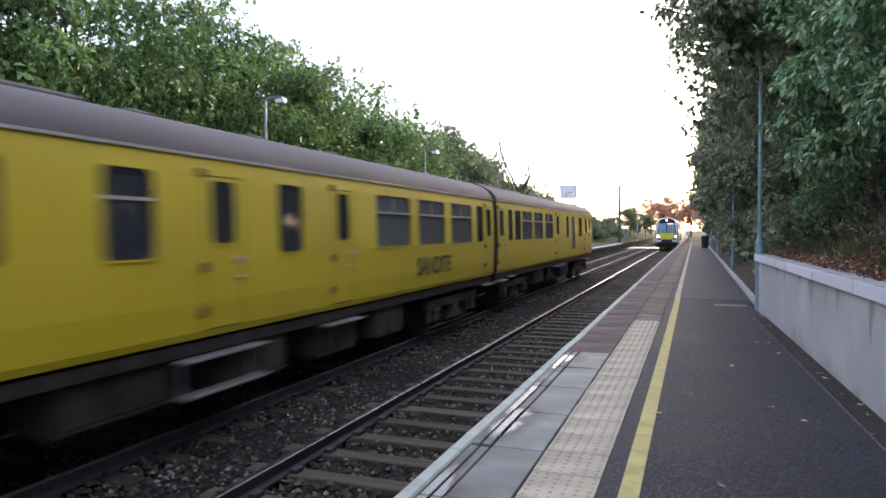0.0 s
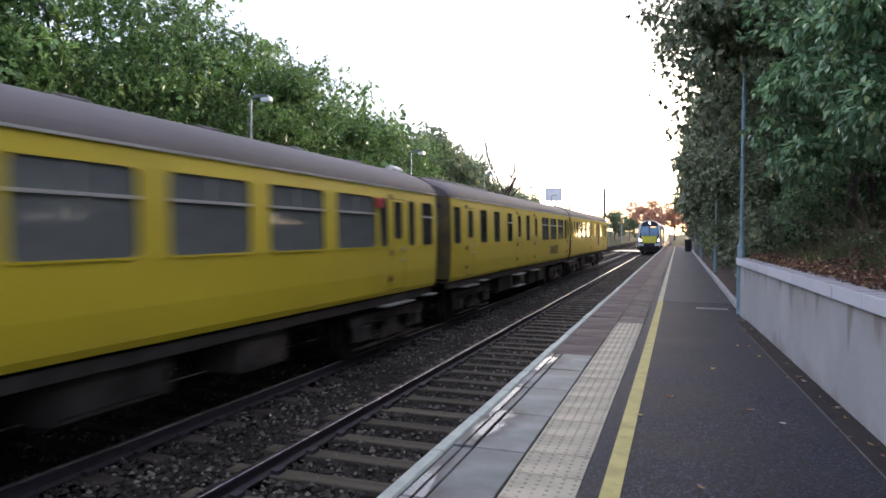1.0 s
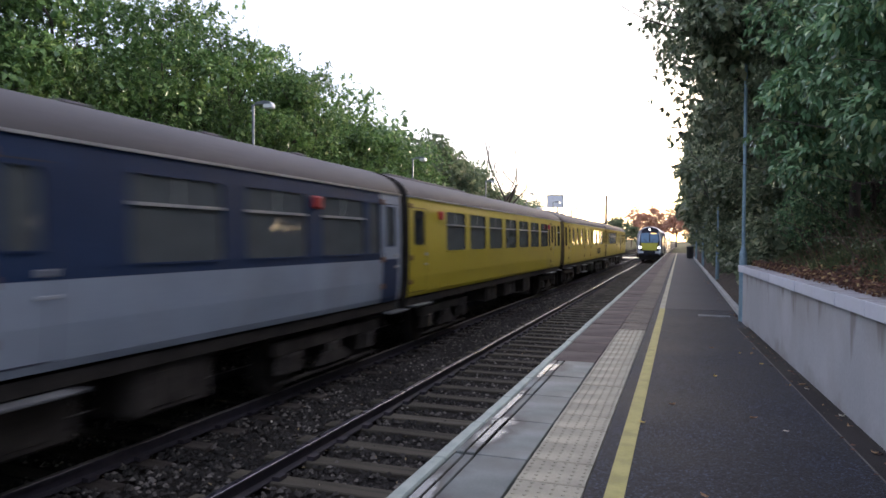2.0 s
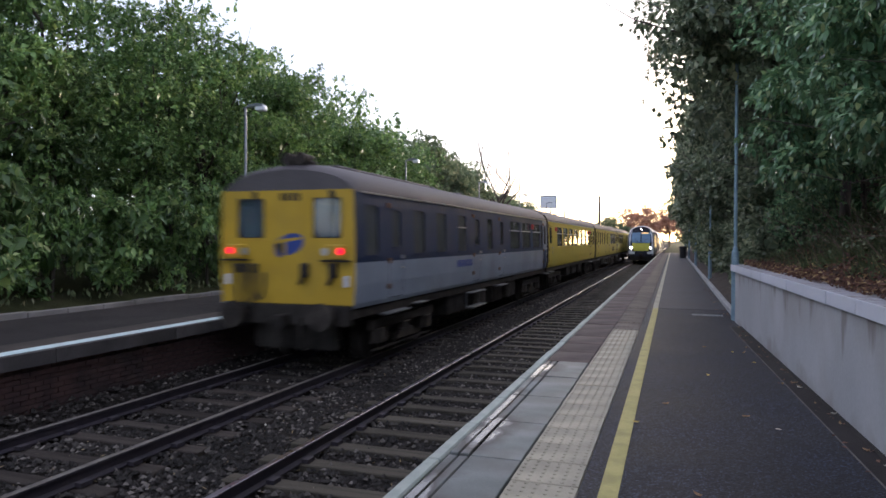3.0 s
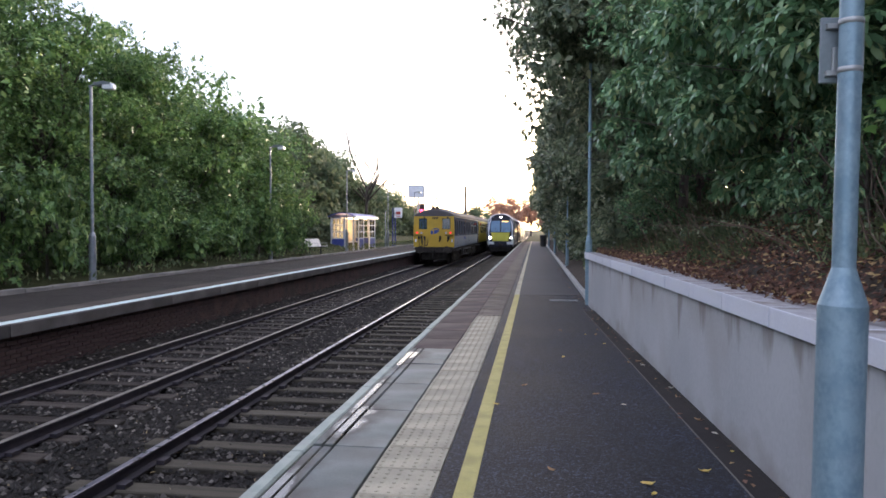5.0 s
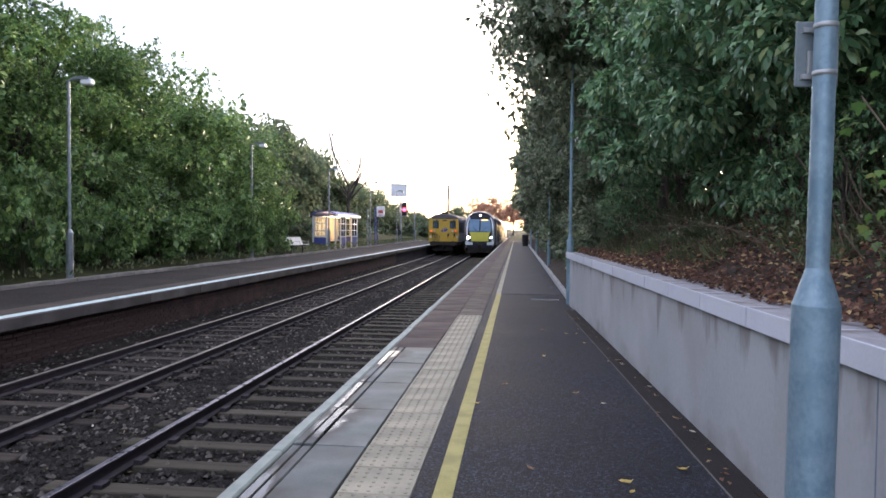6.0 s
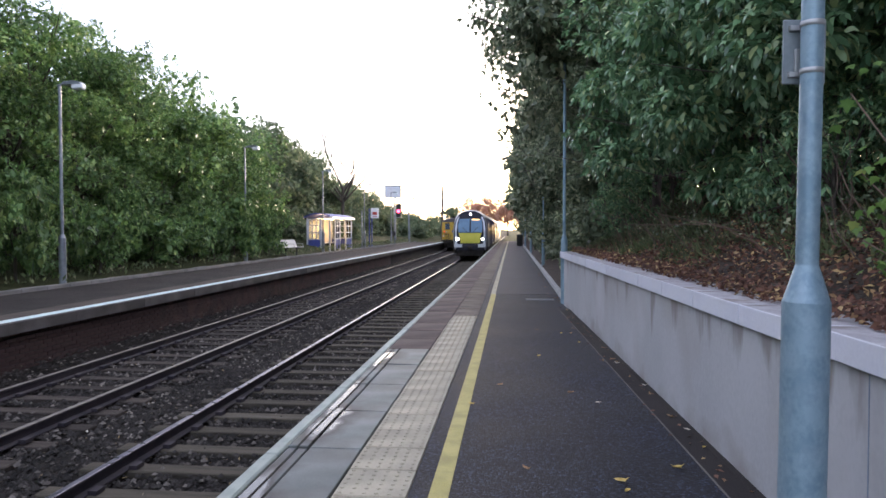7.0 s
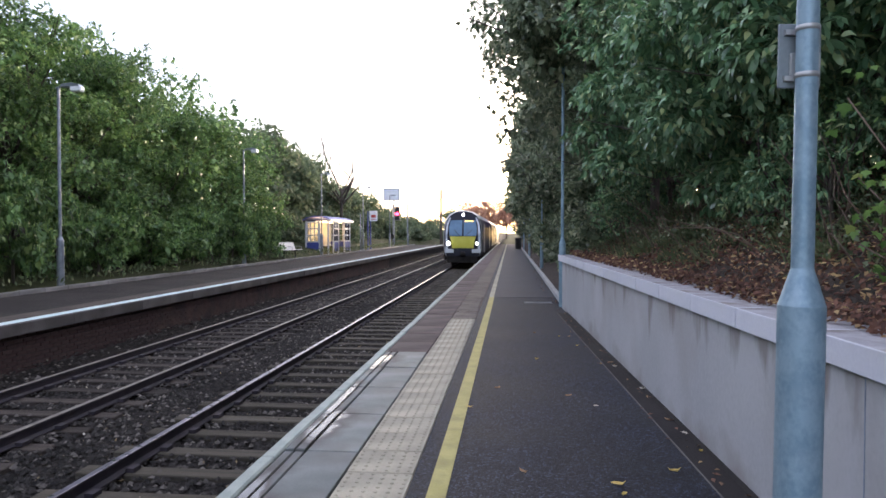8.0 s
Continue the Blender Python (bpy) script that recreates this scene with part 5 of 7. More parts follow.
            o.parent, o.matrix_basis = base, m
            if not pn.materials:
                pn.materials.append(glass)
            p = new("pane", pn)
            p.parent = o
            p.material_slots[0].link = "OBJECT"
            p.material_slots[0].material = DARK_PANE if (w[2] != "main" or w[1] - w[0] < 1) and glass is DIRTY else glass
            if bar:
                p = new("top_light_bar", bar)
                p.parent = o
            if w[2] == "door":
                bm = bmesh.new()
                ya, yb = -0.13, w[1] - w[0] + 0.13
                seam = 1 if upper is not YELLOW else 0
                zs = PROF_Z[1:-1]
                loop = [(ya, z) for z in zs] + [(yb, z) for z in zs[::-1]]
                cy, t = (ya + yb) / 2, 0.018
                rin = [bm.verts.new((side_x(z) + 0.004, y + (t if y < cy else -t), min(max(z, zs[0] + t), zs[-1] - t))) for y, z in loop]
                rout = [bm.verts.new((side_x(z) + 0.004, y, z)) for y, z in loop]
                for i in range(len(loop)):
                    j = (i + 1) % len(loop)
                    bm.faces.new((rout[i], rin[i], rin[j], rout[j])).material_index = seam
                d = part("door", bm, [SEAM, SEAM_BLUE], base, "slam door with hinges")
                d.matrix_basis = m
                for z in (1.45, 1.95, 3.02):
                    x = side_x(z)
                    bm = bmesh.new()
                    box(bm, x - 0.01, x + 0.03, ya - 0.07, ya + 0.05, z - 0.05, z + 0.05, 0.01)
                    part("hinge", bm, HINGE, d, "rusty door hinge")
                bm = bmesh.new()
                x = side_x(1.95)
                box(bm, x, x + 0.045, yb - 0.14, yb - 0.05, 1.98, 2.05, 0.01)
                part("door_handle", bm, ALU, d, "pale metal door handle")
                bm = bmesh.new()
                box(bm, x, x + 0.03, yb - 0.13, yb - 0.02, 1.78, 1.82, 0.008)
                part("grab_handle", bm, ALU, d, "pale metal grab handle")
    # running gear
    bm = bmesh.new()
    for s in (-1, 1):
        box(bm, min(s * 1.2, s * 1.3), max(s * 1.2, s * 1.3), y_a + 0.05, y_b - 0.05, 0.95, 1.14, 0.01)
    box(bm, -0.4, 0.4, y_a + 0.1, y_b - 0.1, 0.85, 1.12)
    part("underframe", bm, UNDER, base, "black grimy underframe")
    bogie(base, 2.9)
    bogie(base, 16.6)
    for ya, yb, z0, pale in boxes:
        bm = bmesh.new()
        box(bm, 0.55, 1.22, ya, yb, z0, 0.98, 0.03)
        eb = part("equipment_box", bm, UNDER_PALE if pale else UNDER, base, "grimy equipment box under the floor")
        for y in np.arange(ya + 0.1, yb - 0.3, 0.45):
            bm = bmesh.new()
            box(bm, 1.221, 1.236, y, y + 0.34, z0 + 0.08, 0.86, 0.006)
            part("cover", bm, UNDER_PALE if pale else UNDER, eb)
    for y, w, z in steps:
        bm = bmesh.new()
        box(bm, 1.25, 1.47, y - w / 2, y + w / 2, z, z + 0.035, 0.008)
        for q in (-0.4, 0.4):
            box(bm, 1.2, 1.26, y + q * w - 0.02, y + q * w + 0.02, z, 1.1)
        part("step_board", bm, STEP, base, "worn grey step board")
    # gangway towards the next coach
    if not cab or name != "driving_coach":
        bm = bmesh.new()
        box(bm, -0.55, 0.55, y_a - 0.18, y_a + 0.02, 1.2, 3.25, 0.04)
        part("gangway", bm, RUBBER, base, "black corridor connection")
    bm = bmesh.new()
    box(bm, -0.55, 0.55, y_b - 0.02, y_b + 0.18, 1.2, 3.25, 0.04)
    part("gangway", bm, RUBBER, base, "black corridor connection")
    return base


def prism(bm, pts, y0, y1, mi=0):
    """A flat outline of (x, z) pairs given a depth along y."""
    a = [bm.verts.new((x, y0, z)) for x, z in pts]
    b = [bm.verts.new((x, y1, z)) for x, z in pts]
    n = len(pts)
    for k in range(n):
        bm.faces.new((a[k], a[(k + 1) % n], b[(k + 1) % n], b[k])).material_index = mi
    bm.faces.new(a[::-1]).material_index = mi
    bm.faces.new(b).material_index = mi


def cab_end(base, y, paint, full=True):
    """The driving end, facing backwards: face with two windows, lamps, jumper cables, buffers, coupling and horns."""
    k = 0.995
    holes = [(-1.02, -0.46, 2.38, 3.1), (0.55, 1.11, 2.38, 3.1)]
    xs = [-1.39 * k, -1.02, -0.46, 0.55, 1.11, 1.39 * k]
    zs = [1.2, 1.65, 2.38, 3.1, 3.24]
    bm = bmesh.new()
    grid = {}
    for x in xs:
        for z in zs:
            xx = x if abs(x) < 1.3 else math.copysign(side_x(z) * k, x)
            grid[x, z] = bm.verts.new((xx, y + 0.0, z))
    for xa, xb in zip(xs, xs[1:]):
        for za, zb in zip(zs, zs[1:]):
            cx, cz = (xa + xb) / 2, (za + zb) / 2
            if any(h[0] < cx < h[1] and h[2] < cz < h[3] for h in holes):
                continue
            bm.faces.new((grid[xa, za], grid[xb, za], grid[xb, zb], grid[xa, zb]))
    face = part("cab_front", bm, paint, base, "bright yellow cab end")
    bm = bmesh.new()
    prism(bm, [(x * 0.97, 3.2 + (z - 3.2) * 0.72) for x, z in ROOF], y + 0.002, y + 0.03)
    part("roof_dome", bm, ROOF_GREY, base)
    for h in holes:
        bm = bmesh.new()
        pts = [(a, b) for a, b in rounded(h[0] + 0.02, h[1] - 0.02, h[2] + 0.02, h[3] - 0.02, 0.12)]
        cx, cz = (h[0] + h[1]) / 2, (h[2] + h[3]) / 2
        vi, vo, vb = [], [], []
        for a, b in pts:
            t = max(abs(a - cx) / ((h[1] - h[0]) / 2), abs(b - cz) / ((h[3] - h[2]) / 2))
            vo.append(bm.verts.new((cx + (a - cx) / t, y, cz + (b - cz) / t)))
            vi.append(bm.verts.new((a, y - 0.012, b)))
            vb.append(bm.verts.new((a, y + 0.09, b)))
        for i in range(len(pts)):
            j = (i + 1) % len(pts)
            bm.faces.new((vo[i], vo[j], vi[j], vi[i])).material_index = 1 if full else 0
            bm.faces.new((vi[i], vi[j], vb[j], vb[i])).material_index = 1
        w = part("cab_window", bm, [paint, RUBBER], base, "rounded cab window")
        bm = bmesh.new()
        ya, yb = (y + 0.04, y + 0.012) if cx < 0 else (y + 0.012, y + 0.085)
        bm.faces.new([bm.verts.new(p) for p in ((h[0], ya, h[2]), (h[1], yb, h[2]), (h[1], yb, h[3]), (h[0], ya, h[3]))])
        part("pane", bm, CAB_PANE, w)
        bm = bmesh.new()
        tube(bm, (cx + 0.1, y - 0.03, h[3] + 0.06), (cx + 0.06, y - 0.03, h[2] + 0.28), 0.012, seg=6)
        box(bm, cx + 0.05, cx + 0.15, y - 0.05, y - 0.005, h[3] + 0.0, h[3] + 0.12, 0.01)
        part("wiper", bm, RUBBER, w)
    # bulkhead inside, with a doorway that lets the light through
    bm = bmesh.new()
    box(bm, -1.3, 1.3, y + 1.35, y + 1.4, 1.16, 2.3)
    part("cab_bulkhead", bm, UNDER_PALE, base)
    bm = bmesh.new()
    box(bm, -1.25, 1.25, y + 0.1, y + 0.5, 1.9, 2.28, 0.03)
    part("cab_desk", bm, UNDER, base)
    if not full:
        return
    for x in (-1.13, 1.12):
        bm = bmesh.new()
        c = 1 if x > 0 else -1
        box(bm, x - 0.18 - 0.1 * c, x + 0.18 - 0.1 * c, y - 0.07, y - 0.001, 2.0, 2.27, 0.02)
        lamp = part("lamp_box", bm, paint, base)
        bm = bmesh.new()
        tube(bm, (x, y - 0.095, 2.15), (x, y - 0.068, 2.15), 0.058, seg=16)
        part("tail_lamp", bm, TAIL, lamp, "lit red tail lamp")
        bm = bmesh.new()
        tube(bm, (x - 0.3 * c, y - 0.09, 2.14), (x - 0.3 * c, y - 0.068, 2.14), 0.07, seg=16)
        part("marker_lamp", bm, ALU, lamp, "unlit round marker lamp")
        bm = bmesh.new()
        box(bm, x - 0.28 - 0.1 * c, x + 0.28 - 0.1 * c, y - 0.1, y, 1.965, 1.995)
        part("lamp_bracket", bm, UNDER, base)
    # jumper sockets and hanging cables
    for x, ln in ((-1.0, 0.75), (-0.82, 0.62), (-0.62, 0.5)):
        bm = bmesh.new()
        box(bm, x - 0.05, x + 0.05, y - 0.13, y - 0.001, 1.74, 1.92, 0.02)
        pipe(bm, [(x + 0.12 * (1 - math.cos(a)), y - 0.1, 1.76 - ln * math.sin(a)) for a in (math.pi * q / 8 for q in range(9))], 0.022)
        part("jumper_cable", bm, RUBBER, base, "black hanging jumper cable")
    for x in (0.42, 0.98):
        bm = bmesh.new()
        box(bm, x - 0.07, x + 0.07, y - 0.15, y - 0.001, 1.68, 1.94, 0.03)
        tube(bm, (x, y - 0.12, 1.72), (x - 0.06, y - 0.14, 1.56), 0.04, seg=8)
        part("jumper_socket", bm, UNDER, base)
    for x in (-1.22, 1.22):
        bm = bmesh.new()
        box(bm, x - 0.05, x + 0.05, y - 0.05, y - 0.001, 1.52, 1.72, 0.015)
        part("lamp_iron", bm, COPING, base, "small white bracket")
    # swirl badge: plain shapes
    bm = bmesh.new()
    prism(bm, [(0.08 + 0.27 * math.cos(a) + 0.08 * math.sin(a), 2.27 + 0.2 * math.sin(a)) for a in (2 * math.pi * i / 28 for i in range(28))][::-1], y - 0.006, y - 0.001)
    part("round_badge", bm, LOGO_BLUE, base, "blue oval badge")
    bm = bmesh.new()
    prism(bm, [(-0.13 + 0.1 * math.cos(a), 2.2 + 0.17 * math.sin(a)) for a in (2 * math.pi * i / 20 for i in range(20))][::-1], y - 0.006, y - 0.0015)
    part("badge_wing", bm, LOGO_BLUE, base)
    bm = bmesh.new()
    prism(bm, [(-0.26, 2.27), (0.3, 2.36), (0.31, 2.4), (-0.1, 2.36)], y - 0.011, y - 0.008)
    prism(bm, [(-0.05, 2.03), (-0.01, 2.03), (0.0, 2.33), (-0.06, 2.33)], y - 0.011, y - 0.008)
    part("badge_stripe", bm, paint, base)
    bm = bmesh.new()
    for i in range(4):
        box(bm, -0.12 + i * 0.11, -0.04 + i * 0.11, y - 0.004, y - 0.001, 3.05, 3.19)
    part("number_bars", bm, UNDER_PALE, base, "faded dark figures")
    # buffer beam, buffers, coupling, steps
    bm = bmesh.new()
    box(bm, -1.25, 1.25, y - 0.03, y + 0.2, 0.82, 1.19, 0.02)
    for x in (-0.3, 0.0, 0.32):
        tube(bm, (x, y - 0.1, 0.95), (x + 0.05, y - 0.14, 0.4), 0.035, seg=8)
    box(bm, -0.09, 0.09, y - 0.3, y, 0.78, 1.02, 0.02)
    tube(bm, (0, y - 0.26, 0.85), (0, y - 0.3, 0.45), 0.05, seg=8)
    part("buffer_beam", bm, UNDER, base, "dirty buffer beam with coupling and hoses")
    for x in (-0.87, 0.9):
        bm = bmesh.new()
        tube(bm, (x, y - 0.35, 1.02), (x, y, 1.02), 0.11, seg=14)
        tube(bm, (x, y - 0.42, 1.02), (x, y - 0.35, 1.02), 0.24, seg=18)
        part("buffer", bm, UNDER_PALE, base, "round grey buffer")
    bm = bmesh.new()
    box(bm, -0.85, 0.85, y + 0.3, y + 0.5, 0.34, 0.8, 0.02)
    part("snow_guard", bm, UNDER, base)
    bm = bmesh.new()
    for x in (-0.05, 0.2):
        tube(bm, (x, y + 0.1, 3.82), (x, y + 0.6, 3.86), 0.12, 0.06, seg=12)
    box(bm, -0.25, 0.35, y + 0.35, y + 0.55, 3.6, 3.8, 0.02)
    part("horn", bm, UNDER_PALE, base, "roof horn")


DT_WINS = [(0.42, 0.98, "narrow"), (1.62, 2.08, "door"), (2.8, 3.5, "narrow"), (4.3, 5.0, "narrow"), (6.0, 6.68, "main"), (7.55, 8.0, "door"), (8.9, 9.5, "narrow"),
           (10.5, 10.9, "door"), (11.9, 13.4, "main"), (13.85, 15.35, "main"), (15.8, 17.3, "main"), (17.75, 18.3, "narrow"), (18.62, 19.02, "door")]
D_WINS = DT_WINS[:-2] + [(17.5, 17.95, "narrow"), (18.22, 18.64, "door")]
OPEN_WINS = [(0.14, 0.78, "door")] + [(2.25 + 1.93 * i, 3.75 + 1.93 * i, "main") for i in range(7)] + [(15.5, 15.88, "narrow"), (16.15, 16.6, "door"), (16.92, 17.28, "narrow"), (17.7, 18.35, "main")]
POWER_WINS = [(0.42, 0.85, "door"), (1.4, 1.9, "narrow"), (2.2, 2.95, "narrow"), (3.15, 4.55, "main"), (4.9, 6.3, "main"), (6.8, 8.2, "main"), (9.0, 9.5, "door"), (11.2, 11.8, "narrow"),
              (12.6, 13.5, "louvre"), (14.5, 15.5, "narrow"), (16.5, 17.1, "door"), (17.8, 18.3, "narrow")]
DT_BOXES = [(5.6, 7.2, 0.45, False), (7.9, 9.3, 0.42, True), (10.2, 11.4, 0.4, True), (12.2, 13.4, 0.4, True)]
DT_STEPS = [(1.85, 1.2, 0.92), (3.2, 0.6, 0.98), (7.8, 1.5, 0.9), (7.8, 1.5, 0.5), (10.7, 1.2, 0.9), (18.8, 0.8, 0.9)]


def passing_train():
    d = coach("driving_coach", "blue and pale grey driving coach with yellow end", D_WINS, BLUE, PALE_GREY, MURKY, True, (0.0, 18.95), DT_BOXES, DT_STEPS)
    cab_end(d, 0.0, CAB_YELLOW)
    bm = bmesh.new()
    for y0, y1 in ((5.9, 6.1), (6.15, 6.3), (6.35, 6.6), (6.65, 6.8), (6.85, 7.1), (7.14, 7.25)):
        box(bm, 1.388, 1.394, y0, y1, 1.66, 1.84)
    part("lettering_bars", bm, LOGO_BLUE, d, "blue lettering too faint to read")
    # pale vestibule end with a blue door foot
    bm = bmesh.new()
    for za, zb in zip(PROF_Z[3:], PROF_Z[4:]):
        for ya, yb in ((18.02, 18.22), (18.64, 18.94)) + (((18.22, 18.64),) if za >= 2.95 or zb <= 2.2 else ()):
            vs = [bm.verts.new(p) for p in ((side_x(za) + 0.003, ya, za), (side_x(za) + 0.003, yb, za), (side_x(zb) + 0.003, yb, zb), (side_x(zb) + 0.003, ya, zb))]
            bm.faces.new(vs)
    part("end_panel", bm, PALE_GREY, d, "pale grey end panel")
    bm = bmesh.new()
    for za, zb in zip(PROF_Z[:3], PROF_Z[1:4]):
        vs = [bm.verts.new(p) for p in ((side_x(za) + 0.003, 18.06, za), (side_x(za) + 0.003, 18.8, za), (side_x(zb) + 0.003, 18.8, zb), (side_x(zb) + 0.003, 18.06, zb))]
        bm.faces.new(vs)
    part("door_foot_panel", bm, BLUE, d, "dark blue lower door panel")
    a = coach("open_coach", "bright yellow saloon coach with large windows", OPEN_WINS, YELLOW, YELLOW, DIRTY, False, (-0.12, 18.62), [(6.4, 7.6, 0.5, False), (8.6, 10.2, 0.5, False), (11.5, 12.6, 0.45, True)],
              [(0.6, 1.0, 0.92), (16.4, 1.4, 0.92), (18.2, 0.6, 0.95)])
    b = coach("brake_coach", "bright yellow coach with a cab end and dark lettering", DT_WINS, YELLOW, YELLOW, DIRTY, True, (0.2, 19.3), DT_BOXES, DT_STEPS)
    cab_end(b, 0.2, DARK_BROWN, False)
    c = coach("power_coach", "bright yellow power coach with a slatted engine grille", POWER_WINS, YELLOW, YELLOW, DIRTY, False, (0.2, 19.1), [(5.8, 7.2, 0.45, True), (8.2, 9.6, 0.42, True), (10.6, 12.4, 0.4, False)],
              [(0.7, 0.8, 0.9), (1.7, 0.6, 0.96), (9.2, 1.2, 0.9), (10.4, 0.8, 0.92), (16.8, 1.0, 0.9)])
    for o, y in ((d, 15.6), (a, 1.75), (a, 15.42)):
        bm = bmesh.new()
        x = side_x(2.9)
        box(bm, x, x + 0.09, y - 0.1, y + 0.1, 2.78, 2.98, 0.03)
        if o is a or y > 0:
            part("alarm_box", bm, RED_BOX, o, "small red box")
    # the word on the brake coach
    cu = bpy.data.curves.new("lettering", "FONT")
    cu.body, cu.size, cu.extrude, cu.align_x = "SANDITE", 0.5, 0.002, "CENTER"
    cu.offset = 0.014
    tx = new("lettering_curve", cu)
    dg = bpy.context.evaluated_depsgraph_get()
    me = bpy.data.meshes.new_from_object(tx.evaluated_get(dg))
    bpy.data.objects.remove(tx)
    me.materials.clear()
    me.materials.append(LETTER)
    o = new("lettering", me)
    o.parent = b
    o.matrix_basis = pose(side_x(1.6) + 0.006, 14.75, 1.46, 90, 0, 90)
    tagged(o, "large dark capital lettering")
    # exhaust cowl on the brake coach roof
    bm = bmesh.new()
    tube(bm, (0.4, 18.6, 3.74), (0.38, 18.25, 3.8), 0.13, 0.08, seg=12)
    part("roof_cowl", bm, ALU, a, "pale metal roof cowl")
    return [d, a, b, c]


COACHES = passing_train()

# ---- the approaching railcar
NAVY = mat("navy_paint", (0.016, 0.018, 0.06), (0.024, 0.026, 0.08), 1.0, 0.35, bump=0.02)
SILVER = mat("silver_paint", (0.5, 0.52, 0.55), (0.6, 0.62, 0.64), 1.5, 0.35, metal=0.3, bump=0.02)
LIME = mat("lime_yellow_paint", (0.58, 0.54, 0.05), (0.65, 0.6, 0.08), 2.0, 0.45, bump=0.02)
MASK = mat("black_mask", (0.012, 0.012, 0.02), (0.02, 0.02, 0.032), 2.0, 0.45, bump=0.0, gloss=0.25)
# Blue film colours in the bright sky reflection on the nose.
SCREEN = dirt_or_sky_glass("windscreen_sky_tint", (0.17, 0.31, 0.46), (0.3, 0.36, 0.4), 0.75)
AMBER = glow("destination_amber", (1.0, 0.55, 0.15), 1.2)
SKIN = [(1.22, 0.75), (1.33, 1.1), (1.38, 1.6), (1.385, 2.3), (1.33, 2.9), (1.2, 3.3), (1.0, 3.58), (0.7, 3.78), (0.35, 3.88), (0.0, 3.9)]
SKIN = SKIN + [(-x, z) for x, z in SKIN[-2::-1]]


def railcar(front):
    """y runs back from the nose; the nose leans back and narrows."""
    base = empty("railcar")
    tagged(base, "modern railcar with black, silver and lime yellow front" if front else "navy blue railcar with silver roof edge", "railcar", "approaching train")
    st = [(0.0, 0.92, 0.0), (0.12, 0.965, 0.1), (0.8, 1.0, 0.0), (22.6, 1.0, 0.0)] if front else [(0.3, 1, 0), (22.6, 1, 0)]
    rings = []
    bm = bmesh.new()
    for y, k, _ in st:
        rings.append([bm.verts.new((x * k, y + (0.55 * max(0, z - 2.0) / 1.9 * (1 - y / 0.8) if (front and y < 0.8) else 0), 0.75 + (z - 0.75) * (0.98 + 0.02 * (k - 0.92) / 0.08 if front else 1))) for x, z in SKIN])
    for a, b in zip(rings, rings[1:]):
        for i in range(len(SKIN) - 1):
            f = bm.faces.new((a[i], b[i], b[i + 1], a[i + 1]))
            z = (SKIN[i][1] + SKIN[i + 1][1]) / 2
            f.smooth = True
            f.material_index = 1 if z > 3.25 or (front and b is rings[1]) else 0
    bm.faces.new(rings[-1])
    bm.faces.new(rings[0][::-1]).material_index = 2
    part("body", bm, [NAVY, SILVER, MASK], base)
    bm = bmesh.new()
    for s in (-1, 1):
        box(bm, s * 1.3 - 0.08, s * 1.3 + 0.08, 0.9, 22.0, 0.45, 1.0, 0.03)
    part("skirt", bm, UNDER_PALE, base)
    for y in (3.0, 19.0):
        bogie(base, y)
    for s in (1, -1):
        for i in range(8):
            y0 = 3.2 + i * 2.3
            bm = bmesh.new()
            box(bm, s * 1.384 - 0.01, s * 1.384 + 0.01, y0, y0 + 1.6, 1.95, 2.75, 0.006)
            part("side_window", bm, MASK, base, "dark side window")
        for y0 in (2.0, 14.5):
            bm = bmesh.new()
            box(bm, s * 1.38 - 0.02, s * 1.38 + 0.02, y0, y0 + 1.1, 0.95, 2.95, 0.01)
            part("side_door", bm, SILVER, base, "silver sliding door")
    if not front:
        return base
    # nose details, on the leaning face

    def face_y(z):
        return 0.55 * max(0, z - 2.0) / 1.9

    def panel(name, pts, out, material, parent=base, label=""):
        b2 = bmesh.new()
        a = [b2.verts.new((x, face_y(z) - out, z)) for x, z in pts]
        c = [b2.verts.new((x, face_y(z) + 0.01, z)) for x, z in pts]
        n = len(pts)
        for i in range(n):
            b2.faces.new((a[i], a[(i + 1) % n], c[(i + 1) % n], c[i]))
        b2.faces.new(a[::-1])
        b2.faces.new(c)
        return part(name, b2, material, parent, label)

    for s in (-1, 1):
        q = [(s * 0.05, 2.14), (s * 0.93, 2.14), (s * 0.96, 2.7), (s * 0.86, 3.2), (s * 0.05, 3.22)]
        panel("windscreen", q if s > 0 else q[::-1], 0.012, SCREEN, label="windscreen half with sky reflection painted in pale blue")
        q = [(s * 1.02, 1.0), (s * 1.19, 1.0), (s * 1.2, 2.4), (s * 1.12, 3.0), (s * 0.9, 3.42), (s * 0.86, 3.36), (s * 1.02, 2.9), (s * 1.06, 2.2)]
        panel("corner_stripe", q if s > 0 else q[::-1], 0.02, SILVER, label="silver corner stripe")
        q = [(s * 0.62, 0.98), (s * 1.22, 0.98), (s * 1.22, 1.26), (s * 0.62, 1.22)]
        panel("bumper", q if s > 0 else q[::-1], 0.06, SILVER, label="pale bumper corner")
        bm = bmesh.new()
        tube(bm, (s * 0.98, -0.07, 1.62), (s * 0.98, 0.03, 1.62), 0.085 if s > 0 else 0.12, seg=16)
        part("headlight", bm, HEAD, base, "lit white headlight")
        bm = bmesh.new()
        tube(bm, (s * 0.98 - s * 0.02, -0.02, 1.62), (s * 0.98 - s * 0.02, 0.03, 1.62), 0.17, seg=18)
        part("headlight_housing", bm, MASK, base)
    panel("yellow_panel", [(-0.74, 1.3), (0.74, 1.3), (0.78, 1.72), (0.9, 2.1), (-0.9, 2.1), (-0.78, 1.72)], 0.015, LIME, label="lime yellow warning panel")
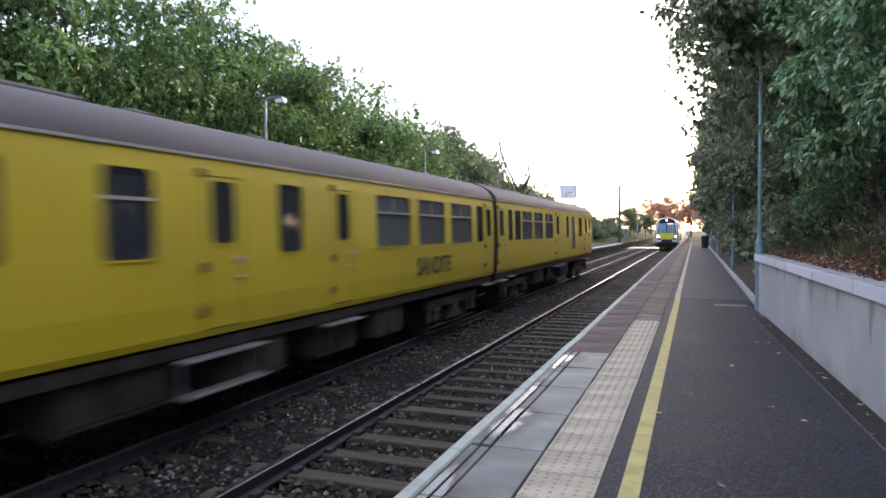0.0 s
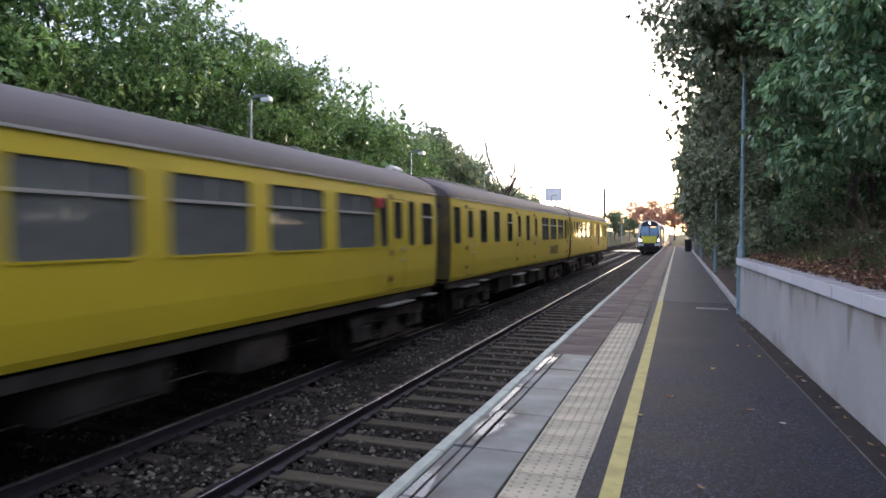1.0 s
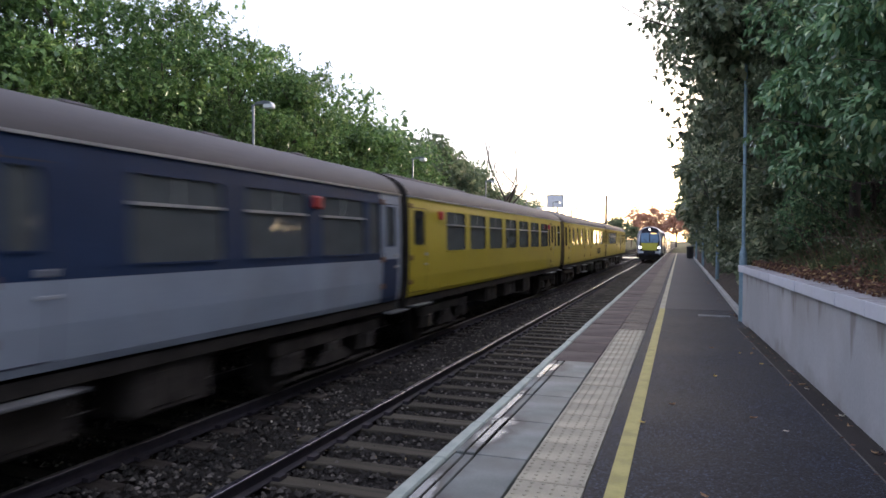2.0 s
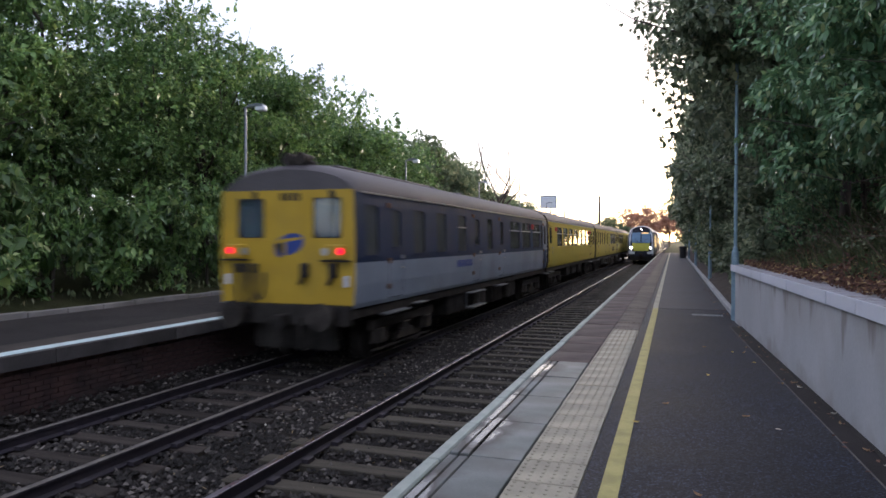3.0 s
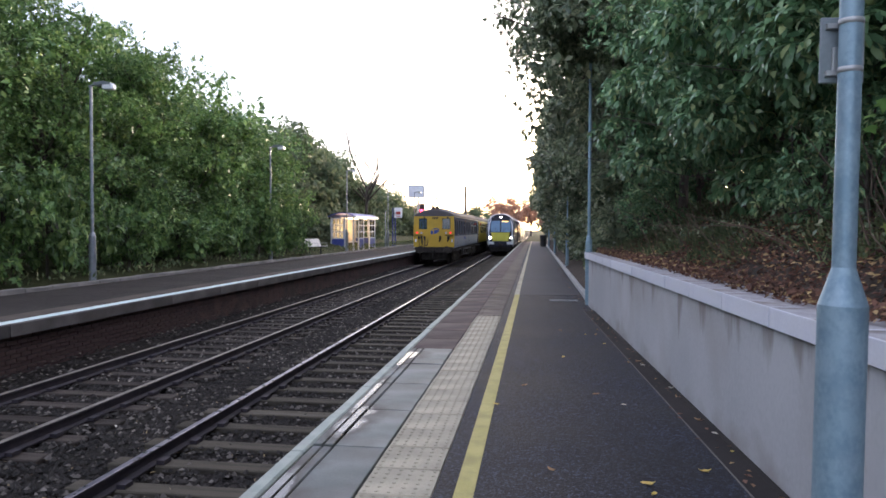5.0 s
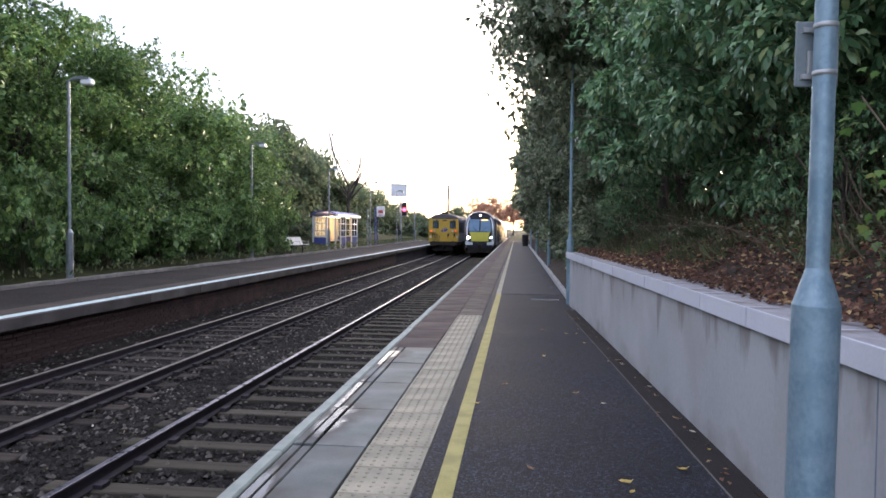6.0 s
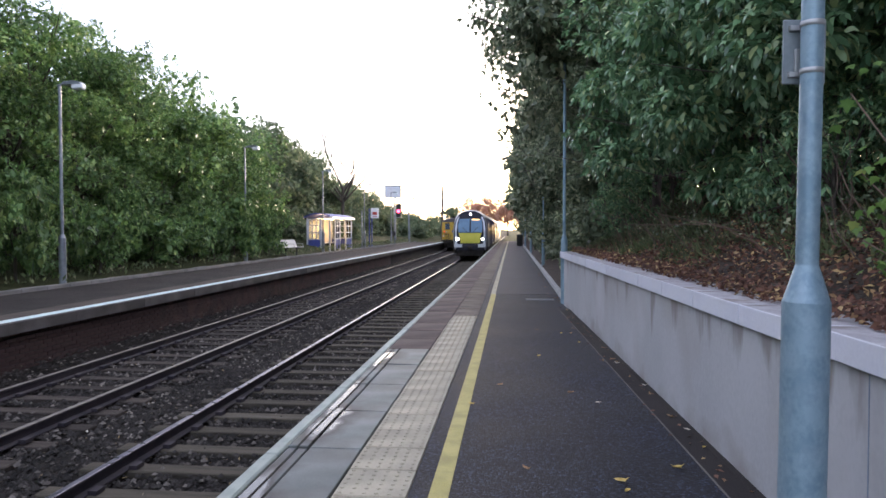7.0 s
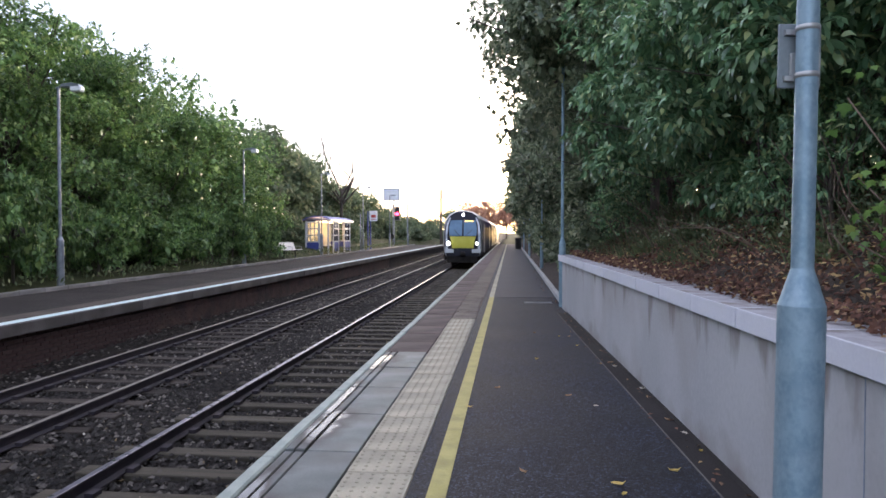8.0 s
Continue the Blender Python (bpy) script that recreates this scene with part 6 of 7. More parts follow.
    panel("destination_display", [(0.12, 3.12), (0.7, 3.12), (0.7, 3.19), (0.12, 3.19)], 0.018, AMBER, label="lit amber destination display")
    bm = bmesh.new()
    tube(bm, (0, face_y(3.58) - 0.05, 3.58), (0, face_y(3.58) + 0.05, 3.58), 0.07, seg=16)
    part("top_light", bm, HEAD, base, "lit white top light")
    for s in (-1, 1):
        bm = bmesh.new()
        tube(bm, (s * 0.15, face_y(2.1) - 0.04, 2.1), (s * 0.6, face_y(2.55) - 0.04, 2.55), 0.015, seg=6)
        part("wiper", bm, RUBBER, base)
    bm = bmesh.new()
    box(bm, -1.05, 1.05, 0.1, 0.6, 0.3, 0.98, 0.04)
    box(bm, -0.16, 0.16, -0.3, 0.2, 0.8, 1.05, 0.03)
    part("coupler", bm, UNDER, base, "dark coupler and lower fairing")
    return base


RAILCARS = [railcar(True), railcar(False), railcar(False)]

# ---------------------------------------------------------------- lamps, shelter, signs
DIFFUSER = mat("lamp_diffuser", (0.75, 0.76, 0.78), (0.82, 0.83, 0.84), 4.0, 0.2, bump=0.0)
SHELTER_BLUE = mat("shelter_blue", (0.05, 0.07, 0.26), (0.07, 0.09, 0.32), 3.0, 0.45, bump=0.03)
SHELTER_GREY = mat("shelter_grey", (0.5, 0.52, 0.56), (0.6, 0.62, 0.65), 3.0, 0.45, bump=0.03)
CREAM = mat("cream_panel", (0.6, 0.5, 0.36), (0.7, 0.6, 0.44), 2.0, 0.7, bump=0.03)
WARM = glow("shelter_lamp_warm", (1.0, 0.66, 0.3), 4.0)
PERF = mat("perforated_pale_metal", (0.55, 0.53, 0.5), (0.65, 0.63, 0.6), 6.0, 0.5, metal=0.2, bump=0.3, fine=80)
SIGN_WHITE = mat("sign_white", (0.72, 0.73, 0.75), (0.8, 0.8, 0.82), 3.0, 0.5, bump=0.02)
SIGN_BACK = mat("sign_grey_back", (0.22, 0.25, 0.26), (0.29, 0.32, 0.33), 5.0, 0.5, metal=0.2, bump=0.04)
SIGN_RED = mat("sign_red", (0.45, 0.06, 0.05), (0.52, 0.08, 0.06), 4.0, 0.5, bump=0.0)
SIGNAL_RED = glow("signal_red", (1.0, 0.02, 0.05), 9.0)
PANE = clear_glass("shelter_glass", (0.85, 0.88, 0.88))


def lamp_post(tall, thick, base_mat, label):
    """A post with a thicker foot, thick times as stout as the near one; its lantern reaches out along +x."""
    b = empty("street_lamp")
    bm = bmesh.new()
    lathe(bm, [(0.0628 * thick, -0.2), (0.0628 * thick, 1.197)], 24)
    lathe(bm, [(0.0623 * thick, 1.197), (0.03 * thick, 1.3)], 24)
    lathe(bm, [(0.03 * thick, 1.3), (0.0272 * thick, tall)], 20)
    part("post", bm, base_mat, b)
    bm = bmesh.new()
    tube(bm, (-0.06, 0, tall - 0.02), (0.16, 0, tall + 0.03), 0.03, seg=10)
    prof = [(0.1, 0.0), (0.16, 0.07), (0.45, 0.1), (0.62, 0.06), (0.66, 0.0)]
    a = [bm.verts.new((x, -0.11, tall + z)) for x, z in prof]
    c = [bm.verts.new((x, 0.11, tall + z)) for x, z in prof]
    for i in range(4):
        bm.faces.new((a[i], a[i + 1], c[i + 1], c[i]))
    bm.faces.new(a[::-1])
    bm.faces.new(c)
    bm.faces.new((a[0], c[0], c[4], a[4]))
    h = part("lantern", bm, GALV_GREY, b, "grey lantern head")
    bm = bmesh.new()
    box(bm, 0.38, 0.7, -0.105, 0.105, tall - 0.13, tall + 0.02, 0.03)
    part("diffuser", bm, DIFFUSER, h, "white lamp diffuser")
    return tagged(b, label, "street lamp", "platform lamps")


far_lamp = lamp_post(5.3, 1.5, GALV_GREY, "tall grey lamp post on the opposite platform")
far_lamp.matrix_world = pose(-12.05, 17.3, 0)
for x, y in ((-12.5, 31.2), (-12.45, 44.4), (-12.5, 57.5), (-12.55, 70.8), (-12.6, 84.0)):
    copy_thing(far_lamp, pose(x, y, 0))
near_lamp = lamp_post(5.3, 1.0, GALV, "blue-grey galvanised lamp post beside the wall")
LEAN = pose(0.823, 2.0, 0, 0, 0.57, 0)
near_lamp.matrix_world = LEAN @ pose(0, 0, 0, 0, 0, 180)
for x, y in ((1.005, 13.05), (1.23, 26.4), (1.15, 40.0), (1.1, 54.0), (1.1, 68.0)):
    copy_thing(near_lamp, pose(x, y, 0, 0, 0, 180))


def post_sign():
    b = empty("sign_plate")
    bm = bmesh.new()
    box(bm, -0.06, 0.06, 0.045, 0.052, 1.812, 1.995, 0.003)
    part("plate", bm, SIGN_BACK, b)
    bm = bmesh.new()
    box(bm, -0.03, 0.052, 0.032, 0.044, 1.845, 1.91, 0.002)
    part("bracket", bm, ALU, b, "pale mounting bracket")
    for z in (1.838, 1.968):
        bm = bmesh.new()
        lathe(bm, [(0.0275, z - 0.008), (0.032, z - 0.007), (0.032, z + 0.007), (0.0275, z + 0.008)], 18)
        box(bm, -0.046, 0.05, 0.032, 0.046, z - 0.007, z + 0.007)
        part("band_clamp", bm, ALU, b, "bright metal band clamp")
    b.matrix_world = LEAN @ pose(0, 0, 0, 0, 0, 3)
    tagged(b, "small grey metal plate clamped to a lamp post", "sign")


post_sign()


def shelter():
    b = empty("shelter")
    tagged(b, "small blue platform shelter with glazed walls lit inside", "shelter")
    x0, x1, y0, y1, h = -14.2, -12.6, 46.6, 53.0, 2.25
    posts = [(x0, y0), (x1, y0), (x1 - 0.62, y0), (x1, y0 + 1.4), (x1, 49.4), (x1, 51.2), (x1, y1), (x0, y1), (x0, 49.8)]
    for x, y in posts:
        bm = bmesh.new()
        box(bm, x - 0.05, x + 0.05, y - 0.05, y + 0.05, -0.3, h, 0.01)
        part("corner_post", bm, SHELTER_GREY, b, "grey metal post")
    bm = bmesh.new()
    n = 8
    prof = [(x0 - 0.2 + (x1 - x0 + 0.45) * k / n, h + 0.28 * math.sin(math.pi * k / n) ** 0.8) for k in range(n + 1)]
    extrude_profile(bm, prof + [(x, z + 0.07) for x, z in prof[::-1]], y0 - 0.2, y1 + 0.2)
    part("roof", bm, SHELTER_BLUE, b, "curved blue roof")
    bm = bmesh.new()
    box(bm, x1 + 0.02, x1 + 0.26, y0 - 0.21, y1 + 0.21, h - 0.06, h + 0.1, 0.01)
    part("fascia", bm, SIGN_WHITE, b, "white roof edge")

    def wall(ax, c, a0, a1, cols):
        """Lower blue panel and a grid of panes with bars; ax 0 runs along y at x = c, ax 1 along x at y = c."""
        def put(bm, u0, u1, z0, z1, t):
            if ax == 0:
                box(bm, c - t, c + t, u0, u1, z0, z1)
            else:
                box(bm, u0, u1, c - t, c + t, z0, z1)
        bm = bmesh.new()
        put(bm, a0, a1, 0.05, 0.72, 0.02)
        part("lower_panel", bm, SHELTER_BLUE, b, "blue lower panel")
        rows = [0.76, 1.22, 1.7, 2.16]
        w = (a1 - a0) / cols
        for i in range(cols):
            for z0, z1 in zip(rows, rows[1:]):
                bm = bmesh.new()
                put(bm, a0 + i * w + 0.03, a0 + (i + 1) * w - 0.03, z0 + 0.03, z1 - 0.03, 0.006)
                part("pane", bm, PANE, b)
        bm = bmesh.new()
        for z in rows:
            put(bm, a0, a1, z - 0.035, z + 0.035, 0.022)
        for i in range(cols + 1):
            u = min(max(a0 + i * w, a0 + 0.031), a1 - 0.031)
            put(bm, u - 0.03, u + 0.03, 0.725, 2.2, 0.026)
        part("glazing_bars", bm, SHELTER_GREY, b)

    wall(1, y0, x0 + 0.06, x1 - 0.68, 3)
    wall(0, x1, y0 + 1.46, 49.34, 2)
    wall(0, x1, 51.26, y1 - 0.06, 2)
    wall(1, y1, x0 + 0.06, x1 - 0.06, 3)
    bm = bmesh.new()
    box(bm, x0 - 0.03, x0 + 0.03, y0, y1, 0.05, 2.2)
    part("back_wall", bm, CREAM, b, "cream back wall")
    bm = bmesh.new()
    box(bm, -13.7, -13.1, 47.2, 52.4, 2.17, 2.22, 0.01)
    part("ceiling_lamp", bm, WARM, b, "lit warm strip lamp")
    bm = bmesh.new()
    box(bm, -14.1, -13.7, 47.6, 52.0, 0.42, 0.47, 0.01)
    for y in (48, 49.8, 51.6):
        box(bm, -13.95, -13.88, y - 0.03, y + 0.03, -0.3, 0.42)
    part("bench_seat", bm, SHELTER_GREY, b)


shelter()


def bench():
    b = empty("platform_bench")
    tagged(b, "pale perforated metal bench on two legs", "bench")
    bm = bmesh.new()
    prof = [(0.32, 0.44), (0.3, 0.46), (-0.1, 0.43), (-0.28, 0.86), (-0.31, 0.85), (-0.13, 0.4), (0.3, 0.43)]
    extrude_profile(bm, prof, -1.0, 1.0)
    part("seat", bm, PERF, b, "pale perforated seat and back")
    for y in (-0.6, 0.6):
        bm = bmesh.new()
        tube(bm, (0.1, y, -0.1), (0.1, y, 0.42), 0.04, seg=10)
        box(bm, -0.12, 0.28, y - 0.03, y + 0.03, 0.38, 0.425)
        part("leg", bm, RUBBER, b, "dark metal leg")
    for y in (-1.0, 0.0, 1.0):
        bm = bmesh.new()
        tube(bm, (0.28, y, 0.44), (0.26, y, 0.62), 0.014, seg=6)
        tube(bm, (0.26, y, 0.62), (-0.14, y, 0.62), 0.014, seg=6)
        part("armrest", bm, ALU, b)
    b.matrix_world = pose(-12.35, 37.2, 0.0, 0, 0, -12)


bench()


def far_signs():
    # name board on two posts
    b = empty("name_board")
    tagged(b, "white station board with red band on posts", "sign")
    for y in (59.5, 60.6):
        bm = bmesh.new()
        tube(bm, (-12.5, y, -0.2), (-12.5, y, 3.3), 0.05, seg=8)
        part("post", bm, SHELTER_BLUE, b)
    bm = bmesh.new()
    box(bm, -12.45, -11.75, 59.95, 60.0, 2.45, 3.35, 0.01)
    part("board", bm, SIGN_WHITE, b)
    bm = bmesh.new()
    box(bm, -12.3, -11.9, 59.94, 59.952, 2.75, 3.0)
    box(bm, -12.3, -11.9, 59.94, 59.952, 2.55, 2.6)
    part("lettering_bars", bm, SIGN_RED, b, "red band and bars")
    bm = bmesh.new()
    box(bm, -12.52, -12.42, 59.45, 60.65, 2.9, 3.0)
    part("bracket", bm, GALV_GREY, b)
    # big board on a mast
    b = empty("mast_board")
    tagged(b, "large pale board high on a grey mast", "sign")
    bm = bmesh.new()
    tube(bm, (-13.0, 76.1, -0.2), (-13.0, 76.1, 6.3), 0.09, 0.07, seg=10)
    part("mast", bm, GALV_GREY, b)
    bm = bmesh.new()
    box(bm, -14.2, -12.35, 75.95, 76.0, 4.98, 6.38, 0.01)
    part("board", bm, SIGN_WHITE, b)
    bm = bmesh.new()
    box(bm, -14.24, -12.31, 75.93, 75.955, 6.3, 6.42)
    box(bm, -12.42, -12.31, 75.93, 75.955, 4.95, 6.3)
    part("board_rim", bm, SIGN_BACK, b)
    # signal
    b = empty("railway_signal")
    tagged(b, "colour-light signal showing red on a post", "signal")
    bm = bmesh.new()
    tube(bm, (-12.4, 72.0, -0.2), (-12.4, 72.0, 3.0), 0.07, seg=10)
    box(bm, -12.6, -11.6, 71.85, 72.3, 2.72, 2.78)
    part("post", bm, GALV_GREY, b)
    bm = bmesh.new()
    box(bm, -12.2, -11.68, 71.9, 72.2, 2.78, 4.2, 0.04)
    part("signal_head", bm, RUBBER, b, "black signal head")
    bm = bmesh.new()
    tube(bm, (-11.95, 71.86, 3.4), (-11.95, 71.91, 3.4), 0.17, seg=18)
    part("signal_lamp", bm, SIGNAL_RED, b, "lit red lamp")
    bm = bmesh.new()
    box(bm, -12.48, -12.32, 71.9, 71.93, 3.05, 4.4)
    part("ladder", bm, ALU, b)
    bm = bmesh.new()
    tube(bm, (-12.55, 71.8, 1.0), (-12.55, 71.86, 1.0), 0.3, seg=16)
    part("round_plate", bm, RUBBER, b)
    # slim mast and poles further off
    for name, x, y, h, r, label in (("slim_post", -11.9, 53.8, 2.9, 0.05, "slim grey post beside the shelter"), ("tall_mast", -10.1, 100.0, 7.8, 0.2, "tall slim mast beside the line"),
                                    ("slim_post", -13.3, 88.0, 5.2, 0.07, "slim grey post at the platform end"), ("slim_post", -10.6, 112.0, 3.6, 0.09, "grey post beside the line"), ("slim_post", -9.2, 120.0, 3.0, 0.08, "grey post beside the line")):
        bm = bmesh.new()
        lathe(bm, [(r * 1.2, -0.4), (r, 0.4), (r * 0.8, h), (r * 0.4, h + 0.04)], 10)
        o = finish(name, bm, BARK if name == "tall_mast" else GALV_GREY)
        o.matrix_world = pose(x, y, 0)
        tagged(o, label, "post")
    # litter bin at the platform's end
    b = empty("litter_bin")
    bm = bmesh.new()
    lathe(bm, [(0.22, 0.02), (0.25, 0.1), (0.27, 0.85), (0.29, 0.88), (0.29, 0.95), (0.2, 1.0)], 16)
    part("body", bm, RUBBER, b)
    bm = bmesh.new()
    tube(bm, (0, 0, -0.05), (0, 0, 0.04), 0.1, seg=10)
    part("foot", bm, UNDER, b)
    b.matrix_world = pose(0.72, 58.0, 0.0)
    tagged(b, "black round litter bin on the platform", "bin")


far_signs()


def bare_tree():
    rng = np.random.default_rng(9)
    bm = bmesh.new()
    tube(bm, (0, 0, -0.3), (0.1, 0, 4.0), 0.16, 0.1, 8, cap=False)
    for k in range(9):
        a = rng.uniform(0, 6.28)
        limb_mesh(bm, rng, (0.1, 0, rng.uniform(2.5, 4.0)), (1.6 * math.cos(a), 1.6 * math.sin(a), rng.uniform(5.5, 8.6)), 0.07, 0.025, 2)
    o = finish("bare_tree", bm, BARK)
    o.matrix_world = S(-16.6, 66.0, 0.5, 0, 1.3)
    tagged(o, "leafless tree with thin bare branches", "tree")


bare_tree()


# ---------------------------------------------------------------- platform pieces
def leaf_thing(rng, size):
    bm = bmesh.new()
    pts = [(0, -0.5), (0.2, -0.25), (0.24, 0.05), (0.13, 0.32), (0, 0.5), (-0.13, 0.32), (-0.24, 0.05), (-0.2, -0.25)]
    top = [bm.verts.new((x * size, y * size, 0.004 + size * (2.6 * x * x + 1.0 * abs(y) ** 2 * rng.uniform(0.3, 1.8)))) for x, y in pts]
    mid = [bm.verts.new((0, y * size, 0.006 + size * 0.12 * y * y)) for y in (-0.25, 0.05, 0.32)]
    bm.faces.new((top[0], top[1], mid[0])), bm.faces.new((top[0], mid[0], top[7]))
    bm.faces.new((top[1], top[2], mid[1], mid[0])), bm.faces.new((top[7], mid[0], mid[1], top[6]))
    bm.faces.new((top[2], top[3], mid[2], mid[1])), bm.faces.new((top[6], mid[1], mid[2], top[5]))
    bm.faces.new((top[3], top[4], mid[2])), bm.faces.new((top[5], mid[2], top[4]))
    return bm


def fallen_leaves():
    rng = random.Random(31)
    cols = [mat("leaf_yellow", (0.5, 0.36, 0.08), (0.6, 0.46, 0.14), 30, 0.7, bump=0.0), mat("leaf_brown", (0.2, 0.12, 0.06), (0.32, 0.2, 0.1), 30, 0.7, bump=0.0), mat("leaf_pale", (0.55, 0.5, 0.4), (0.66, 0.6, 0.5), 30, 0.6, bump=0.0)]
    tell = ["curled yellow fallen leaf on the asphalt", "dry brown fallen leaf on the asphalt", "pale upturned fallen leaf on the asphalt"]
    for i, (x, y) in enumerate(LEAVES):
        k = (2, 0, 0, 1, 1, 2, 0, 0, 1, 1)[i % 10]
        o = finish("fallen_leaf", leaf_thing(rng, rng.uniform(0.05, 0.08) * (1.35 if i in (6, 7) else 1)), cols[k])
        o.matrix_world = pose(x, y, 0.001, 0, 0, rng.uniform(0, 360))
        tagged(o, tell[k], "leaf", "fallen leaves")
    # crumbs of leaf along the foot of the wall
    r2 = np.random.default_rng(4)
    n = 260
    y = r2.uniform(2, 26, n)
    x = np.array([wall_x(v) for v in y]) - 0.02 - 0.2 * r2.random(n) ** 2
    p = np.stack([x, y, np.full(n, 0.008)], 1)
    ax = r2.normal(size=(n, 3)) * np.array([1, 1, 0.25])
    ax /= np.linalg.norm(ax, axis=1)[:, None]
    sd = np.cross(ax, np.array([0, 0.2, 1.0]))
    L = r2.uniform(0.015, 0.06, n)[:, None]
    V = np.stack([p - ax * L * 0.5, p + sd * L * 0.25 + [0, 0, 0.008], p + ax * L * 0.5, p - sd * L * 0.25], 1).reshape(-1, 3)
    k = 4 * np.arange(n)[:, None]
    tagged(new("leaf_crumbs", mesh_fast("leaf_crumbs", V, np.concatenate([k + np.array([0, 1, 2]), k + np.array([0, 2, 3])], 0), LITTER)), "small dead leaves along the foot of the wall", "leaf litter", kind="stuff")


LEAVES = [(0.71, 5.56), (0.32, 7.56), (0.85, 8.52), (-0.09, 6.12), (0.52, 5.88), (1.20, 6.20), (0.98, 4.07), (0.62, 3.82), (0.10, 3.97), (1.18, 5.89), (1.23, 4.86), (0.63, 3.68), (0.68, 9.24), (0.81, 9.25), (1.10, 7.44), (1.11, 7.23), (-0.30, 5.42), (1.24, 4.47), (1.19, 5.19), (0.36, 9.57)]
fallen_leaves()


def wall_foot():
    # pale joint line along the wall, kerb beyond the wall, drain grate
    bm = bmesh.new()
    prev = None
    for y in np.arange(-5, 12.9, 1.0):
        x = wall_x(y) - 0.17
        cur = [bm.verts.new(p) for p in ((x - 0.005, y, 0.003), (x + 0.005, y, 0.006))]
        if prev:
            bm.faces.new((prev[0], prev[1], cur[1], cur[0]))
        prev = cur
    part("joint_strip", bm, CONCRETE_OLD, PLATFORM, "thin pale joint along the wall foot")
    bm = bmesh.new()
    prev = None
    for y in np.arange(-5, 12.9, 1.0):
        x = wall_x(y)
        cur = [bm.verts.new(p) for p in ((x - 0.16, y, 0.003), (x - 0.02, y, 0.005), (x - 0.003, y, 0.03))]
        if prev:
            for a in (0, 1):
                bm.faces.new((prev[a], prev[a + 1], cur[a + 1], cur[a]))
        prev = cur
    part("tar_fillet", bm, OLD_TAR, PLATFORM, "smooth dark tar strip along the wall foot")
    bm = bmesh.new()
    y = 12.85
    while y < END_Y - 1:
        x = wall_x(y) + 0.02
        box(bm, x, x + 0.1, y + 0.005, y + 0.9, -0.2, 0.1 + random.uniform(-0.01, 0.01), 0.012)
        y += 0.91
    tagged(finish("kerb_near", bm, CONCRETE), "grey concrete edging kerb beside the trees", "kerb", kind="structure")
    b = empty("drain_grate")
    bm = bmesh.new()
    box(bm, 0.3, 0.86, 13.62, 13.64, -0.03, 0.008)
    box(bm, 0.3, 0.86, 13.84, 13.86, -0.03, 0.008)
    part("frame", bm, GALV_GREY, b)
    for k in range(14):
        bm = bmesh.new()
        box(bm, 0.31 + k * 0.04, 0.328 + k * 0.04, 13.64, 13.84, -0.02, 0.007)
        part("bar", bm, GALV_GREY, b)
    tagged(b, "metal drain grate let into the asphalt", "drain")
    bm = bmesh.new()
    box(bm, -0.30, 0.97, 14.9, 30.0, -0.01, 0.004)
    part("asphalt_patch", bm, ASPHALT, PLATFORM, "newer dark asphalt patch")


wall_foot()


def pieces(name, proto, material, parent, places, label=""):
    """Alike pieces on one shared mesh, each an object of its own."""
    me = bpy.data.meshes.new(name)
    proto.normal_update()
    proto.to_mesh(me)
    proto.free()
    me.materials.append(material)
    for m in places:
        o = new(name, me)
        o.parent, o.matrix_world = parent, m
        if label:
            o["label"] = label


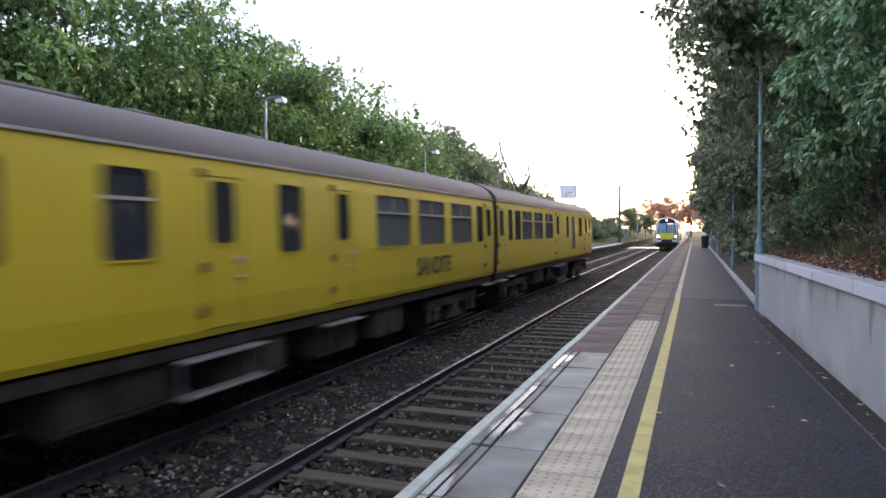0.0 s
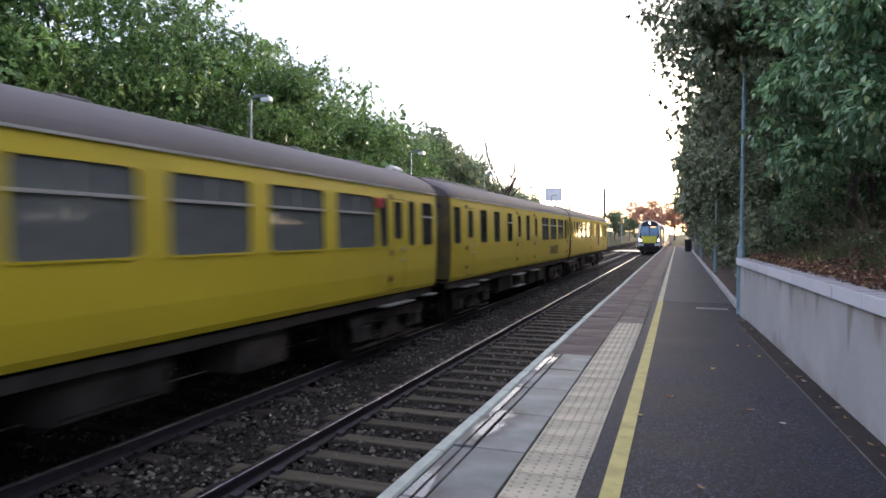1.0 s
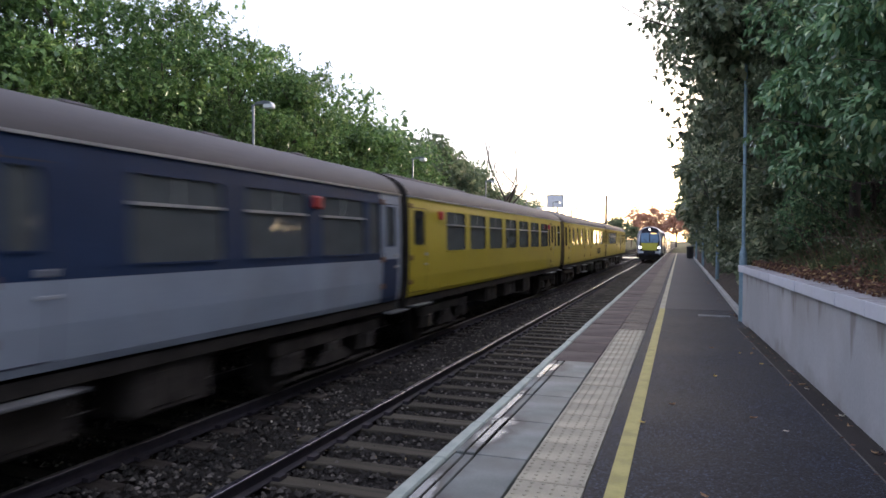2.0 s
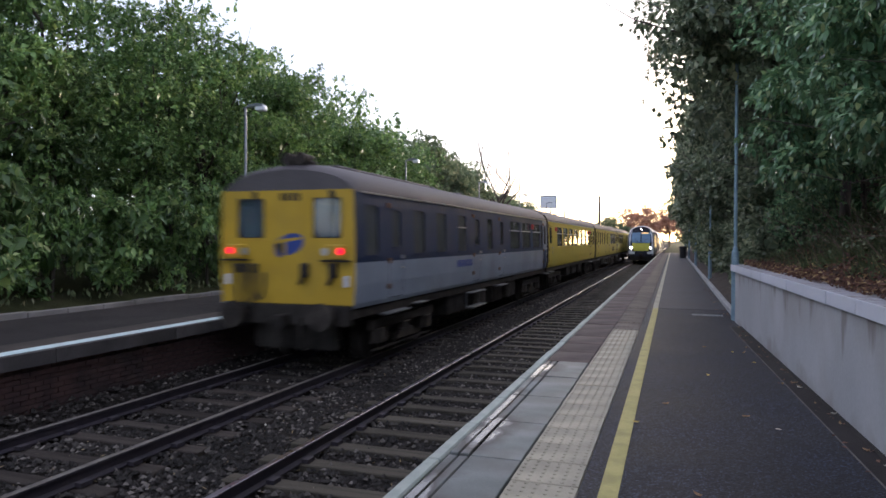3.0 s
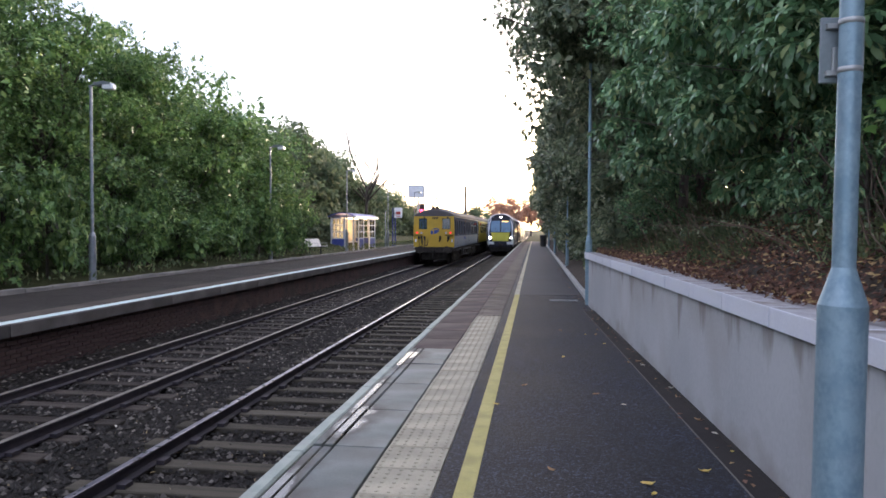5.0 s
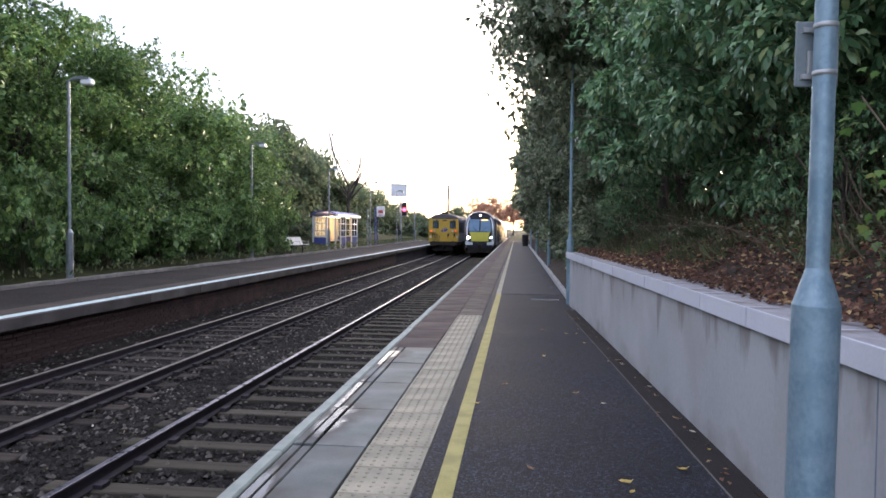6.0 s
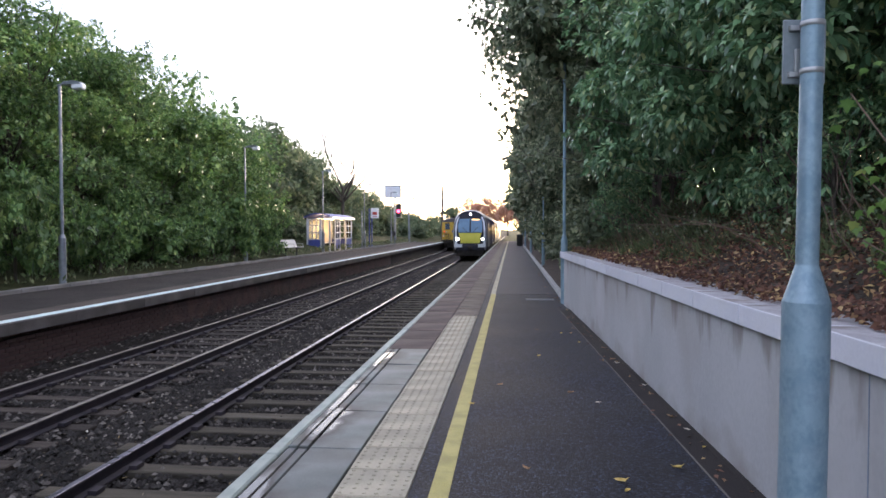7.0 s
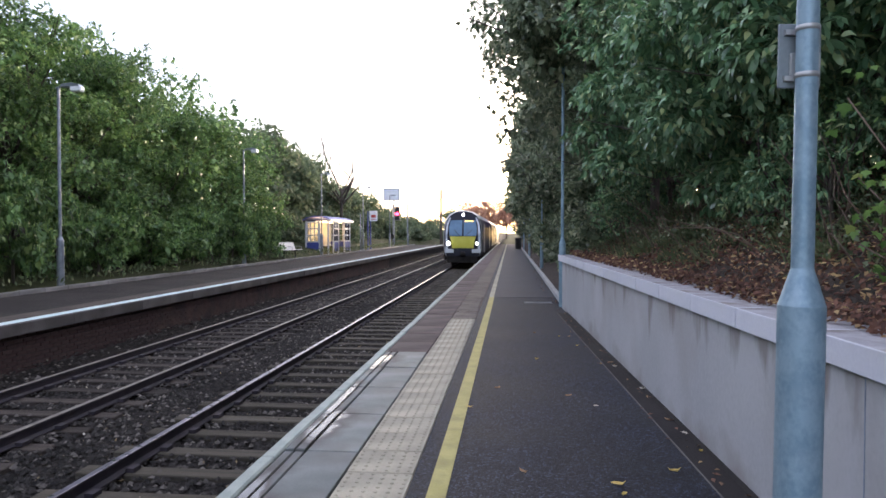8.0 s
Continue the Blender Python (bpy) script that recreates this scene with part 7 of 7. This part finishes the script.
def paving():
    rng = random.Random(77)

    def j(y, x=0.0, z=0.0):
        return pose(x + rng.uniform(-0.002, 0.002), y, z + rng.uniform(-0.003, 0.002), rng.uniform(-0.15, 0.15), rng.uniform(-0.2, 0.2), rng.uniform(-0.1, 0.1))

    # painted nose stones along the whole edge
    bm = bmesh.new()
    box(bm, EDGE_X, -1.435, 0.004, 0.896, -0.15, 0.002, 0.012)
    pieces("nose_stone", bm, EDGE_PAINT, PLATFORM, [j(-22 + 0.9 * k) for k in range(117)])
    # narrow strip and slabs near by
    bm = bmesh.new()
    box(bm, -1.426, -1.364, 0.006, 0.904, -0.15, 0.0, 0.006)
    box(bm, -1.357, -1.293, 0.006, 0.904, -0.15, 0.0, 0.006)
    pieces("edge_strip", bm, WET_PAVE, PLATFORM, [j(7.9 - 0.91 * (k + 1)) for k in range(32)])
    bm = bmesh.new()
    box(bm, -1.281, -0.945, 0.006, 0.904, -0.05, 0.0, 0.005)
    pieces("paving_slab", bm, WET_PAVE, PLATFORM, [j(7.9 - 0.91 * (k + 1)) for k in range(32)])
    # brown slabs further on
    bm = bmesh.new()
    box(bm, -1.428, -0.94, 0.004, 0.746, -0.05, 0.0, 0.006)
    pieces("brown_slab", bm, BROWN_SLAB, PLATFORM, [j(7.905 + 0.75 * k) for k in range(100)])
    # tactile slabs with domes
    bm = bmesh.new()
    box(bm, -0.933, -0.537, 0.005, 0.395, -0.05, 0.0, 0.005)
    for a in range(6):
        for b in range(6):
            x, y = -0.935 + 0.033 + a * 0.0667, 0.033 + b * 0.0667
            r0, r1 = 0.0125, 0.009
            lo = [bm.verts.new((x + r0 * math.cos(t), y + r0 * math.sin(t), 0.0)) for t in (radians(60 * q) for q in range(6))]
            hi = [bm.verts.new((x + r1 * math.cos(t), y + r1 * math.sin(t), 0.006)) for t in (radians(60 * q) for q in range(6))]
            for q in range(6):
                bm.faces.new((lo[q], lo[(q + 1) % 6], hi[(q + 1) % 6], hi[q]))
            bm.faces.new(hi)
    pieces("tactile_slab", bm, BUFF, PLATFORM, [j(11.1 - 0.4 * (k + 1)) for k in range(80)])
    bm = bmesh.new()
    box(bm, -0.935, -0.535, 0.003, 0.897, -0.05, 0.0, 0.005)
    for a in range(5):
        x = -0.9 + a * 0.075
        box(bm, x, x + 0.03, 0.02, 0.88, -0.001, 0.007)
    pieces("ribbed_slab", bm, OLD_TACTILE, PLATFORM, [j(11.105 + 0.9 * k) for k in range(80)])


paving()


def far_bricks():
    """Brick face under the opposite platform edge."""
    rng = np.random.default_rng(2)
    quad = np.array([(0, 1, 3, 2), (4, 6, 7, 5), (0, 4, 5, 1), (2, 3, 7, 6), (1, 5, 7, 3)])
    V, F = [], []
    x0 = FAR_EDGE - 0.12
    me = None
    made = 0
    for c in range(10):
        z = FAR_TOP - 0.275 - c * 0.075
        y = 4.0 + (0.115 if c % 2 else 0)
        while y < 46:
            out = rng.uniform(-0.004, 0.006) + (0.012 if c % 2 else 0.0) + (0.02 if c < 2 else 0.0)
            if 9.0 < y < 15.2 and made < 300:
                if me is None:
                    bm = bmesh.new()
                    box(bm, -0.004, 0.018, 0, 0.218, 0, 0.065, 0.004)
                    me = part("brick", bm, BRICK, FAR_PLATFORM).data
                    o = FAR_PLATFORM.children[-1]
                else:
                    o = new("brick", me)
                    o.parent = FAR_PLATFORM
                o.matrix_world = pose(x0 + out, y, z)
                made += 1
            else:
                k = len(V)
                V += [(x, q, w) for x in (x0 - 0.004, x0 + 0.018 + out) for q in (y, y + 0.218) for w in (z, z + 0.065)]
                F += (quad + k).tolist()
            y += 0.23
    tagged(from_arrays("brick_courses", V, F, BRICK, FAR_PLATFORM), kind="stuff")


far_bricks()


# ---------------------------------------------------------------- what moves
def motions():
    # the rear end of the passing train along the far line
    rear = [(0.0, -40.1), (1.5, -15.0), (3.0, 10.75), (4.5, 36.4), (6.5, 70.6), (8.0, 96.2)]
    for k, c in enumerate(COACHES):
        walk(c, [(t, pose(FAR_X, y + 19.5 * k, RAIL_Z)) for t, y in rear])
    # the nose of the railcar on the near line
    nose = [(0.0, 86.0), (3.5, 71.5), (4.5, 67.0), (7.0, 53.3), (8.0, 46.6)]
    for k, c in enumerate(RAILCARS):
        walk(c, [(t, pose(NEAR_X, y + 23.0 * k, RAIL_Z)) for t, y in nose])


motions()
